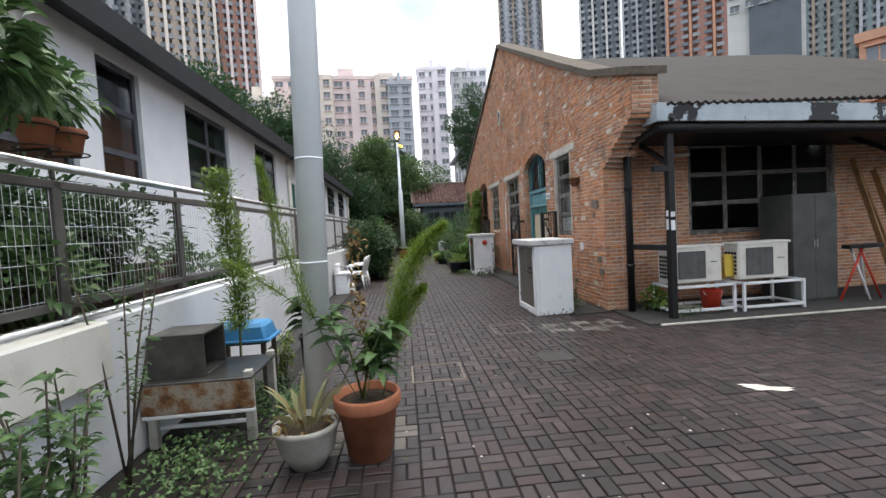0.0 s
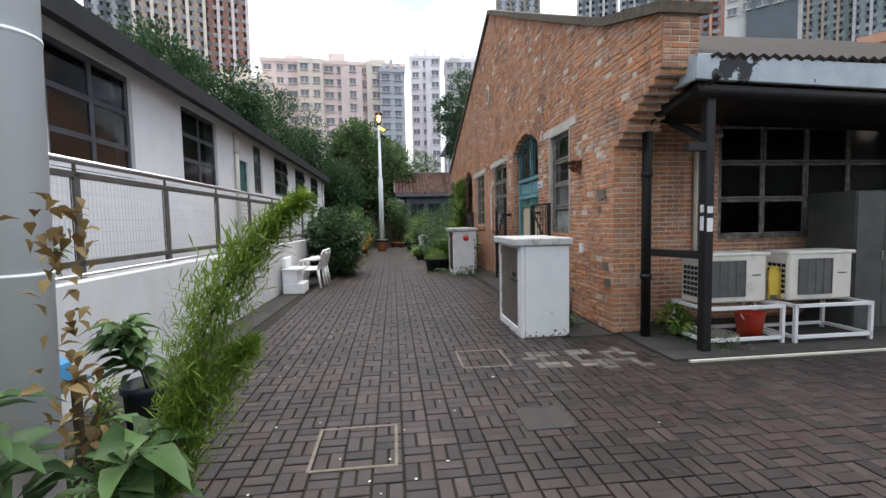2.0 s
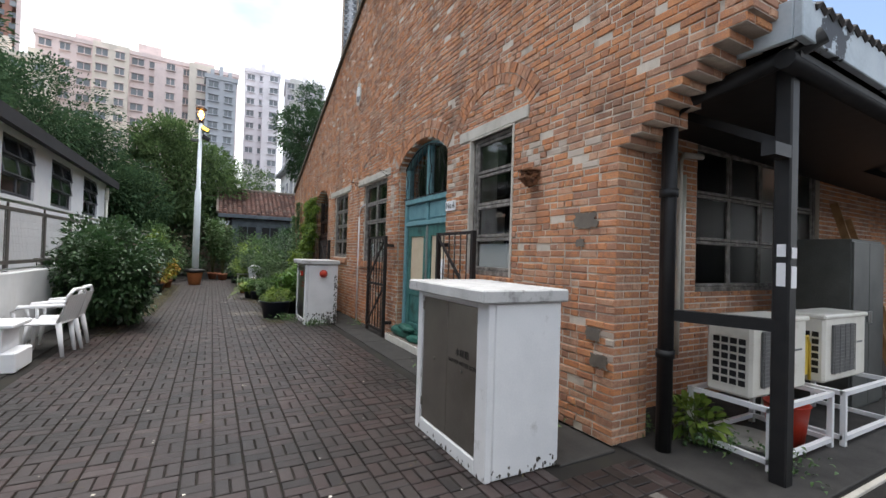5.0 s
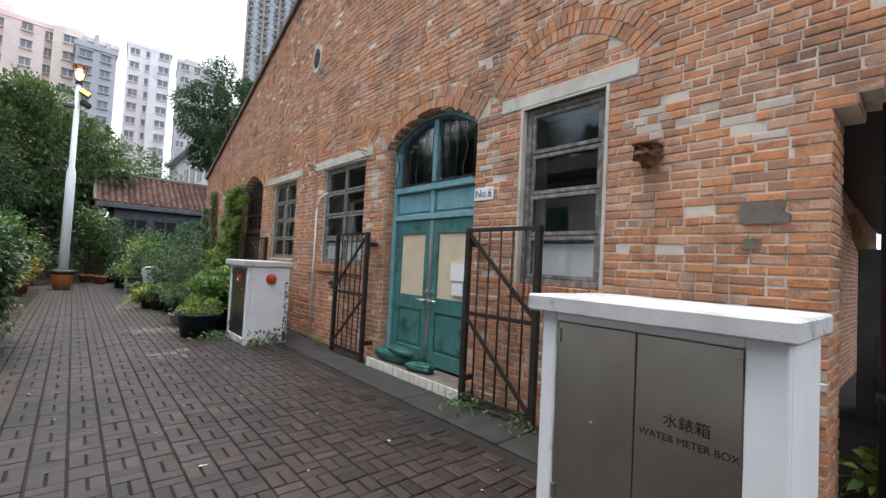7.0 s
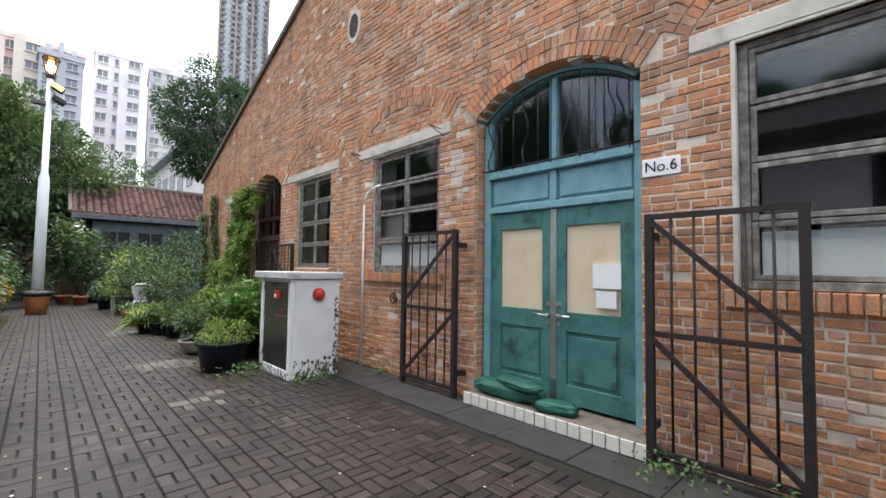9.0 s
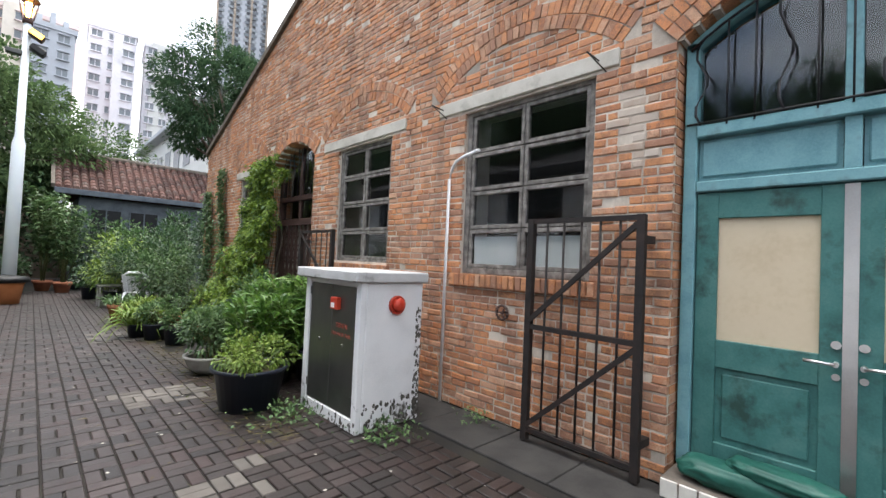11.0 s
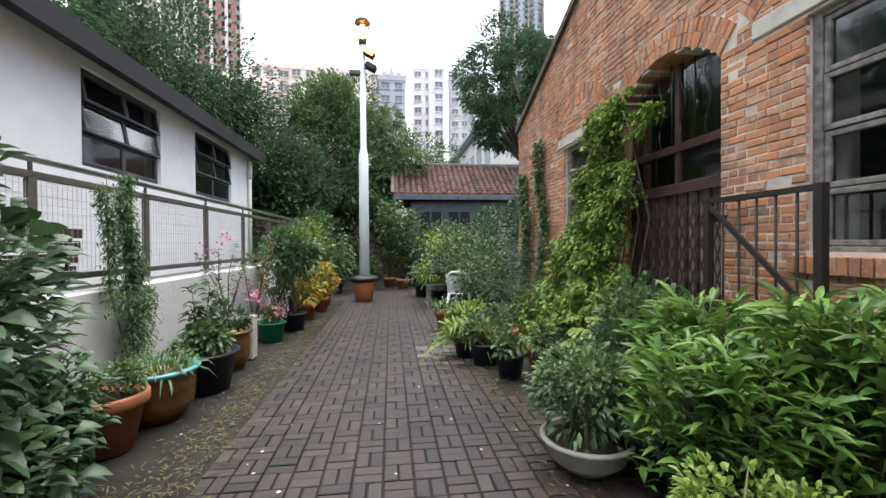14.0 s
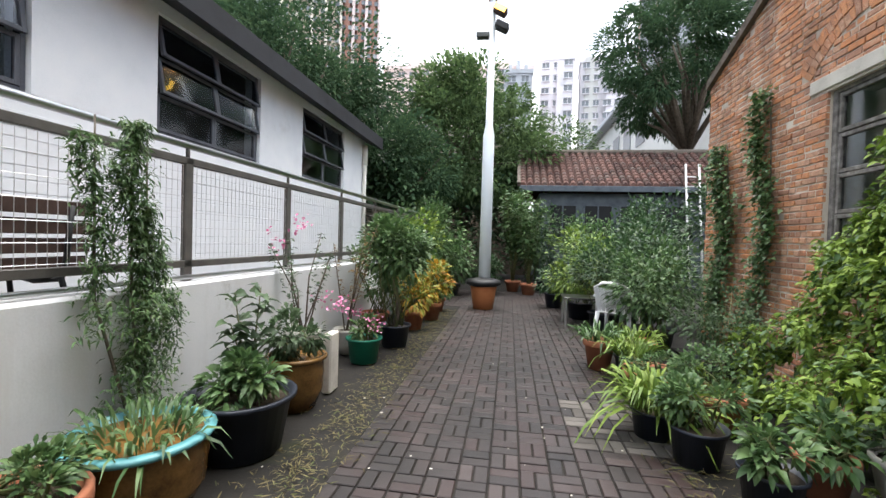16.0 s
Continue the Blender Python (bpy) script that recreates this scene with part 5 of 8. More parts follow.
part("leaf", bm, M_TEAL, d)
for y in (12.78, 25.15):
    bm = bmesh.new()
    tube(bm, [(XB + 0.06, y, 0.7), (XB + 0.06, y, 3.57)], 0.05, 10)
    tube(bm, [(XB + 0.06, y, 3.1), (XB + 0.06, y, 3.57)], 0.07, 10)
    tagged(part("downpipe", bm, M_ACWHITE), "white painted downpipe on the white wall", "pipe", kind="structure")
# a white wall tile grid behind the mesh
bm = bmesh.new()
for k in range(12):
    box(bm, XB, XB + 0.006, -2.9, 25.2, 1.02 + k * 0.1, 1.11 + k * 0.1, 0.002)
structure("wall_tiles", bm, M_WHITE, "white tile courses along the foot of the white wall", "tile")

# ---- terrace bench ----
bench = thing("park_bench", -1.95, 16.12, 0.7, "dark slatted park bench with black iron ends", "bench")
for k, (x, z) in enumerate(((0.14, 0.78), (0.12, 0.67), (0.1, 0.56), (0.08, 0.45), (-0.0, 0.4), (-0.12, 0.4), (-0.24, 0.41))):
    bm = bmesh.new()
    if k < 4:
        box(bm, x, x + 0.03, 0, 1.45, z - 0.04, z + 0.045, 0.006)
    else:
        box(bm, x - 0.05, x + 0.05, 0, 1.45, z - 0.03, z, 0.006)
    part("slat", bm, M_BENCH, bench)
for y in (0.12, 1.3):
    bm = bmesh.new()
    tube(bm, [(0.17, y, 0.8), (0.13, y, 0.45), (0.1, y, 0.36), (0.16, y, 0.18), (0.2, y, 0.0)], 0.016, 8)
    tube(bm, [(0.1, y, 0.36), (-0.1, y, 0.34), (-0.28, y, 0.37), (-0.25, y, 0.18), (-0.3, y, 0.0)], 0.016, 8)
    part("iron_end", bm, M_BLACK, bench)


# ---- plastic chairs ----
def plastic_chair(x, y, z, turn, label="white moulded plastic armchair on the paving"):
    c = thing("plastic_chair", x, y, z, label, "chair", "white plastic chairs", turn)
    bm = bmesh.new()
    box(bm, -0.22, 0.22, -0.22, 0.2, 0.39, 0.415, 0.01)
    part("seat", bm, M_PLASTIC, c)
    for k in range(7):
        bm = bmesh.new()
        u = -0.19 + k * 0.063
        lean = 0.1
        vs = [(u - 0.028, 0.2, 0.42), (u + 0.028, 0.2, 0.42), (u * 1.05 + 0.028, 0.2 + lean, 0.76), (u * 1.05 - 0.028, 0.2 + lean, 0.76)]
        f = [bm.verts.new(p) for p in vs] + [bm.verts.new((p[0], p[1] + 0.015, p[2])) for p in vs]
        for q in ((0, 1, 2, 3), (4, 7, 6, 5), (0, 4, 5, 1), (1, 5, 6, 2), (2, 6, 7, 3), (3, 7, 4, 0)):
            bm.faces.new([f[i] for i in q])
        part("back_slat", bm, M_PLASTIC, c)
    bm = bmesh.new()
    tube(bm, [(-0.23, 0.2, 0.42), (-0.23, 0.3, 0.76), (-0.12, 0.31, 0.83), (0.12, 0.31, 0.83), (0.23, 0.3, 0.76), (0.23, 0.2, 0.42)], 0.022, 8)
    part("backrest", bm, M_PLASTIC, c)
    for sx in (-1, 1):
        bm = bmesh.new()
        tube(bm, [(sx * 0.24, 0.28, 0.64), (sx * 0.26, 0.0, 0.63), (sx * 0.26, -0.18, 0.62), (sx * 0.25, -0.24, 0.56), (sx * 0.23, -0.22, 0.4)], [0.022, 0.026, 0.026, 0.022, 0.018], 8)
        part("armrest", bm, M_PLASTIC, c)
        for sy, yy in ((-0.22, -0.27), (0.2, 0.27)):
            bm = bmesh.new()
            tube(bm, [(sx * 0.21, sy, 0.41), (sx * 0.25, yy, 0.0)], [0.034, 0.022], 8)
            part("leg", bm, M_PLASTIC, c)
    return c


plastic_chair(-0.98, 12.15, 0.0, -100)
plastic_chair(-0.98, 12.55, 0.0, -95, "white moulded plastic armchair beside another chair")
plastic_chair(2.35, 21.7, 0.0, 150, "white moulded plastic armchair among the potted plants")
sb = thing("stone_seat", -1.20, 11.35, 0.0, "white stone block seat against the retaining wall", "seat")
bm = bmesh.new()
box(bm, -0.2, 0.22, -0.2, 0.3, 0, 0.22, 0.015)
part("base", bm, M_WHITE, sb)
bm = bmesh.new()
box(bm, -0.2, 0.1, -0.2, 0.3, 0.22, 0.48, 0.012)
box(bm, -0.21, 0.2, -0.22, 0.32, 0.48, 0.53, 0.012)
box(bm, -0.2, -0.12, -0.2, 0.3, 0.53, 0.75, 0.02)
part("top", bm, M_WHITE, sb)

# ---- junk at the start ----
tb = thing("work_table", -1.56, 4.0, 0.0, "low salvaged table with flaking painted board front", "table", turn=0)
for x in (0.02, 0.7):
    for y in (-0.22, 0.3):
        bm = bmesh.new()
        box(bm, x - 0.03, x + 0.03, y - 0.03, y + 0.03, 0, 0.52 if x > 0.5 else 0.44, 0.006)
        part("leg", bm, M_GREYPOT, tb)
bm = bmesh.new()
box(bm, -0.04, 0.74, -0.26, -0.235, 0.25, 0.46, 0.005)
part("front_board", bm, M_RUSTBOARD, tb, "rust-flaked painted board")
bm = bmesh.new()
box(bm, -0.04, 0.74, -0.262, -0.234, 0.22, 0.245, 0.004)
box(bm, 0.0, 0.7, -0.2, -0.17, 0.12, 0.145, 0.004)
part("edge_strip", bm, M_PLASTIC, tb)
bm = bmesh.new()
box(bm, -0.02, 0.74, -0.26, 0.34, 0.462, 0.48, 0.005)
part("tabletop", bm, M_DARK_STEEL, tb, "dark shiny table top")
mb = thing("metal_box", -1.38, 4.02, 0.48, "open scratched metal box on the work table", "box")
bm = bmesh.new()
box(bm, -0.2, 0.2, -0.19, -0.17, 0, 0.3, 0.003)
box(bm, -0.2, 0.2, 0.17, 0.19, 0, 0.3, 0.003)
box(bm, -0.2, -0.18, -0.17, 0.17, 0, 0.3, 0.003)
box(bm, -0.2, 0.2, -0.19, 0.19, 0.3, 0.32, 0.003)
box(bm, -0.2, 0.2, -0.17, 0.17, 0.0, 0.015, 0.003)
part("body", bm, material("scratched_grey_steel", [(0.035, 0.034, 0.03), (0.075, 0.072, 0.064), (0.13, 0.125, 0.11)], 0.5, 5, 120, 0.2, metal=0.3, stain=(0.16, 0.1, 0.05), stain_scale=6, stain_at=(0.62, 0.72)), mb)
st = thing("stand", -1.22, 4.72, 0.0, "small dark stand holding a blue basin", "stand")
for x in (-0.22, 0.22):
    for y in (-0.15, 0.15):
        bm = bmesh.new()
        box(bm, x - 0.02, x + 0.02, y - 0.02, y + 0.02, 0, 0.52, 0.004)
        part("leg", bm, M_BARK, st)
bm = bmesh.new()
box(bm, -0.26, 0.26, -0.19, 0.19, 0.52, 0.545, 0.004)
part("top", bm, M_DARK_STEEL, st)
tub = thing("plastic_tub", -1.2, 4.68, 0.545, "upturned bright blue plastic tub", "tub")
bm = bmesh.new()
a = box(bm, -0.26, 0.26, -0.17, 0.17, 0.0, 0.16, 0.03)
for v in bm.verts:
    f = 1 - 0.16 * v.co.z / 0.16
    v.co.x *= f
    v.co.y *= f
part("body", bm, M_BLUE, tub)
bm = bmesh.new()
box(bm, -0.285, 0.285, -0.19, 0.19, 0.0, 0.025, 0.006)
part("rim", bm, M_BLUE, tub)

# ---- poles ----
near_pole = thing("white_pole", -0.34, 3.66, 0.0, "tall pale blue-white painted steel pole", "pole")
bm = bmesh.new()
tube(bm, [(0, 0, 0.0), (0.17, 0, 7.5)], [0.097, 0.094], 20)
part("shaft", bm, M_POLE, near_pole)
for z in (1.28, 2.0):
    bm = bmesh.new()
    tube(bm, [(0.0227 * z, 0, z), (0.0227 * z, 0, z + 0.012)], 0.0985, 20)
    part("band", bm, M_POLE, near_pole)
lp = thing("street_lamp", 0.29, 24.16, 0.0, "white lamp post with lit orange lanterns at dusk", "street lamp")
bm = bmesh.new()
tube(bm, [(0, 0, 0.0), (0, 0, 3.55), (0, 0, 3.75), (0, 0, 6.35)], [0.125, 0.115, 0.075, 0.065], 18)
part("shaft", bm, M_POLE, lp)
bm = bmesh.new()
tube(bm, [(0, 0, 6.3), (0, 0, 6.42)], 0.09, 14)
tube(bm, [(0, 0, 6.83), (0, 0, 6.9), (0, 0, 6.96)], [0.2, 0.16, 0.05], 14)
for k in range(6):
    a = k * math.tau / 6
    tube(bm, [(0.09 * math.cos(a), 0.09 * math.sin(a), 6.4), (0.17 * math.cos(a), 0.17 * math.sin(a), 6.84)], 0.012, 6)
part("lantern_cage", bm, M_BROWN_STEEL, lp, "brown lantern frame")
bm = bmesh.new()
tube(bm, [(0, 0, 6.46), (0, 0, 6.62), (0, 0, 6.78)], [0.06, 0.1, 0.06], 14)
part("lantern_glass", bm, GLOW_WARM, lp, "glowing orange lantern")
for z, mt, dx in ((6.05, GLOW_YELLOW, 0.16), (5.72, M_BLACK, 0.2)):
    bm = bmesh.new()
    v = box(bm, -0.14, 0.14, -0.12, 0.12, -0.07, 0.07, 0.02)
    for u in v:
        u.co = Matrix.Rotation(radians(28), 4, "Y") @ u.co + Vector((dx, -0.1, z))
    tube(bm, [(0, 0, z), (dx, -0.05, z)], 0.025, 8)
    h = part("floodlight", bm, M_BLACK if mt is M_BLACK else M_BROWN_STEEL, lp)
    if mt is GLOW_YELLOW:
        bm = bmesh.new()
        v = box(bm, -0.12, 0.12, -0.128, -0.122, -0.055, 0.055)
        for u in v:
            u.co = Matrix.Rotation(radians(28), 4, "Y") @ u.co + Vector((dx, -0.1, z))
        part("floodlight_lens", bm, mt, h, "yellow lit lens")
bm = bmesh.new()
v = box(bm, -0.32, -0.05, -0.09, 0.09, 5.55, 5.65, 0.01)
part("signal_box", bm, M_GREY_PAINT, lp)
bp = thing("base_pot", 0.29, 23.93, 0.0, "orange clay pot with a black bag at the lamp post foot", "pot")
bm = bmesh.new()
lathe(bm, [(0.2, 0.0), (0.26, 0.42), (0.28, 0.46), (0.24, 0.46)], sides=24)
part("body", bm, M_ORANGE, bp)
bm = bmesh.new()
lathe(bm, [(0.23, 0.44), (0.36, 0.5), (0.34, 0.58), (0.14, 0.62)], sides=16)
for v in bm.verts:
    v.co += v.co.normalized() * 0.03 * noise.noise(v.co * 9)
part("bag", bm, M_BLACK, bp, "black plastic bag over the rim")

# ---- the shed at the end ----
shed = thing("shed", 1.1, 29.3, 0.0, "low blue-grey shed with a reddish clay tile roof", "shed")
bm = bmesh.new()
box(bm, 0.6, 9.0, 0.3, 4.0, 0, 3.0, 0.01)
part("wall", bm, M_SHED, shed)
for k, x in enumerate((0.9, 2.0, 3.1, 4.2)):
    bm = bmesh.new()
    box(bm, x, x + 0.9, 0.25, 0.3, 1.3, 2.6, 0.01)
    # the unlit inside is painted on as a near-black box
    w = part("window", bm, M_DARK, shed)
    bm = bmesh.new()
    for a in (0.0, 0.43, 0.86):
        box(bm, x + a, x + a + 0.04, 0.22, 0.25, 1.3, 2.6)
    part("window_frame", bm, M_SHED, w)
bm = bmesh.new()
box(bm, -0.05, 9.2, -0.08, 0.02, 3.02, 3.2, 0.01)
part("fascia", bm, M_SHED, shed)
blocks = []
for i in range(40):
    x = 0.05 + i * 0.225
    for j in range(12):
        y0, z0 = 2.2 * j / 12, 3.2 + 1.45 * j / 12
        y1, z1 = 2.2 * (j + 1.1) / 12, 3.2 + 1.45 * (j + 1.1) / 12
        v = []
        for y, z, r in ((y0, z0 + 0.02, 0.1), (y1, z1, 0.085)):
            for k in range(5):
                a = math.pi * k / 4
                v.append((x + r * math.cos(a), y, z + r * math.sin(a)))
        blocks.append((v, [(k, k + 1, k + 6, k + 5) for k in range(4)] + [(0, 4, 3, 2, 1)]))
V, F = join_blocks(blocks)
o = new("roof_tiles", raw_mesh("roof_tiles", V, F, M_TILE_RED))
o.parent = shed
o["kind"] = "stuff"
bm = bmesh.new()
vs = [(0, 3.15), (2.2, 4.62), (4.2, 3.2), (4.2, 3.1), (2.2, 4.5), (0, 3.05)]
ends = [[bm.verts.new((x, y, z)) for y, z in vs] for x in (-0.05, 9.1)]
for k in range(6):
    bm.faces.new((ends[0][k], ends[0][(k + 1) % 6], ends[1][(k + 1) % 6], ends[1][k]))
part("roof", bm, M_TILE_RED, shed)
bm = bmesh.new()
for y0, z0, y1, z1 in ((-0.02, 3.25, 2.2, 4.72), (2.2, 4.72, 4.2, 3.3)):
    bar(bm, (-0.08, y0, z0), (-0.08, y1, z1), 0.14, 0.1)
tube(bm, [(-0.1, 2.2, 4.72), (9.1, 2.2, 4.72)], 0.09, 8)
part("ridge", bm, M_CEMENT, shed, "grey cement ridge and verge")
ld = thing("ladder", 6.1, 28.9, 0.0, "light metal ladder leaning on the shed", "ladder")
for x in (0, 0.38):
    bm = bmesh.new()
    bar(bm, (x, 0, 0), (x - 0.1, 0.4, 3.9), 0.05)
    part("rail", bm, M_RAIL, ld)
for k in range(12):
    bm = bmesh.new()
    bar(bm, (-0.1 * k / 12, 0.4 * (k + 0.5) / 12, 0.3 * (k + 0.7)), (0.38 - 0.1 * k / 12, 0.4 * (k + 0.5) / 12, 0.3 * (k + 0.7)), 0.03)
    part("rung", bm, M_RAIL, ld)
bm = bmesh.new()
bmesh.ops.create_circle(bm, cap_ends=True, radius=1, segments=40)
for v in bm.verts:
    f = 1 + 0.9 * noise.noise(Vector((v.co.x * 1.8, v.co.y * 1.8, 8))) + 0.35 * noise.noise(v.co * 4)
    a, b = v.co.x * 0.22 * f, v.co.y * 0.05 * f
    v.co = Vector((3.25 + a * 0.9 + b * 0.6, 3.8 - a * 0.42 + b * 0.9, 0.0055))
tagged(part("paint_spill", bm, M_STONE), "dried white paint spill on the paving", "stain", kind="structure")


# ---- plants ----
rng = np.random.default_rng(11)


def unit(a):
    return a / np.maximum(np.linalg.norm(a, axis=1, keepdims=True), 1e-6)


def leaves(name, P, D, L, W, mat, parent, droop=0.25, label=""):
    """Many leaves in one mesh: each springs at P towards D, with length L and width W, folded along its rib and drooping at the tip."""
    P, D = np.asarray(P, float), unit(np.asarray(D, float))
    n = len(P)
    L, W = np.broadcast_to(L, (n,)).reshape(n, 1), np.broadcast_to(W, (n,)).reshape(n, 1)
    up = np.tile([0.0, 0.0, 1.0], (n, 1)) + rng.normal(0, 0.35, (n, 3))
    side = unit(np.cross(D, up))
    nor = np.cross(side, D)
    down = np.array([0, 0, -1.0])
    mid = P + D * L * 0.45 + nor * W * 0.05
    tip = P + D * L + down * L * droop
    left, right = mid - side * W / 2 + nor * W * 0.18, mid + side * W / 2 + nor * W * 0.18
    q1 = P + D * L * 0.75 + down * L * droop * 0.35
    l2, r2 = q1 - side * W * 0.32 + nor * W * 0.1, q1 + side * W * 0.32 + nor * W * 0.1
    V = np.stack([P, left, mid, right, l2, q1, r2, tip], 1).reshape(-1, 3)
    base = (np.arange(n) * 8)[:, None]
    quads = np.concatenate([base + np.array([[1, 4, 5, 2]]), base + np.array([[2, 5, 6, 3]])], 0)
    tris = np.concatenate([base + np.array([[0, 1, 2]]), base + np.array([[0, 2, 3]]), base + np.array([[4, 7, 5]]), base + np.array([[5, 7, 6]])], 0)
    me = bpy.data.meshes.new(name)
    me.vertices.add(len(V))
    me.vertices.foreach_set("co", V.ravel())
    loops = np.concatenate([quads.ravel(), tris.ravel()])
    me.loops.add(len(loops))
    me.loops.foreach_set("vertex_index", loops)
    starts = np.concatenate([np.arange(len(quads)) * 4, len(quads) * 4 + np.arange(len(tris)) * 3])
    me.polygons.add(len(starts))
    me.polygons.foreach_set("loop_start", starts)
    me.update(calc_edges=True)
    me.shade_smooth()
    me.materials.append(mat)
    ob = new(name, me)
    ob.parent = parent
    if label:
        ob["label"] = label
    return ob


def sphere_dirs(n):
    return unit(rng.normal(0, 1, (n, 3)))


def clump_points(n, radii, clumps, spread):
    """Points in uneven clumps about an ellipsoid's shell, with ways outward."""
    c = sphere_dirs(clumps)
    c *= rng.uniform(0.45, 1.0, (clumps, 1)) ** 0.6
    k = rng.integers(0, clumps, n)
    d = sphere_dirs(n)
    r = np.array(radii)
    size = rng.uniform(0.6, 1.3, (clumps, 1))
    P = c[k] * r * (1 - spread * 0.5) + d * spread * r.min() * size[k] * rng.uniform(0.5, 1.0, (n, 1))
    return P, unit(d * 0.8 + c[k] * 0.6 + np.array([0, 0, 0.15]))


def pot_mesh(kind, r, h, parent):
    bm = bmesh.new()
    mats = {"terra": M_TERRA, "dark": M_BLUEPOT, "glaze": M_GLAZE, "grey": M_GREYPOT, "green": M_GREENPOT}
    if kind == "terra":
        lathe(bm, [(r * 0.66, 0), (r * 0.9, h * 0.78), (r, h * 0.79), (r * 1.03, h * 0.83), (r * 1.03, h * 0.97), (r, h), (r * 0.92, h), (r * 0.88, h * 0.85)])
    elif kind == "glaze":
        lathe(bm, [(r * 0.7, 0), (r * 0.92, h * 0.3), (r * 0.95, h * 0.35), (r * 0.97, h * 0.6), (r * 0.99, h * 0.64), (r * 0.96, h * 0.88), (r, h * 0.92)])
    elif kind == "grey":
        lathe(bm, [(r * 0.5, 0), (r * 0.85, h * 0.4), (r * 0.98, h * 0.85), (r * 1.04, h * 0.9), (r * 1.04, h), (r * 0.93, h), (r * 0.88, h * 0.8)])
    else:
        lathe(bm, [(r * 0.76, 0), (r * 0.94, h * 0.9), (r * 1.04, h * 0.92), (r * 1.05, h), (r * 0.97, h), (r * 0.92, h * 0.86)])
    p = part("pot", bm, mats[kind], parent)
    if kind == "glaze":
        bm = bmesh.new()
        lathe(bm, [(r * 0.98, h * 0.90), (r * 1.08, h * 0.93), (r * 1.1, h * 0.98), (r * 1.04, h), (r * 0.93, h), (r * 0.9, h * 0.86)])
        part("rim", bm, M_GLAZE_TEAL if r > 0.27 else M_GLAZE, p, "glazed rim")
    bm = bmesh.new()
    lathe(bm, [(r * 0.6, h * 0.84), (r * 0.9, h * 0.87), (r * 0.5, h * 0.9)], sides=18)
    part("soil", bm, M_SOIL, parent)


def stems(parent, base_r, z0, tops, mat, r=0.008):
    bm = bmesh.new()
    for t in tops:
        a = rng.uniform(0, math.tau)
        b = Vector((base_r * math.cos(a) * 0.5, base_r * math.sin(a) * 0.5, z0))
        t = Vector(t)
        m = b.lerp(t, 0.5) + Vector((rng.normal(0, 0.03), rng.normal(0, 0.03), 0.04))
        tube(bm, [b, m, t], [r, r * 0.8, r * 0.35], 5)
    part("branching", bm, mat, parent)


def potted(x, y, kind, r, h, label, style, height, spread, mat, n=400, leaf=0.08, group="potted plants", stem_mat=None, pot=True, name="potted_plant"):
    """A pot with a plant in one of several habits."""
    t = thing(name, x, y, 0.0, label, "plant", group)
    if pot:
        pot_mesh(kind, r, h, t)
    z0 = h * 0.86 if pot else 0.0
    stem_mat = stem_mat or M_STEM
    if style == "bush":
        rad = np.array([spread, spread, (height - z0) / 2])
        P, D = clump_points(n, rad, max(6, n // 60), 0.5)
        P[:, 2] += (height + z0) / 2
        P[:, 2] = np.maximum(P[:, 2], z0 + 0.02)
        stems(t, r, z0, P[rng.integers(0, n, 14)], stem_mat)
        leaves("foliage", P, D, leaf * rng.uniform(0.6, 1.3, n), leaf * 0.5 * rng.uniform(0.7, 1.2, n), mat, t)
    elif style == "grass":
        a = rng.uniform(0, math.tau, n)
        q = r * 0.85 * np.sqrt(rng.uniform(0, 1, n))
        P = np.stack([q * np.cos(a), q * np.sin(a), np.full(n, z0)], 1)
        D = np.stack([np.cos(a) * 0.6, np.sin(a) * 0.6, rng.uniform(0.5, 1.6, n)], 1) + rng.normal(0, 0.25, (n, 3))
        leaves("grass_tuft", P, D, height * rng.uniform(0.5, 1.2, n), leaf * rng.uniform(0.7, 1.3, n), mat, t, droop=0.55)
    elif style == "palm":
        m = max(5, n // 12)
        P, D, tops = [], [], []
        for k in range(m):
            a = rng.uniform(0, math.tau)
            q = spread * rng.uniform(0.05, 1.0)
            top = np.array([q * math.cos(a), q * math.sin(a), z0 + (height - z0) * rng.uniform(0.25, 1.0)])
            tops.append(top)
            for j in range(12):
                P.append(top + np.array([0, 0, -0.03 * j * rng.uniform(0.3, 1)]))
                b = a + rng.normal(0, 1.1)
                D.append([math.cos(b), math.sin(b), rng.uniform(0.0, 1.3)])
        stems(t, r, z0, tops, stem_mat, 0.007)
        leaves("fronds", P, D, leaf * rng.uniform(0.7, 1.3, len(P)), leaf * 0.19 * rng.uniform(0.8, 1.3, len(P)), mat, t, droop=0.18)
    elif style == "sprig":
        m = max(3, n // 40)
        P, D, tops = [], [], []
        for k in range(m):
            a = rng.uniform(0, math.tau)
            top = Vector((spread * math.cos(a) * rng.uniform(0.3, 1), spread * math.sin(a) * rng.uniform(0.3, 1), height * rng.uniform(0.75, 1.0)))
            tops.append(top)
            base = Vector((0, 0, z0))
            for j in range(n // m):
                u = rng.uniform(0.35, 1.0)
                p = base.lerp(top, u)
                b = rng.uniform(0, math.tau)
                P.append([p.x, p.y, p.z])
                D.append([math.cos(b), math.sin(b), rng.uniform(-0.1, 0.6)])
        stems(t, r * 0.4, z0, tops, stem_mat, 0.009)
        leaves("foliage", P, D, leaf * rng.uniform(0.6, 1.3, len(P)), leaf * 0.42 * rng.uniform(0.8, 1.2, len(P)), mat, t, droop=0.3)
    return t


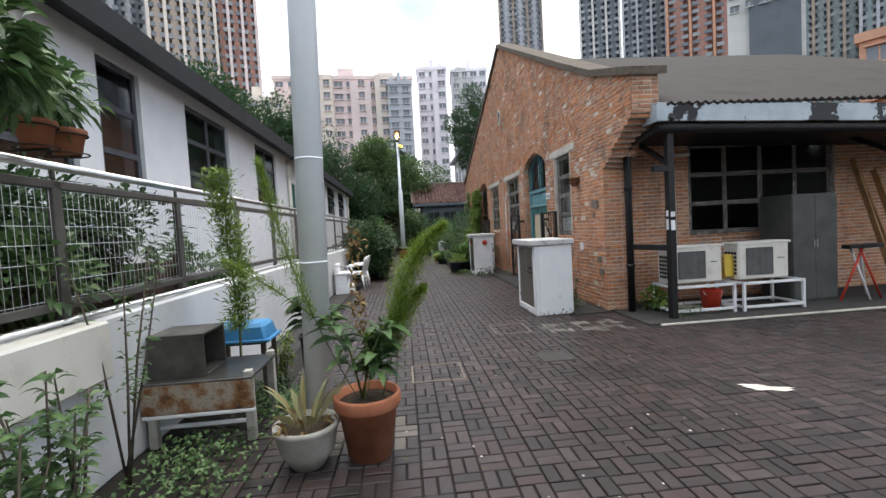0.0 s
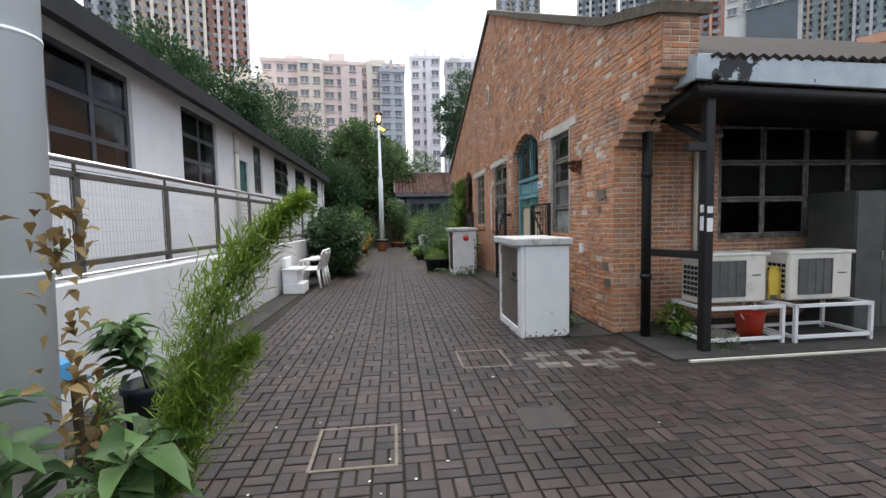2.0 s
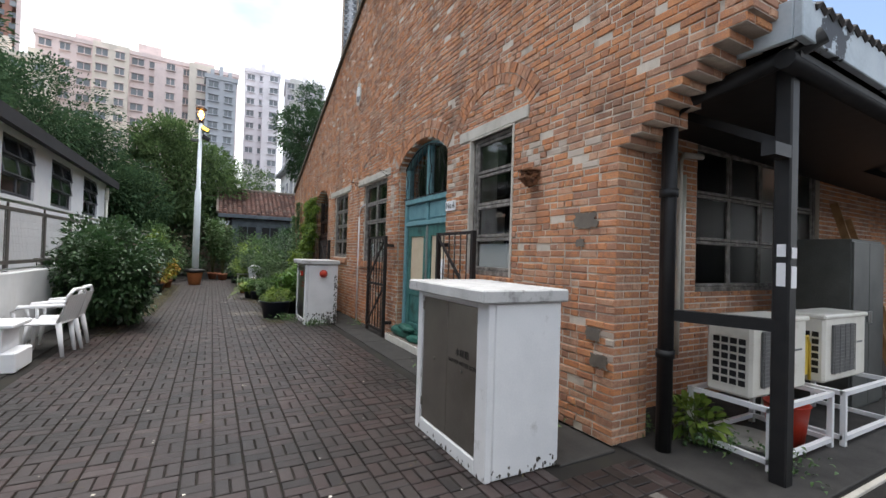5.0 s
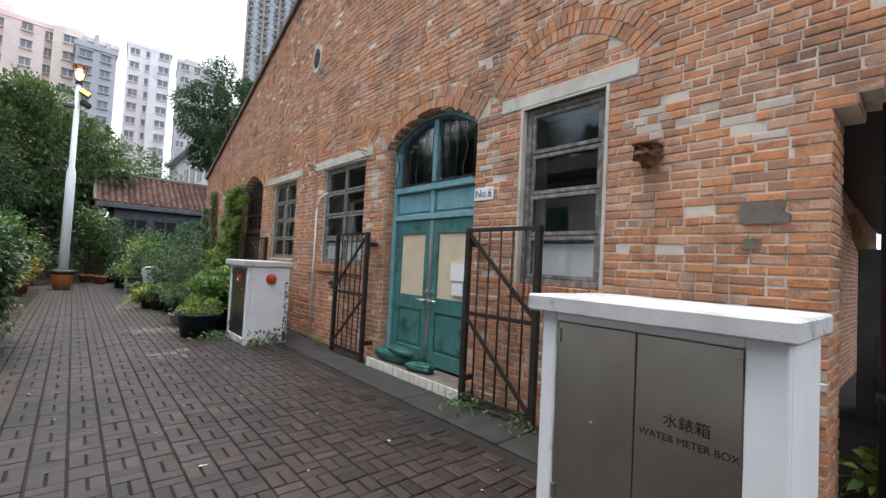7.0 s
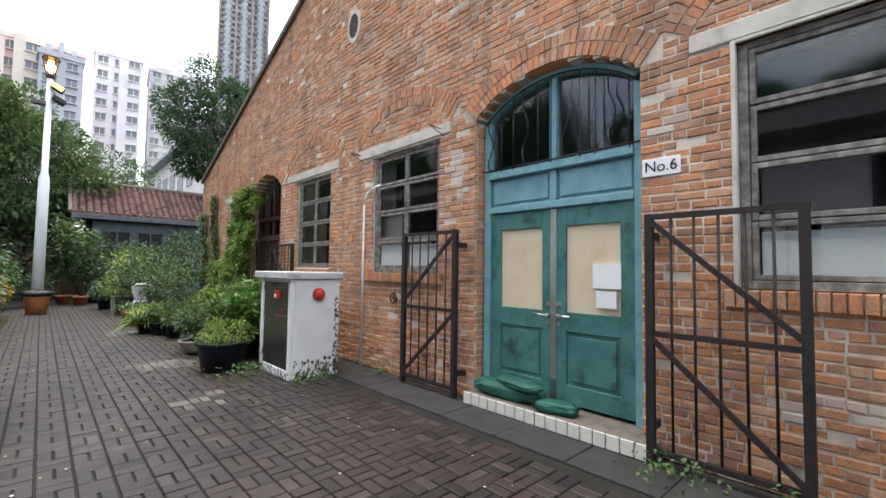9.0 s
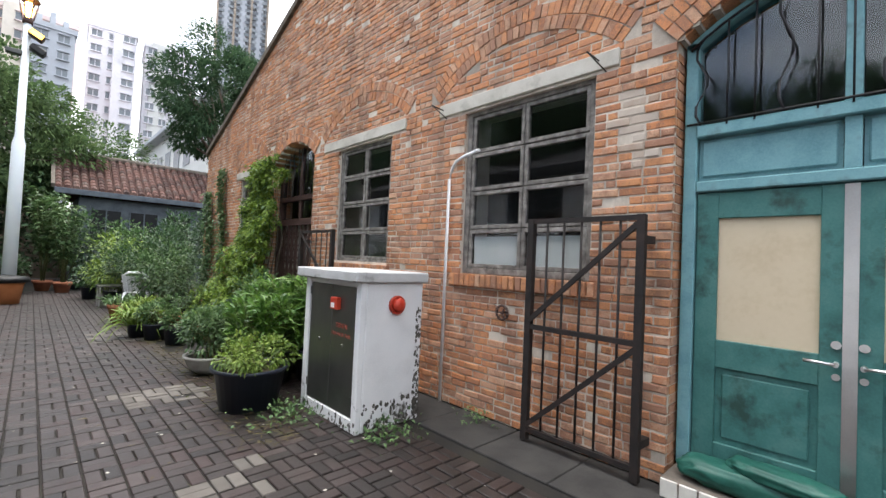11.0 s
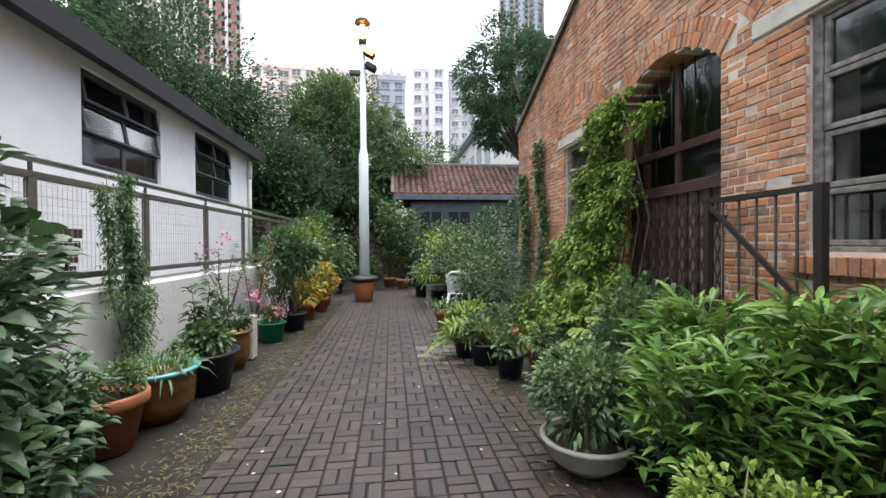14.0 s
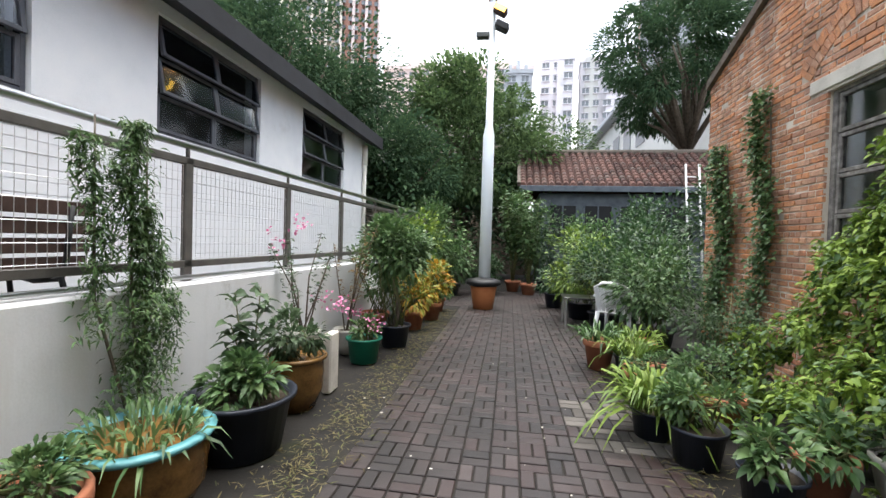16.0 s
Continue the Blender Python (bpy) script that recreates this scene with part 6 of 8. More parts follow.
def flowers(t, pts, size, mat, n=60, name="blossom"):
    k = rng.integers(0, len(pts), n)
    P = np.array(pts)[k] + rng.normal(0, size, (n, 3))
    leaves(name, P, sphere_dirs(n), 0.035, 0.03, mat, t, 0.1)


# near the start
t = potted(0.03, 3.4, "terra", 0.215, 0.42, "tall leafy plants in a ribbed terracotta pot", "sprig", 1.08, 0.24, L_MID, 130, 0.17)
P, D = [], []
FRONDS = (((0.1, 0.03, 0.36), (0.2, 0.08, 0.92), (0.27, 0.1, 1.28), (0.58, 0.08, 1.5), 0.085, 5200),
          ((0.1, 0.03, 0.36), (0.2, 0.06, 0.72), (0.27, 0.08, 0.98), (0.42, 0.08, 1.08), 0.07, 2600),
          ((-0.05, 0.0, 0.36), (-0.4, -0.08, 1.1), (-0.47, -0.1, 1.55), (-0.56, -0.1, 1.95), 0.05, 1800),
          ((-0.3, -0.05, 0.95), (-0.5, -0.08, 1.15), (-0.66, -0.08, 1.25), (-0.8, -0.1, 1.34), 0.045, 600),
          ((0.0, 0.0, 0.36), (0.02, 0.04, 0.5), (0.05, 0.05, 0.62), (0.02, 0.06, 0.78), 0.05, 700))
bm = bmesh.new()
for a, b, c, d, wide, count in FRONDS:
    a, b, c, d = (Vector(q) for q in (a, b, c, d))
    line = []
    for k in range(13):
        u = k / 12
        line.append(a * (1 - u) ** 3 + b * 3 * u * (1 - u) ** 2 + c * 3 * u * u * (1 - u) + d * u ** 3)
    tube(bm, line, 0.0035, 5)
    for j in range(count):
        u = 0.3 + 0.7 * rng.uniform(0, 1)
        k = min(11, int(u * 12))
        p = line[k].lerp(line[k + 1], u * 12 - k)
        plume = wide * math.sin(math.pi * min(0.96, (u - 0.2) / 0.8))
        P.append(np.array(p) + rng.normal(0, plume * 0.5, 3))
        w = line[k + 1] - line[k]
        D.append(np.array(w.normalized()) * 0.7 + rng.normal(0, 0.55, 3))
part("frond_stalk", bm, M_STEM, t)
leaves("fern_frond", P, D, 0.05, 0.0042, leaf_material("fern_leaf", [(0.1, 0.17, 0.02), (0.17, 0.26, 0.03), (0.24, 0.34, 0.05)], 0.5, 0.4), t, 0.1, "feathery bright green fronds")
P = np.stack([rng.normal(-0.02, 0.03, 120), rng.normal(0.02, 0.03, 120), rng.uniform(0.78, 1.5, 120)], 1)
leaves("dry_spike", P, rng.normal(0, 0.4, (120, 3)) + np.array([0, 0, 0.5]), 0.06, 0.025, L_DRY, t, 0.3, "withered brown flower spike")["kind"] = "stuff"
t = potted(-0.36, 3.34, "grey", 0.2, 0.28, "aloe with yellowing spiky leaves in a pale bowl pot", "grass", 0.2, 0.2, L_DRY, 14, 0.03)
L_ALOE = leaf_material("aloe_leaf", [(0.2, 0.17, 0.07), (0.3, 0.26, 0.12), (0.24, 0.26, 0.13), (0.36, 0.3, 0.17)], 0.5, 0.1)
turns = [k * 2.4 for k in range(13)]
leaves("aloe_blade", [(0.04 * math.cos(a), 0.04 * math.sin(a), 0.24) for a in turns], [(math.cos(a) * (0.35 + 0.05 * k), math.sin(a) * (0.35 + 0.05 * k), 1.0) for k, a in enumerate(turns)], 0.4 * rng.uniform(0.6, 1.2, 13), 0.05, L_ALOE, t, 0.18, "long yellowing aloe blades")
potted(-0.62, 4.9, "dark", 0.14, 0.5, "broad-leaved plant in a dark pot beside the blue tub", "sprig", 1.02, 0.22, L_MID, 90, 0.18)
potted(-0.98, 4.95, "dark", 0.1, 0.14, "small seedlings in a dark nursery pot", "bush", 0.62, 0.14, L_LIGHT, 200, 0.05, pot=False)
t = thing("climbing_fern", -1.12, 4.3, 0.0, "tall feathery asparagus fern beside the railing", "plant", "potted plants")
P, D = [], []
for k in range(2600):
    u = rng.uniform(0, 1)
    P.append([rng.normal(0, 0.055) + 0.06 * math.sin(u * 5), rng.normal(0, 0.06), 0.7 + u * 1.35])
    D.append([rng.normal(0, 0.6), rng.normal(0, 0.6), 0.4])
leaves("fronds", P, D, 0.08, 0.012, L_LIGHT, t, 0.15)
bm = bmesh.new()
tube(bm, [(0, 0, 0), (0.03, 0, 0.8), (-0.03, 0.02, 1.5), (0, 0, 2.0)], [0.012, 0.01, 0.007, 0.003], 6)
part("stem", bm, M_STEM, t)
for x, y, hgt, n in ((-1.12, 2.4, 1.05, 420), (-1.14, 2.15, 0.9, 300)):
    t = potted(x, y, "dark", 0.1, 0.1, "thin twiggy sapling with small green leaves", "sprig", hgt, 0.27, L_MID, n, 0.075, pot=False, name="sapling", group="saplings", stem_mat=M_BARK)
t = potted(-1.45, 3.3, "dark", 0.1, 0.1, "half-bare climbing shrub tangled in the railing", "sprig", 1.8, 0.34, L_MID, 170, 0.06, pot=False, name="sapling", group="saplings", stem_mat=M_BARK)
for y in (2.82, 3.02, 2.35):
    t = thing("hanging_pot", -1.40, y, 1.97, "small terracotta pot hung on the railing with a leafy plant", "plant", "pots on the railing")
    pot_mesh("terra", 0.085, 0.13, t)
    P, D = clump_points(170, (0.16, 0.16, 0.17), 9, 0.6)
    P[:, 2] += 0.3
    leaves("foliage", P, D, 0.11, 0.035, L_MID, t, 0.4)
    bm = bmesh.new()
    tube(bm, [(-0.12, 0, 0.0), (-0.1, 0.0, -0.01), (0.06, 0, -0.01)], 0.006, 6)
    for zz in (0.0, 0.1):
        tube(bm, [(0.09 * math.cos(k * 0.524), 0.09 * math.sin(k * 0.524), zz) for k in range(13)], 0.004, 5)
    part("pot_hook", bm, M_RUST, t)
t = thing("overhanging_branch", -1.3, 2.2, 0.0, "leafy branch leaning over the railing", "plant")
P, D = clump_points(420, (0.3, 0.35, 0.35), 12, 0.5)
P += np.array([0.02, 0.05, 2.35])
leaves("foliage", P, D, 0.1, 0.045, L_MID, t, 0.3)
bm = bmesh.new()
tube(bm, [(-0.02, 0, 0.0), (0.02, 0.05, 0.9), (-0.05, 0.1, 1.6), (0.0, 0.05, 2.4)], [0.02, 0.016, 0.012, 0.004], 6)
part("stem", bm, M_BARK, t)

for x, y, h, sp, mt, n, lf, lab in ((-2.0, 3.4, 1.05, 0.4, L_MID, 700, 0.1, "leafy plant on the terrace behind the railing"), (-2.1, 4.4, 1.3, 0.5, L_GREY, 900, 0.09, "bushy plant on the terrace behind the railing"), (-2.0, 5.6, 1.0, 0.35, L_MID, 500, 0.1, "green plant on the terrace behind the railing"), (-1.95, 2.3, 1.3, 0.4, L_DARK, 700, 0.1, "dark plant on the terrace behind the railing")):
    t = potted(x, y, "dark", 0.16, 0.24, lab, "bush", h, sp, mt, n, lf, group="terrace plants")
    t.location.z = 0.7
pl = thing("planter_box", -2.5, 2.0, 0.7, "long dark timber planter crowded with leafy shrubs", "planter")
for k in range(5):
    bm = bmesh.new()
    box(bm, 0.36, 0.39, 0.0, 3.4, 0.02 + 0.12 * k, 0.13 + 0.12 * k, 0.006)
    part("board", bm, M_BENCH, pl)
for y in (0.04, 1.7, 3.36):
    bm = bmesh.new()
    box(bm, 0.39, 0.43, y - 0.04, y + 0.04, 0.0, 0.66, 0.006)
    part("batten", bm, M_BENCH, pl)
bm = bmesh.new()
box(bm, -0.2, 0.36, 0.0, 3.4, 0.0, 0.58)
part("soil", bm, M_SOIL, pl)
P, D = clump_points(5200, (0.34, 1.75, 0.42), 60, 0.8)
P += np.array([0.12, 1.7, 0.95])
keep = (P[:, 2] > 0.56) & (P[:, 0] > -0.2)
leaves("shrub", P[keep], D[keep], 0.1 * rng.uniform(0.6, 1.4, int(keep.sum())), 0.034, L_DARK, pl, 0.35)
# weeds
P, D = [], []
for cx, cy, s, n in ((-1.15, 3.5, 0.35, 420), (-0.95, 3.15, 0.3, 220), (-0.75, 4.3, 0.3, 500), (-1.1, 4.6, 0.3, 500), (4.0, 7.3, 0.12, 160), (4.25, 6.85, 0.18, 220), (4.35, 6.4, 0.2, 120), (3.35, 9.0, 0.18, 60), (3.3, 9.6, 0.2, 120), (2.2, 14.0, 0.25, 200), (2.6, 13.2, 0.2, 160), (3.15, 7.6, 0.15, 120), (3.4, 13.0, 0.15, 50)):
    for k in range(n):
        P.append([cx + rng.normal(0, s * 0.6), cy + rng.normal(0, s * 0.6), rng.uniform(0, 0.12)])
        D.append([rng.normal(0, 0.7), rng.normal(0, 0.7), rng.uniform(0.2, 1)])
P = np.array(P)
P[:, 0] = np.maximum(P[:, 0], XT + 0.04)
P[:, 0] = np.where((P[:, 1] > 7.6) & (P[:, 0] > 3.4), 3.4, P[:, 0])
tagged(leaves("weeds", P, D, 0.05, 0.022, L_MID, None, 0.3), "low green weeds at the foot of walls and posts", "weeds", kind="stuff")
t = potted(4.22, 6.95, "dark", 0.1, 0.1, "leafy weed growing beside the black downpipe", "bush", 0.34, 0.17, L_LIGHT, 160, 0.11, pot=False, name="weed", group="weeds")
t = potted(3.15, 7.75, "dark", 0.1, 0.1, "leafy weed behind the white meter box", "bush", 0.34, 0.14, L_MID, 120, 0.11, pot=False, name="weed", group="weeds")
L_LITTER = leaf_material("litter", [(0.05, 0.045, 0.02), (0.12, 0.1, 0.04), (0.18, 0.15, 0.07), (0.08, 0.11, 0.03)], 0.8)
P, F = [], []
for k in range(260):
    x, y, s = rng.uniform(-0.6, 2.7), rng.uniform(2.5, 21), rng.uniform(0.004, 0.014)
    o = len(P)
    P += [(x + s * math.cos(a) * rng.uniform(0.6, 1.2), y + s * math.sin(a) * rng.uniform(0.6, 1.2), 0.0052) for a in (0, 1.05, 2.1, 3.14, 4.2, 5.2)]
    F.append(tuple(range(o, o + 6)))
tagged(new("pale_specks", raw_mesh("pale_specks", P, F, M_STONE)), "small pale droppings and chips scattered on the paving", "specks", kind="stuff")
# litter of dry grass and leaves along the path's rims
P, D = [], []
for k in range(6400):
    if k < 4200:
        y = rng.uniform(15.2, 23.5)
        x = -0.35 + rng.normal(0, 0.13)
    elif k < 5600:
        y = rng.uniform(13.6, 19.5)
        x = 1.95 + rng.normal(0, 0.14)
    else:
        y = rng.uniform(3, 16)
        x = rng.uniform(-0.9, 2.8)
        if k % 4:
            x, y = -0.62 + rng.normal(0, 0.1), rng.uniform(13.2, 16)
    P.append([x, y, 0.006 + rng.uniform(0, 0.012)])
    D.append([rng.normal(0, 1), rng.normal(0, 1), 0.05])
tagged(leaves("dry_litter", P, D, 0.055 * rng.uniform(0.4, 1.5, len(P)), 0.005 * rng.uniform(0.6, 2.0, len(P)), L_LITTER, None, 0.02), "dry grass and leaf litter on the paving edges", "leaf litter", kind="stuff")


def big_bush(name, x, y, radii, zc, n, leaf, mat, label, clumps=60, spread=0.42, floor_z=0.03):
    t = thing(name, x, y, 0.0, label, "bush")
    P, D = clump_points(n, radii, clumps, spread)
    P[:, 2] += zc
    keep = P[:, 2] > floor_z
    P, D = P[keep], D[keep]
    tops = P[rng.integers(0, len(P), 26)] * np.array([0.8, 0.8, 0.9])
    stems(t, 0.3, 0.0, tops * 0.9, M_BARK, 0.015)
    leaves("foliage", P, D, leaf * rng.uniform(0.6, 1.3, len(P)), leaf * 0.7 * rng.uniform(0.7, 1.2, len(P)), mat, t)
    return t


big_bush("round_bush", -0.8, 14.45, (0.86, 1.22, 1.0), 0.97, 15500, 0.084, L_DARK, "large dense dark green bush with glossy oval leaves", 120, 0.3)
big_bush("leafy_shrub", -1.02, 15.95, (0.3, 0.4, 0.34), 0.42, 1900, 0.078, L_DARK, "dark shrub with glossy rounded leaves beside the bush", 24, 0.45)

# left row
potted(-0.98, 16.5, "terra", 0.26, 0.38, "low green herbs in a large terracotta pot", "bush", 0.56, 0.26, L_MID, 700, 0.05)
potted(-0.94, 17.05, "glaze", 0.3, 0.4, "weeds in a brown glazed pot with a turquoise rim", "grass", 0.26, 0.3, L_MID, 170, 0.02)
t = potted(-0.86, 17.72, "dark", 0.32, 0.36, "mixed leafy plants in a wide dark blue pot", "bush", 0.62, 0.32, L_MID, 520, 0.09)
potted(-0.95, 17.95, "dark", 0.1, 0.3, "slender young tree with drooping compound leaves", "sprig", 1.02, 0.24, L_GREY, 110, 0.15, pot=False, name="sapling", group="saplings")
potted(-0.86, 18.42, "glaze", 0.22, 0.42, "shrub in an ochre glazed pot", "bush", 0.8, 0.26, L_GREY, 520, 0.07)
t = potted(-1.08, 18.95, "grey", 0.16, 0.5, "rangy pink-flowering shrub in a grey pot", "sprig", 1.45, 0.42, L_GREY, 260, 0.06, stem_mat=M_BARK)
flowers(t, [(0.1, -0.3, 1.45), (0.2, 0.1, 0.75), (-0.05, -0.4, 1.3), (0.3, 0.2, 0.7), (0.2, 0.4, 0.65)], 0.05, L_PINK, 110)
bm = bmesh.new()
box(bm, -0.78, -0.70, 18.72, 18.9, 0, 0.52, 0.012)
tagged(part("stone_slab", bm, M_STONE), "pale stone slab standing between the pots", "stone")
t = potted(-0.76, 19.75, "green", 0.19, 0.27, "pink flowers in a green plastic pot", "bush", 0.5, 0.2, L_MID, 260, 0.07)
flowers(t, [(0.05, -0.1, 0.5), (-0.1, 0.05, 0.52), (0.1, 0.1, 0.45), (0.15, -0.1, 0.4)], 0.04, L_PINK, 70)
t = potted(-0.62, 20.5, "dark", 0.2, 0.28, "round-crowned ficus tree in a dark pot", "bush", 1.72, 0.5, L_LIGHT, 10, 0.06)
P, D = clump_points(2400, (0.5, 0.5, 0.44), 40, 0.42)
P[:, 2] += 1.25
leaves("crown", P, D, 0.085, 0.045, L_MID, t)
bm = bmesh.new()
tube(bm, [(0, 0, 0.2), (0.04, 0.02, 0.5), (-0.02, 0, 0.8), (0.02, 0.0, 1.25)], [0.035, 0.03, 0.025, 0.015], 8)
part("trunk", bm, M_BARK, t)
potted(-1.05, 20.0, "grey", 0.16, 0.3, "dry twiggy shrub in a grey pot", "sprig", 1.55, 0.5, L_DRY, 220, 0.06, stem_mat=M_BARK)
potted(-1.1, 21.2, "terra", 0.2, 0.3, "bushy green shrub in a terracotta pot", "bush", 1.5, 0.45, L_MID, 1100, 0.08)
potted(-0.62, 21.6, "terra", 0.17, 0.28, "red and yellow croton in a clay pot", "bush", 0.95, 0.3, L_YELLOW, 520, 0.1)
potted(-0.5, 22.4, "terra", 0.18, 0.3, "yellow-leaved croton in a clay pot", "bush", 1.1, 0.34, L_YELLOW, 560, 0.11)
potted(-1.0, 22.6, "dark", 0.2, 0.3, "broad green shrub in a dark pot", "bush", 1.7, 0.5, L_LIGHT, 1000, 0.1)
potted(-0.55, 23.3, "terra", 0.16, 0.26, "green potted shrub beside the lamp post", "bush", 0.8, 0.3, L_MID, 420, 0.09)
potted(-1.2, 24.2, "dark", 0.2, 0.3, "tall pale green shrub in a dark pot", "bush", 2.1, 0.6, L_LIGHT, 1600, 0.12)
# vine over the railing
t = thing("hanging_vine", -1.36, 17.35, 0.0, "feathery grey-green vine climbing over the railing", "plant")
P, D = [], []
for k in range(6800):
    u = rng.uniform(0, 1) ** 0.8
    band = (0, 1, 1, 1, 2)[rng.integers(0, 5)]
    z0, y0 = (0.8, 0.3, 0.5)[band], (-0.22, 0.03, 0.16)[band]
    z = z0 + u * ((1.85, 1.98, 1.5)[band] - z0)
    thin = (0.045, 0.055, 0.035)[band] * (1.0 + 0.9 * noise.noise(Vector((band * 3.0, 0, z * 5)))) + 0.06 * max(0.0, 1.0 - z)
    P.append([rng.normal(0.05, thin * 0.6) + (0.08 if z < 1.0 else 0.0), y0 + 0.05 * math.sin(z * 6 + band) + rng.normal(0, thin), z])
    D.append([rng.normal(0, 0.6), rng.normal(0, 0.6), rng.uniform(-0.6, 0.3)])
leaves("foliage", P, D, 0.05, 0.012, L_MID, t, 0.3)
bm = bmesh.new()
for y in (-0.2, 0.02, 0.12):
    tube(bm, [(0.1, 0.05, 0.0), (0.1, y * 0.5, 0.5), (0.04, y, 1.0), (0.03, y, 1.95)], [0.01, 0.009, 0.008, 0.004], 6)
part("branching", bm, M_BARK, t)

# right row
potted(2.06, 14.52, "dark", 0.31, 0.36, "fine grassy weeds in a large dark plastic tub", "bush", 0.64, 0.4, L_LIGHT, 1500, 0.045)
potted(2.12, 15.86, "grey", 0.27, 0.2, "mixed weeds in a wide white bowl", "bush", 0.78, 0.38, L_MID, 1700, 0.06)
potted(2.5, 15.2, "dark", 0.3, 0.36, "clump of broad-bladed palm in a dark tub", "palm", 0.88, 0.42, L_PALM, 1800, 0.15)
potted(2.95, 15.0, "dark", 0.26, 0.34, "dense green palm clump by the hose cabinet", "palm", 1.14, 0.4, L_PALM, 1800, 0.175)
potted(2.85, 15.8, "dark", 0.26, 0.34, "broad-bladed palm in front of the old window", "palm", 1.02, 0.42, L_PALM, 1300, 0.18)
potted(2.5, 15.66, "dark", 0.2, 0.26, "shrub with soft rounded leaves and pale buds", "bush", 0.66, 0.36, L_MID, 1000, 0.085)
potted(2.56, 16.3, "grey", 0.2, 0.24, "shrub with rounded mid-green leaves", "bush", 0.76, 0.36, L_DARK, 1500, 0.078)
potted(3.0, 16.6, "dark", 0.2, 0.3, "leafy shrub before the folding gate", "bush", 1.05, 0.45, L_MID, 1900, 0.08)


def split_leaf(size):
    """A heart-shaped blade cut into fingers from the edge, gently cupped."""
    V, F = [(0, 0, 0)], []
    side = []
    for sgn in (-1, 1):
        for k in range(7):
            a0, a1 = 0.12 + k * 0.36, 0.12 + k * 0.36 + 0.27
            ends = []
            for a, q in ((a0, 0.36), (a0 + 0.02, 0.92), ((a0 + a1) / 2, 1.0), (a1, 0.92), (a1 + 0.02, 0.36)):
                r = size * q * (0.62 + 0.38 * math.cos(a * 0.62)) * 0.95
                ends.append((r * math.cos(a), sgn * r * math.sin(a) * 0.9, 0.12 * size * q * abs(math.sin(a)) - 0.22 * size * q * q))
            o = len(V)
            V += ends
            F.append((0, o, o + 4) if sgn > 0 else (0, o + 4, o))
            F.append((o, o + 1, o + 2, o + 3, o + 4) if sgn > 0 else (o + 4, o + 3, o + 2, o + 1, o))
            if k:
                F.append((0, o - 1, o) if sgn > 0 else (0, o, o - 1))
    return V, F


def monstera(x, y, label, pot_r, n, size, mat, z0, dz, out):
    t = thing("monstera", x, y, 0.0, label, "plant", "potted plants")
    pot_mesh("terra", pot_r, 0.26, t)
    for k in range(n):
        a = k * 2.4 + 0.6
        c = Vector((out * math.cos(a), out * math.sin(a), z0 + dz * k))
        bm = bmesh.new()
        tube(bm, [(0.04 * math.cos(a), 0.04 * math.sin(a), 0.22), (c.x * 0.5, c.y * 0.5, c.z * 0.75 + 0.06), c], [0.009, 0.008, 0.006], 6)
        part("leaf_stalk", bm, M_STEM, t)
        V, F = split_leaf(size * (0.75 + 0.3 * ((k * 7) % 5) / 4))
        ob = new("leaf", raw_mesh("leaf", V, F, mat))
        ob.parent = t
        ob.matrix_local = pose(c.x, c.y, c.z, 12 * math.sin(k * 3.1), 8 + 14 * ((k * 3) % 4) / 3, math.degrees(a))


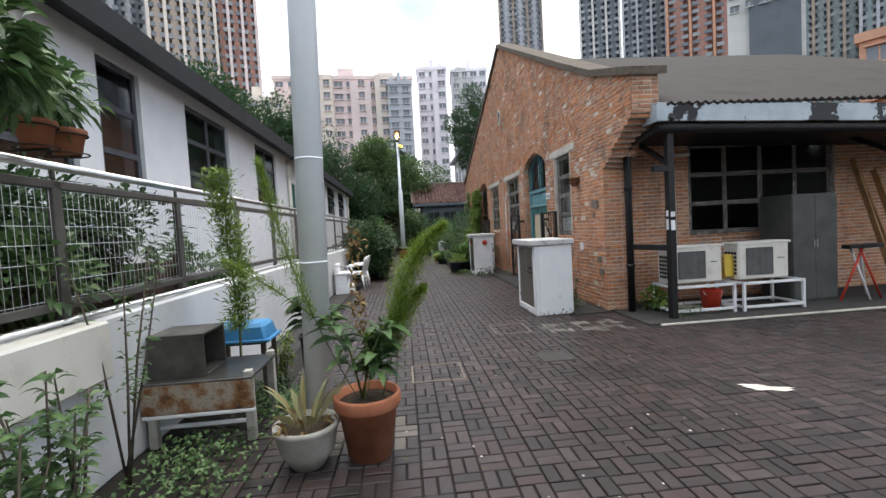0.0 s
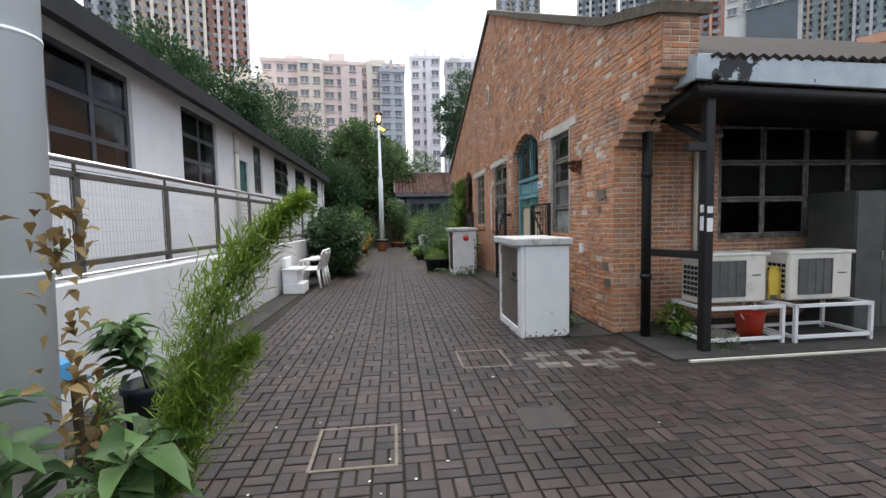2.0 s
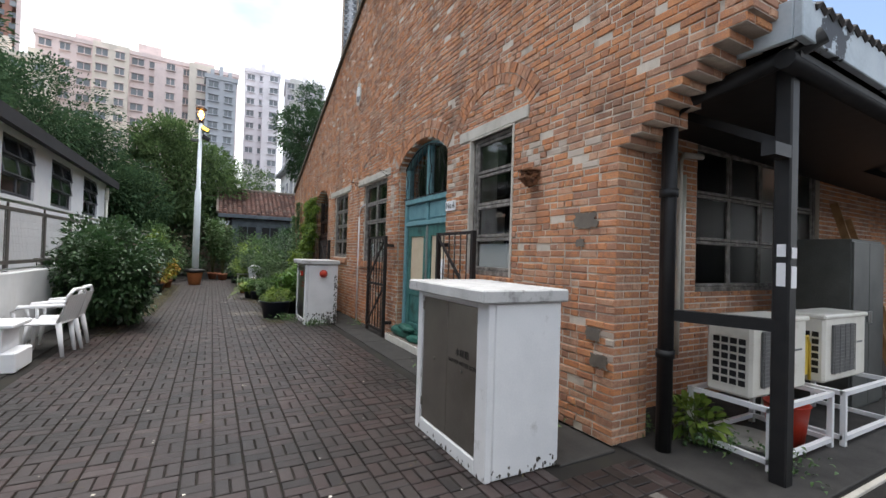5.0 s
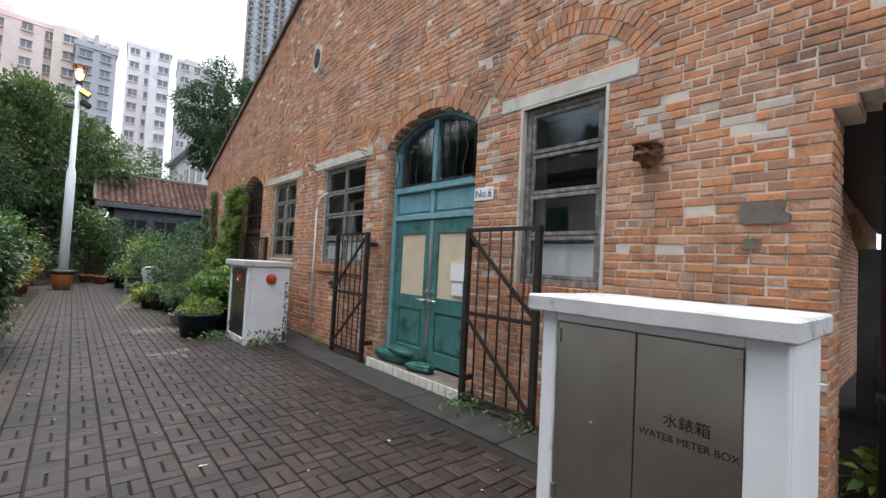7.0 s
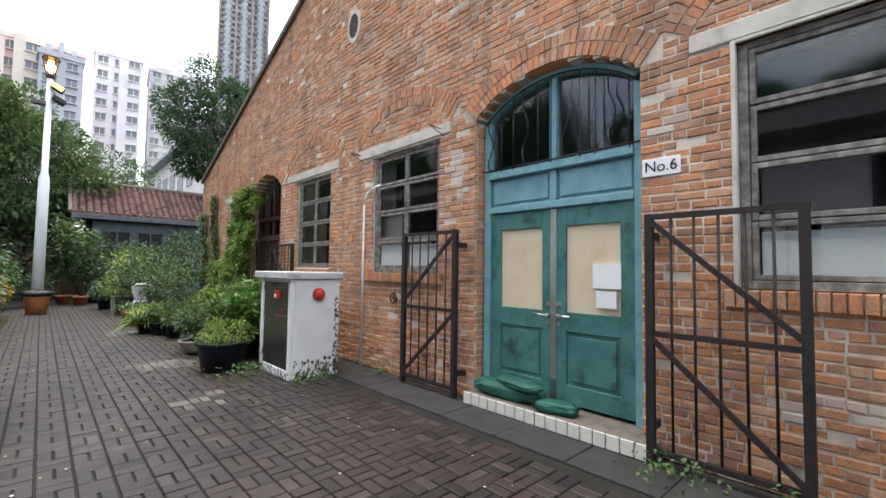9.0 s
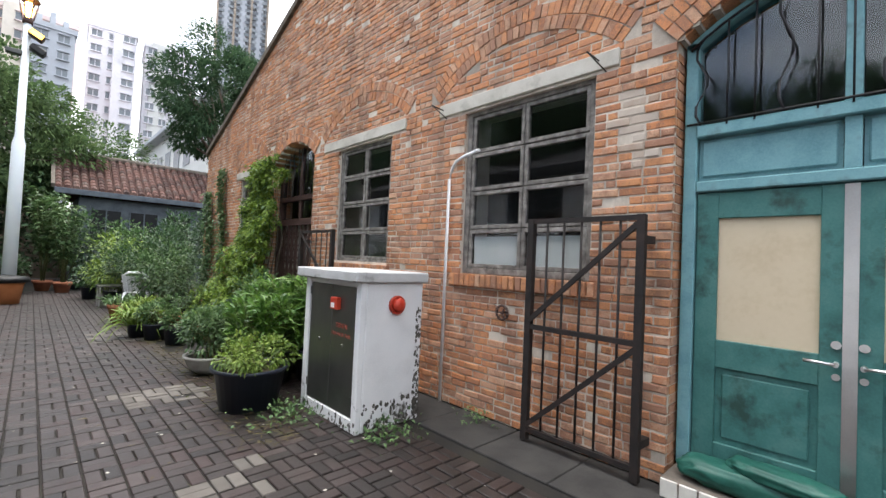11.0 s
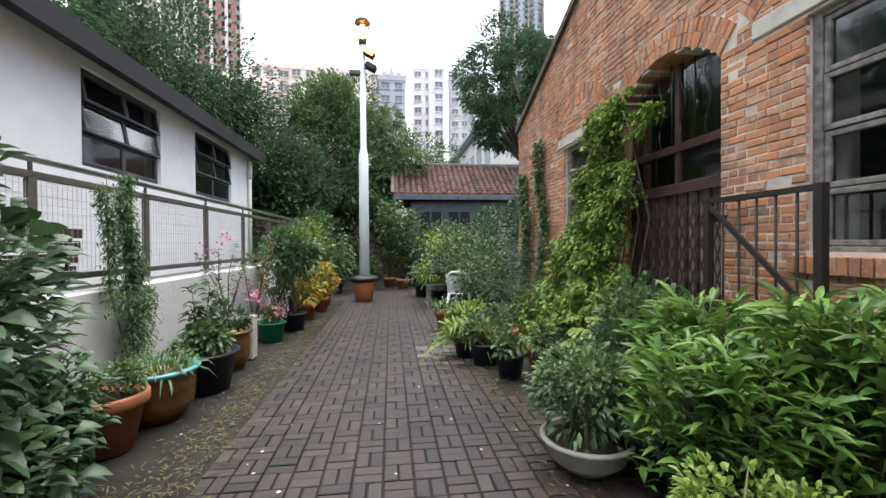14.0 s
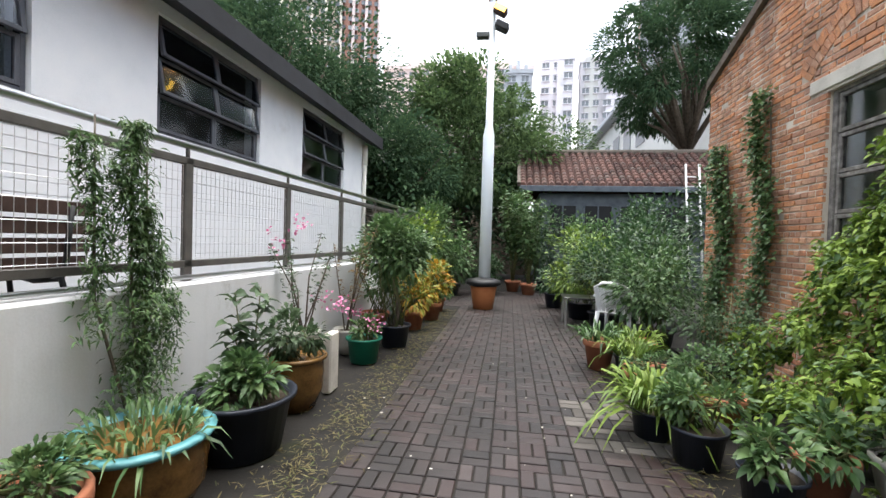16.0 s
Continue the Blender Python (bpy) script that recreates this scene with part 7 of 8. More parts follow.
monstera(2.84, 17.3, "monstera with large split bright green leaves", 0.17, 9, 0.2, L_LIGHT, 0.4, 0.04, 0.16)
monstera(2.66, 16.75, "low monstera with dull grey-green split leaves", 0.15, 6, 0.15, L_GREY, 0.3, 0.035, 0.17)
for x, y, k, r, h, lab, hh, sp, mt, n, lf, st in (
        (2.15, 17.65, "dark", 0.15, 0.24, "spotted caladium leaves in a dark pot", 0.45, 0.2, L_MID, 200, 0.08, "bush"),
        (2.55, 17.9, "terra", 0.15, 0.24, "small green plant in a clay pot", 0.5, 0.22, L_MID, 240, 0.08, "bush"),
        (2.9, 17.75, "grey", 0.2, 0.3, "bowl of driftwood and leafy sprigs", 0.55, 0.24, L_GREY, 260, 0.08, "bush"),
        (2.0, 18.15, "dark", 0.17, 0.24, "weeping green weed in a black pot", 0.55, 0.3, L_MID, 500, 0.06, "bush"),
        (1.85, 18.5, "dark", 0.16, 0.2, "bright green sword fern in a low pot", 0.5, 0.3, L_LIGHT, 260, 0.03, "grass"),
        (2.35, 18.75, "terra", 0.22, 0.28, "fine shrub in a wide terracotta pot", 0.62, 0.36, L_MID, 900, 0.045, "bush"),
        (2.1, 19.3, "terra", 0.26, 0.26, "low creeping plant in a broad terracotta bowl", 0.42, 0.32, L_MID, 700, 0.045, "bush"),
        (1.8, 20.15, "terra", 0.17, 0.32, "strap-leaved plant in a terracotta pot", 0.4, 0.25, L_MID, 90, 0.03, "grass"),
        (2.2, 20.35, "terra", 0.25, 0.3, "spiky plant in a broad terracotta pot", 0.35, 0.3, L_LIGHT, 90, 0.025, "grass"),
        (2.05, 19.85, "dark", 0.16, 0.24, "grassy plant in a black pot", 0.4, 0.25, L_LIGHT, 140, 0.025, "grass"),
        (2.75, 19.6, "dark", 0.2, 0.3, "airy shrub with fine leaves", 1.1, 0.5, L_GREY, 1300, 0.05, "bush"),
        (2.3, 22.3, "dark", 0.25, 0.3, "spreading shrub with dark leaves", 1.35, 0.62, L_DARK, 1700, 0.08, "bush"),
        (2.7, 21.2, "dark", 0.25, 0.3, "arching leafy shrub among the pots", 1.6, 0.6, L_MID, 1800, 0.09, "bush"),
        (2.1, 23.4, "dark", 0.25, 0.3, "tall shrub with yellow-green top leaves", 1.75, 0.62, L_LIGHT, 1500, 0.09, "bush"),
        (2.9, 22.6, "dark", 0.25, 0.3, "tall dark shrub near the brick corner", 1.9, 0.7, L_DARK, 1900, 0.1, "bush"),
        (1.75, 24.6, "dark", 0.2, 0.3, "small dark shrub at the path edge", 0.9, 0.45, L_DARK, 800, 0.08, "bush"),
        (2.7, 24.8, "dark", 0.25, 0.3, "broad green shrub before the shed", 2.0, 0.8, L_MID, 2000, 0.1, "bush"),
        (3.6, 24.0, "dark", 0.25, 0.3, "dark shrub beyond the brick corner", 2.6, 0.8, L_DARK, 2200, 0.1, "bush"),
        (4.3, 22.9, "dark", 0.25, 0.3, "tall dark shrub at the end of the brick wall", 3.0, 0.7, L_DARK, 2200, 0.11, "bush"),
        (1.3, 26.6, "terra", 0.22, 0.3, "young bamboo with pale canes in a pot", 2.6, 0.55, L_MID, 700, 0.18, "sprig"),
        (0.9, 27.3, "terra", 0.22, 0.3, "tall bamboo with narrow leaves in a pot", 3.0, 0.6, L_MID, 800, 0.2, "sprig"),
        (1.7, 27.9, "dark", 0.25, 0.3, "dense dark shrub before the shed wall", 2.5, 0.8, L_DARK, 2000, 0.12, "bush"),
        (2.9, 28.0, "dark", 0.25, 0.3, "tall green shrub before the shed wall", 2.3, 0.8, L_MID, 1800, 0.12, "bush"),
        (4.1, 26.6, "dark", 0.25, 0.3, "leafy tall shrub between shed and brick wall", 2.7, 0.8, L_DARK, 1900, 0.12, "bush"),
        (0.2, 26.5, "dark", 0.2, 0.3, "dark leafy shrub behind the lamp post", 1.1, 0.4, L_DARK, 700, 0.12, "bush"),
        (-0.6, 25.8, "dark", 0.2, 0.3, "leafy shrub behind the lamp post", 1.5, 0.6, L_MID, 1100, 0.12, "bush"),
        (-1.3, 26.3, "dark", 0.25, 0.3, "tall leafy shrub at the terrace end", 2.7, 0.8, L_MID, 2000, 0.13, "bush")):
    potted(x, y, k, r, h, lab, st, hh, sp, mt, n, lf)

# garden tables among the pots
gt = thing("garden_table", 2.0, 22.75, 0.0, "small dark garden table holding pots", "table")
bm = bmesh.new()
box(bm, -0.3, 0.3, -0.25, 0.25, 0.45, 0.48, 0.006)
part("tabletop", bm, M_DARK_STEEL, gt)
for x in (-0.26, 0.26):
    for y in (-0.21, 0.21):
        bm = bmesh.new()
        bar(bm, (x, y, 0), (x, y, 0.45), 0.03)
        part("leg", bm, M_RAIL, gt)

# creepers on the brick wall
t = thing("wall_creeper", XW - 0.05, 17.9, 0.0, "bright green creeper climbing the arched doorway and wall", "creeper")
P, D = [], []
sprays = []
while len(sprays) < 520:
    y, z = rng.uniform(-1.5, 1.9), rng.uniform(0.05, 2.95)
    lim = 1.72 - 0.44 * z + 0.3 * noise.noise(Vector((y * 2, z * 2, 0)))
    low = -0.33 * (1 if z < 2.2 else 0.6) - 0.2 * max(0, 1.2 - z) + 0.12 * noise.noise(Vector((1, z * 3, 5)))
    arch = z > 2.45 and -0.8 < y < 0.2 and noise.noise(Vector((y * 3, z * 3, 4))) > 0.05
    if not (low < y < lim or arch) or noise.noise(Vector((y * 2.6, z * 2.6, 9))) < -0.22:
        continue
    bulge = (0.08 + 0.72 * max(0.0, 1 - z / 2.0) ** 1.1) * (0.8 + 0.9 * noise.noise(Vector((y * 1.9, z * 1.9, 2))))
    sprays.append((-abs(rng.normal(0.7, 0.3)) * bulge, y, z))
for x, y, z in sprays:
    reach, turn, size = rng.uniform(0.1, 0.26), rng.normal(0, 0.9), rng.uniform(0.6, 1.2)
    way = np.array([-math.cos(turn), math.sin(turn), rng.uniform(-0.25, 0.55)])
    for k in range(46):
        u = rng.uniform(0, 1)
        p = np.array([x, y, z]) + way * reach * u + np.array([0, 0, -0.16 * u * u]) + rng.normal(0, 0.028 * size, 3)
        P.append([min(p[0], 0.0), p[1], max(p[2], 0.03)])
        D.append(way * 0.8 + rng.normal(0, 0.55, 3) + np.array([-0.2, 0, -0.15]))
k = rng.random(len(P)) < 0.16
P, D = np.array(P), np.array(D)
leaves("foliage", P[~k], D[~k], 0.065 * rng.uniform(0.6, 1.3, int((~k).sum())), 0.034, leaf_material("creeper_leaf", [(0.08, 0.14, 0.022), (0.15, 0.24, 0.036), (0.21, 0.31, 0.045), (0.28, 0.37, 0.07)], 0.6), t, 0.35)
leaves("foliage", P[k], D[k], 0.07 * rng.uniform(0.6, 1.3, int(k.sum())), 0.038, L_MID, t, 0.35)
for k in range(9):
    y = -0.4 + 0.18 * k
    bm = bmesh.new()
    tube(bm, [(-0.02, y, 0.0), (-0.01, y + 0.1, 0.8), (0.02, y - 0.1, 1.6), (0.03, y * 0.4, 2.5)], [0.014, 0.012, 0.008, 0.004], 5)
    part("creeper_stem", bm, M_BARK, t)
for y0, w, h, n in ((20.4, 0.22, 3.1, 1300), (21.3, 0.3, 2.7, 1500)):
    t = thing("wall_ivy", XW - 0.03, y0, 0.0, "thin ivy strands climbing the brick wall", "creeper", "ivy on the wall")
    z = rng.uniform(0.3, h, n)
    P = np.stack([-np.abs(rng.normal(0, 0.05, n)), rng.normal(0, w * 0.45, n) + 0.12 * np.sin(z * 3), z], 1)
    leaves("foliage", P, np.stack([np.full(n, -0.7), rng.normal(0, 0.6, n), rng.uniform(-0.7, 0.4, n)], 1), 0.065, 0.05, L_MID, t, 0.3)
    bm = bmesh.new()
    tube(bm, [(0.01, 0, 0), (0.01, 0.08, 1.0), (0.01, -0.08, 2.0), (0.01, 0, h)], 0.007, 5)
    part("stem", bm, M_BARK, t)


# ---- trees ----
def tree(name, x, y, z0, height, radii, label, n, leaf, mat, clumps=70, spread=0.34, lift=0.62, seed_turn=0.0):
    t = thing(name, x, y, z0, label, "tree", "trees around the lane")
    bm = bmesh.new()
    r = height * 0.022
    fork = Vector((0.02 * height * math.cos(seed_turn), 0.02 * height * math.sin(seed_turn), height * 0.4))
    tube(bm, [(0, 0, -0.1), (fork.x * 0.3, fork.y * 0.3, height * 0.2), fork], [r * 1.3, r, r * 0.8], 10)
    part("trunk", bm, M_BARK, t)
    P, D = clump_points(n, radii, clumps, spread)
    P[:, 2] += height * lift
    ends = P[rng.integers(0, n, 22)]
    bm = bmesh.new()
    for e in ends:
        e = Vector(e) * 0.93
        m = fork.lerp(e, 0.5) + Vector((rng.normal(0, 0.15), rng.normal(0, 0.15), 0.3))
        tube(bm, [fork, m, e], [r * 0.45, r * 0.25, r * 0.06], 6)
    part("branching", bm, M_BARK, t)
    leaves("crown", P, D, leaf * rng.uniform(0.6, 1.3, n), leaf * 0.42 * rng.uniform(0.7, 1.3, n), mat, t, 0.35)
    return t


tree("tree", -8.2, 13.0, 0, 7.6, (3.0, 4.0, 2.3), "tall dark green tree behind the white building", 30000, 0.17, L_TREE)
tree("tree", -10.0, 8.5, 0, 8.2, (3.2, 3.2, 2.3), "tall green tree rising behind the black roof", 24000, 0.17, L_TREE, seed_turn=1)
tree("tree", -7.0, 20.0, 0, 9.2, (3.6, 4.2, 3.0), "dense dark tree overhanging the white building", 40000, 0.17, L_TREE, seed_turn=2)
tree("tree", -6.0, 27.5, 0, 9.6, (3.4, 3.4, 3.2), "dense dark tree at the end of the white building", 38000, 0.17, L_TREE, seed_turn=3)
tree("tree", -0.9, 31.2, 0, 8.6, (3.4, 2.4, 3.1), "leafy light green tree behind the lamp post", 30000, 0.2, L_TREE_LIGHT, 90, 0.32, 0.6, 4)
tree("tree", -2.6, 27.4, 0, 5.6, (2.0, 1.6, 2.0), "small leafy tree at the end of the lane", 9000, 0.16, L_TREE, 50, 0.36, 0.58, 1)
tree("tree", 2.2, 34.5, 0, 7.6, (2.6, 2.6, 2.4), "green tree behind the tiled shed", 10000, 0.19, L_TREE_LIGHT, seed_turn=5)
tree("tree", 7.0, 32.6, 0, 12.2, (3.3, 3.0, 3.5), "large dark tree rising beside the brick gable", 28000, 0.17, L_TREE, 46, 0.25, 0.72, 6)
tree("tree", -12.0, 26.0, 0, 11.0, (4.0, 4.0, 3.4), "tall dark tree far behind the white building", 13000, 0.24, L_TREE, seed_turn=2.4)
P, D = [], []
for k in range(34000):
    u = rng.uniform(0, 1)
    if u < 0.5:
        x, y = rng.uniform(-14, 1.2), 31.5 + rng.normal(0, 0.8)
    elif u < 0.8:
        x, y = -9.8 + rng.normal(0, 0.6), rng.uniform(-4, 32)
    else:
        x, y = rng.uniform(-4.5, -1.8), rng.uniform(26.0, 30.5)
    hmax = 3.6 + 1.2 * noise.noise(Vector((x * 0.5, y * 0.5, 0)))
    P.append([x, y, hmax * math.sqrt(rng.uniform(0, 1))])
    D.append([rng.normal(0, 0.7), rng.normal(-0.3, 0.7), rng.uniform(-0.4, 0.6)])
bm = bmesh.new()
foot, crest = [], []
for k in range(41):
    x = -40.0 + 1.15 * k
    hump = 0.5 * noise.noise(Vector((x * 0.3, 0, 2)))
    foot.append(bm.verts.new((x, 33.6 + hump, -0.02)))
    crest.append((bm.verts.new((x, 36.0, 2.9 + hump)), bm.verts.new((x, 44.0, 3.4 + hump)), bm.verts.new((x, 48.0, -0.02))))
for k in range(40):
    bm.faces.new((foot[k], foot[k + 1], crest[k + 1][0], crest[k][0]))
    for j in range(2):
        bm.faces.new((crest[k][j], crest[k + 1][j], crest[k + 1][j + 1], crest[k][j + 1]))
structure("bank", bm, M_SOIL, "dark earth bank under the trees behind the lane", "ground")
tagged(leaves("hedge", P, D, 0.26, 0.1, L_TREE, None, 0.3), "dense dark undergrowth below the trees", "undergrowth", kind="stuff")


# ---- buildings beyond ----
M_WIN = material("far_window", [(0.09, 0.1, 0.12), (0.17, 0.19, 0.21), (0.32, 0.34, 0.36)], 0.25, 0.3, 3, 0, vary="island")


def wall_paint(name, c):
    d = tuple(v * 0.84 for v in c)
    return material(name, [d, c, tuple(min(0.85, v * 1.06) for v in c)], 0.85, 0.12, 2.0, 0.0, stain=tuple(v * 0.62 for v in c), stain_scale=0.12, stain_at=(0.55, 0.75))


def block(x, y, w, d, h, turn, paint, floors, cols, label, bays=(), sills=True, first=0, name="apartment_building", roof_bits=True):
    """A far building seen from its -y side: walls with projecting bays, window rows, sills, and its roofline. Each window of the visible floors is a part."""
    b = thing(name, x, y, 0.0, label, "building", turn=turn)
    bm = bmesh.new()
    box(bm, -w / 2, w / 2, 0, d, 0, h)
    part("wall", bm, paint, b)
    bm = bmesh.new()
    box(bm, -w / 2 - 0.3, w / 2 + 0.3, -0.3, d, h, h + 0.9)
    if roof_bits:
        for k in range(3):
            rx = -w / 2 + w * (0.15 + 0.3 * k)
            box(bm, rx, rx + w * 0.12, d * 0.3, d * 0.6, h + 0.9, h + 3.2 + k % 2)
    part("parapet", bm, paint, b)
    for bx, bw, pt in bays:
        bm = bmesh.new()
        box(bm, bx - bw / 2, bx + bw / 2, -1.4, -0.01, 0, h - 1.0 + 1.8 * (pt is not paint))
        part("bay", bm, pt, b)
    fh = h / floors
    cw = w / cols
    shared = {}
    for c in range(cols):
        cx = -w / 2 + cw * (c + 0.5)
        inbay = any(abs(cx - bx) < bw / 2 for bx, bw, pt in bays)
        y0 = -1.41 if inbay else -0.01
        for f in range(first, floors):
            z = fh * f + fh * 0.38
            kind = (round(cw, 3), c % 3)
            if kind not in shared:
                ww = cw * (0.62, 0.5, 0.7)[c % 3]
                v, fa = [], []
                for a, e, lo, hi, dep in ((-ww / 2, ww / 2, 0, fh * 0.42, 0.05), (-ww / 2 - 0.15, ww / 2 + 0.15, -0.25, -0.08, 0.5), (-0.06, 0.06, 0, fh * 0.42, 0.1), (-ww / 2 - 0.1, ww / 2 + 0.1, fh * 0.44, fh * 0.49, 0.4)):
                    o = len(v)
                    v += [(px, py, pz) for px in (a, e) for py in (-dep, 0) for pz in (lo, hi)]
                    fa += [tuple(o + i for i in q) for q in ((0, 1, 3, 2), (4, 6, 7, 5), (0, 4, 5, 1), (2, 3, 7, 6), (0, 2, 6, 4), (1, 5, 7, 3))]
                me = raw_mesh("window", v, fa, M_WIN)
                me.materials.append(paint)
                for i, p in enumerate(me.polygons):
                    p.material_index = 0 if i < 6 else 1
                shared[kind] = me
            o = piece("window", shared[kind], b)
            o.location = (cx, y0, z)
    return b


def tower(x, y, w, d, h, turn, paint, stripe, cols, label, floor_h=3.2):
    """A far high-rise: its hundreds of windows are one joined part, in recessed and projecting bays."""
    t = thing("tower_block", x, y, 0.0, label, "tower", "far tower blocks", turn)
    bm = bmesh.new()
    box(bm, -w / 2, w / 2, 0, d, 0, h)
    for k in range(cols // 2):
        cx = -w / 2 + w * (k + 0.5) / (cols // 2)
        box(bm, cx - w / cols * 0.42, cx + w / cols * 0.42, -1.6, 0, 0, h - 3)
    part("wall", bm, paint, t)
    bm = bmesh.new()
    for k in range(cols // 2 + 1):
        cx = -w / 2 + w * k / (cols // 2)
        box(bm, cx - 0.5, cx + 0.5, -2.0, -0.02, 0, h + 1)
    part("fin", bm, stripe, t)
    V, F = [], []
    for f in range(int(h / floor_h)):
        for k in range(cols):
            cx = -w / 2 + w * (k + 0.5) / cols
            bay = any(abs(cx - (-w / 2 + w * (q + 0.5) / (cols // 2))) < w / cols * 0.6 for q in range(cols // 2))
            ww = w / cols * 0.3
            y0 = -1.62 if bay else -0.05
            z = f * floor_h + 1.0
            o = len(V)
            V += [(px, py, pz) for px in (cx - ww, cx + ww) for py in (y0 - 0.12, y0 + 0.1) for pz in (z, z + 1.5)]
            F += [tuple(o + i for i in q) for q in ((0, 1, 3, 2), (4, 6, 7, 5), (0, 4, 5, 1), (2, 3, 7, 6), (0, 2, 6, 4), (1, 5, 7, 3))]
    o = new("window_grid", raw_mesh("window_grid", V, F, M_WIN))
    o.parent = t
    o["kind"] = "stuff"
    return t


PINK, CREAM = wall_paint("pinkish_paint", (0.74, 0.62, 0.6)), wall_paint("cream_paint", (0.72, 0.65, 0.57))
LILAC, PALE_G = wall_paint("lilac_white_paint", (0.78, 0.76, 0.8)), wall_paint("grey_tower_paint", (0.44, 0.46, 0.5))
TAN, RUSTY = wall_paint("tan_tower_paint", (0.4, 0.33, 0.27)), wall_paint("red_brown_tower_paint", (0.33, 0.18, 0.14))
GREENISH, CHALK = wall_paint("grey_green_tower_paint", (0.22, 0.28, 0.28)), wall_paint("chalk_paint", (0.6, 0.6, 0.58))
SLATE, SALMON = wall_paint("slate_tower_paint", (0.13, 0.15, 0.17)), wall_paint("salmon_paint", (0.55, 0.3, 0.2))


def at(angle, dist):
    a = radians(angle)
    return 0.3 + dist * math.sin(a), 0.6 + dist * math.cos(a)


x, y = at(-6.5, 118)
block(x, y, 36, 12, 42.5, 4, PINK, 13, 12, "pinkish old apartment block with projecting window bays", ((4.2, 5.4, PINK), (10.5, 5.0, CREAM), (-6, 6, CREAM)), first=4)
x, y = at(0.6, 112)
block(x, y, 6, 10, 39.0, 2, PALE_G, 13, 2, "narrow grey apartment block with laundry balconies", first=4)
x, y = at(-17.5, 112)
block(x, y, 14, 10, 34.5, 8, CREAM, 11, 5, "cream old apartment block behind the trees", first=4)
x, y = at(4.9, 130)
block(x, y, 8.5, 12, 49.0, -4, LILAC, 15, 3, "lilac-white apartment block with small windows", ((1.8, 3.4, LILAC),), first=4)
x, y = at(9.8, 132)
block(x, y, 10.5, 12, 48.5, -6, LILAC, 15, 4, "lilac-white apartment block with stacked bays", ((-2.6, 3.2, CHALK), (2.6, 3.2, LILAC)), first=4)
for ang, dist, w, h, paint, stripe, cols, lab in (
        (-29.3, 190, 15, 150, PALE_G, SLATE, 6, "blue-grey glass tower block with dark fins"),
        (-24.3, 175, 20, 160, TAN, CREAM, 8, "tan tower block with cream window bays"),
        (-18.8, 178, 14, 165, RUSTY, PINK, 6, "brown and pink tower block"),
        (16.8, 260, 24, 178, PALE_G, TAN, 6, "grey tower block rising above the gable"),
        (26.3, 230, 18, 180, SLATE, CHALK, 6, "dark glass tower with white balconies"),
        (31.2, 230, 18, 180, SLATE, PALE_G, 6, "dark grey tower with balconies"),
        (37.0, 220, 26, 170, RUSTY, SALMON, 6, "red-brown tower block with salmon fins"),
        (42.0, 300, 22, 210, GREENISH, PALE_G, 6, "greenish tower block standing far away"),
        (47.5, 260, 20, 200, GREENISH, TAN, 8, "grey-green tower block with many windows"),
        (52.0, 255, 20, 205, GREENISH, PALE_G, 8, "tall grey-green tower block"),
        (57.0, 260, 22, 190, GREENISH, PALE_G, 8, "tall green-grey tower block beyond the yard"),
        (62.0, 250, 22, 190, GREENISH, TAN, 8, "tall green-grey tower block at the skyline")):
    x, y = at(ang, dist)
    tower(x, y, w, 16, h, -ang, paint, stripe, cols, lab)
x, y = at(42.6, 150)
block(x, y, 17, 12, 72, -42, CHALK, 18, 5, "chalk-white office block with dark glass front", ((2.0, 11, SLATE),), first=14)
x, y = at(62, 60)
block(x, y, 26, 10, 17.5, -58, SALMON, 5, 9, "salmon low block with a planted roof terrace", first=2)
# white hall behind the shed
b = thing("white_hall", 8.3, 37.0, 0.0, "long white hall with a grey eave behind the tiled shed", "building")
bm = bmesh.new()
box(bm, 0, 10, 0, 26, 0, 10.6)
part("wall", bm, CHALK, b)
bm = bmesh.new()
box(bm, -0.7, 10.5, -0.7, 26.5, 10.6, 10.95, 0.05)
part("roof", bm, PALE_G, b)
for k in range(8):
    bm = bmesh.new()
    box(bm, -0.06, -0.01, 1.5 + k * 3, 3.2 + k * 3, 7.4, 9.2)
    part("window", bm, M_WIN, b)

# ---- single bricks and pavers ----
for v, f in near:
    piece("brick", raw_mesh("brick", v, f, M_BRICK_ONE), gable)

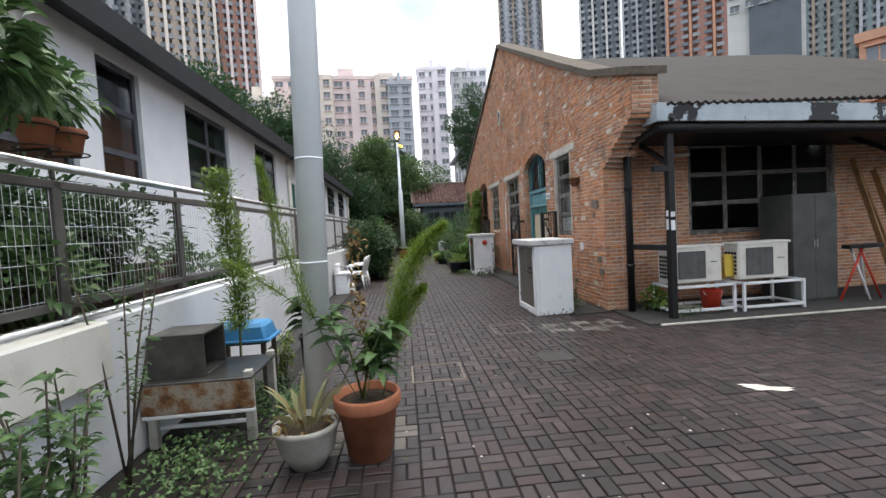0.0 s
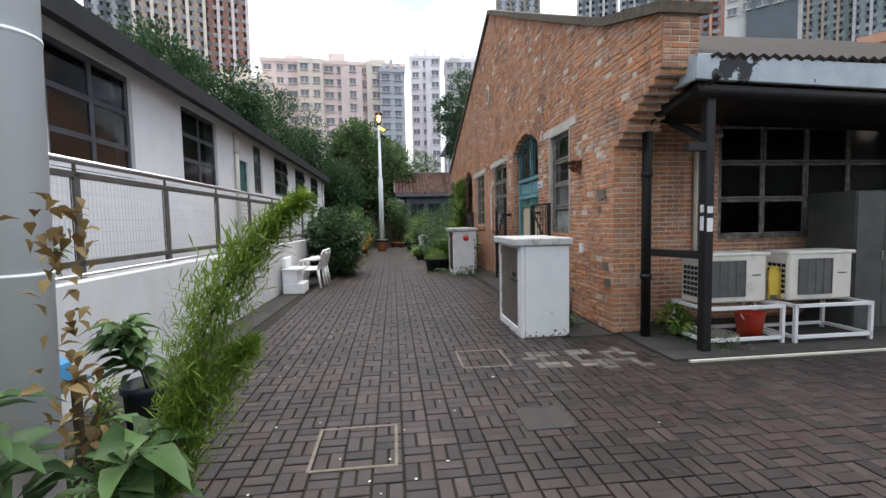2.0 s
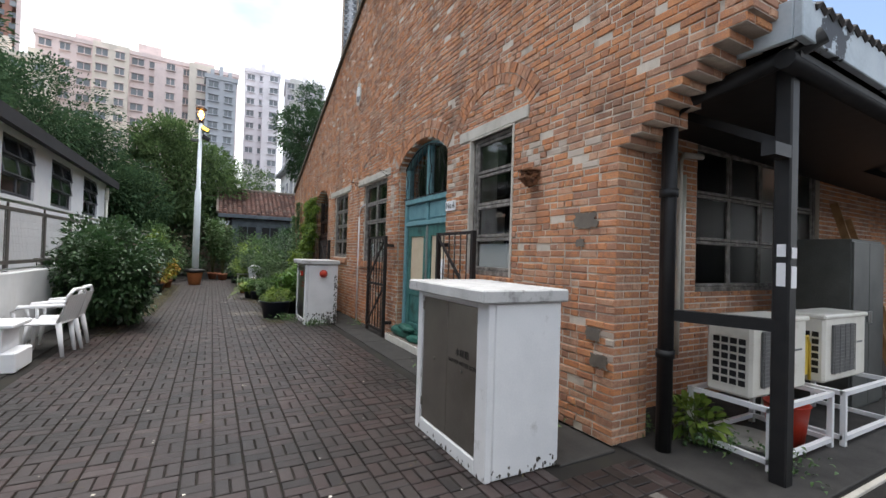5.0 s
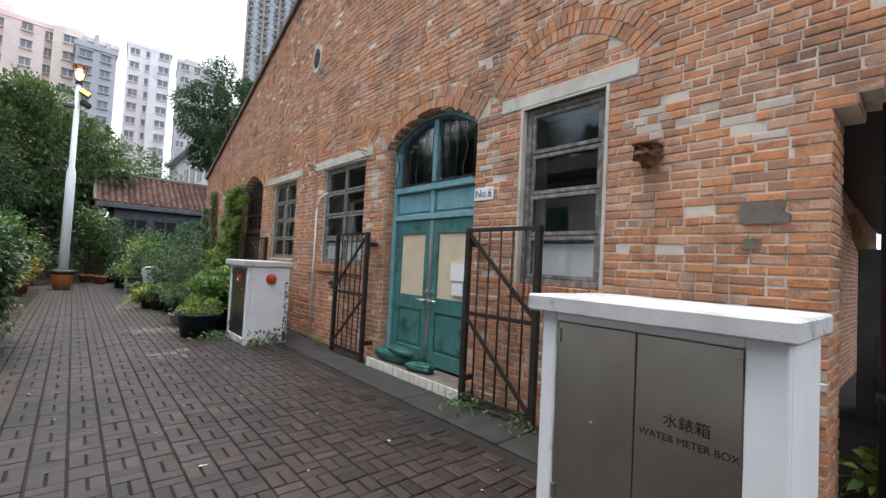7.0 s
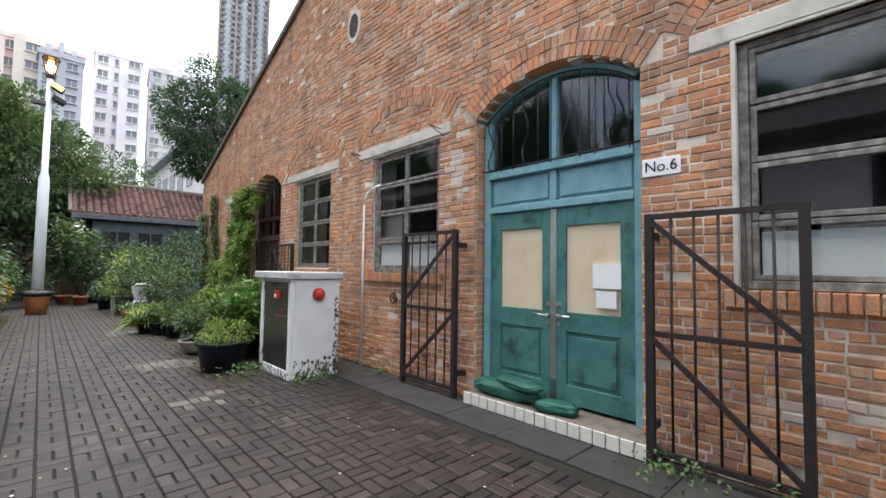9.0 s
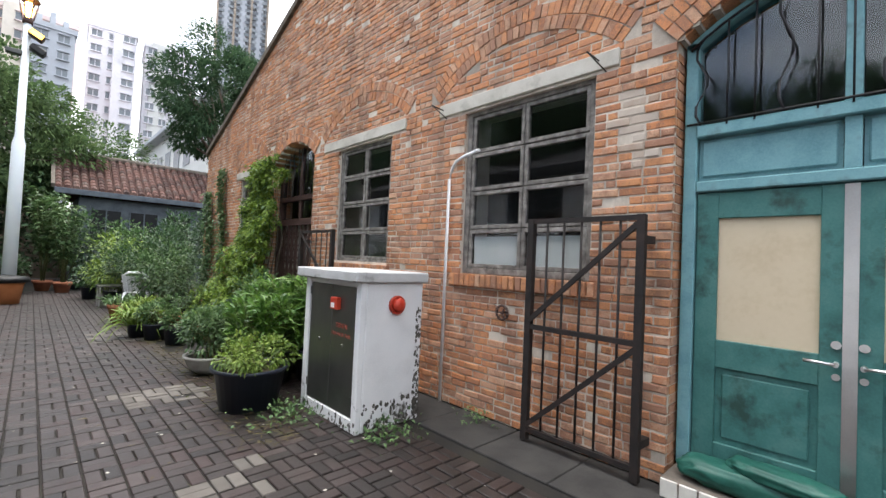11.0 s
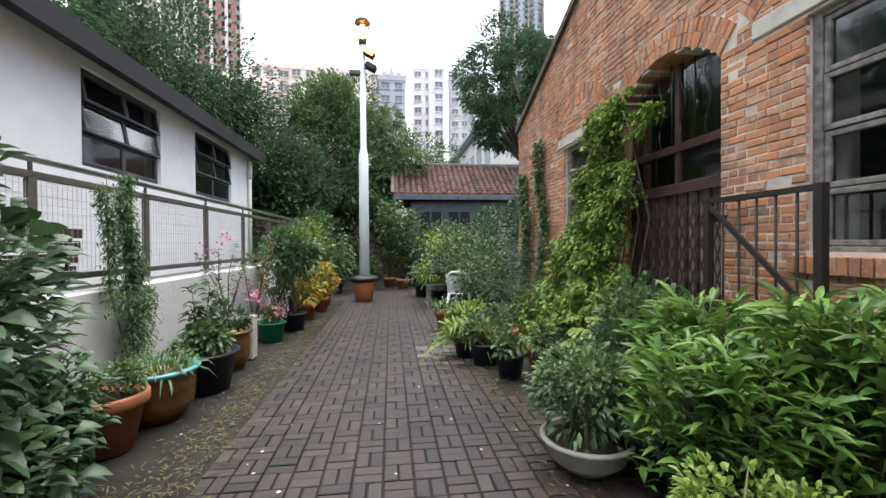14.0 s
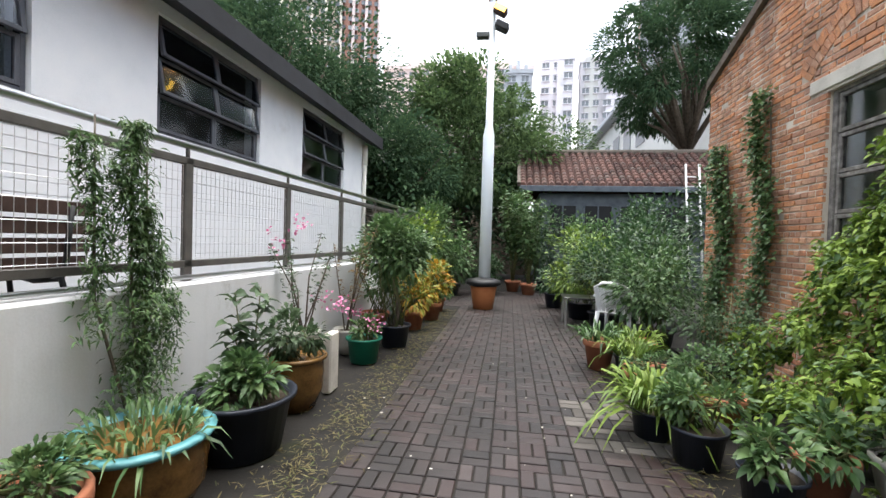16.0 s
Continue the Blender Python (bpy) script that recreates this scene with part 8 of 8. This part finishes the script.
PALE = ((1.3, 1.95, 18.2, 19.1), (1.3, 1.8, 13.0, 13.5), (1.2, 1.9, 15.0, 15.5), (2.2, 3.3, 6.0, 6.6), (-0.5, 0.3, 3.4, 4.0))
HOLES = ((0.33, 0.86, 4.62, 5.16), (1.72, 2.1, 4.9, 5.28))
MOD = 0.178
pav, pale, single = [], [], []
yy = -3.0
gi = 0
while yy < 27.0:
    xx = XT + 0.02 if yy < 4.3 else XT + 0.42
    xx = math.floor(xx / MOD) * MOD
    while xx < 13.0:
        ok = True
        if xx < XT + (0.0 if yy < 4.3 else 0.40):
            ok = False
        if xx > 2.82 and yy > 6.9:
            ok = False
        if xx > 3.45 and yy > 5.83:
            ok = False
        if xx > 6.0 and yy < 0.5 or (yy > 15.5 and xx < -0.35 and yy < 24) or (xx > 1.9 and yy > 17):
            ok = False
        if ok:
            flip = (round(xx / MOD) + round(yy / MOD)) % 2
            for k in range(2):
                if flip:
                    x0, x1, y0, y1 = xx, xx + MOD, yy + k * MOD / 2, yy + (k + 1) * MOD / 2
                else:
                    x0, x1, y0, y1 = xx + k * MOD / 2, xx + (k + 1) * MOD / 2, yy, yy + MOD
                cx, cy = (x0 + x1) / 2, (y0 + y1) / 2
                up = rnd.uniform(-0.003, 0.003)
                g = 0.0055
                blk = chip_box(x0 + g, x1 - g, y0 + g, y1 - g, -0.02, up, "+z", 0.0045)
                if any(a < cx < b and c < cy < d for a, b, c, d in PALE) and rnd.random() < 0.7:
                    pale.append(blk)
                elif 0.0 < cx < 2.3 and 5.3 < cy < 8.8 and len(single) < 300:
                    single.append(blk)
                else:
                    pav.append(blk)
        xx += MOD
    yy += MOD
bm = bmesh.new()
box(bm, -0.9, 2.95, -2.9, 26.9, -0.03, -0.0125)
paving = structure("pavement", bm, M_GROUND, "dark basket-weave brick paving with mossy joints", "pavement")
for blks, mt in ((pav, M_PAVER), (pale, M_PALE_PAVER)):
    V, F = join_blocks(blks)
    o = new("paving_bricks", raw_mesh("paving_bricks", V, F, mt))
    o.parent = paving
    o["kind"] = "stuff"
for v, f in single:
    piece("paver", raw_mesh("paver", v, f, M_PAVER_ONE), paving)

# ---- the plan above is drawn in units of 1.15 m: bring all to metres ----
UNIT = 1.15
done = set()
for ob in list(scene.objects):
    if ob.type in {"MESH", "EMPTY"}:
        ob.location = ob.location * UNIT
        if ob.type == "MESH" and ob.data.name not in done:
            done.add(ob.data.name)
            ob.data.transform(Matrix.Scale(UNIT, 4))
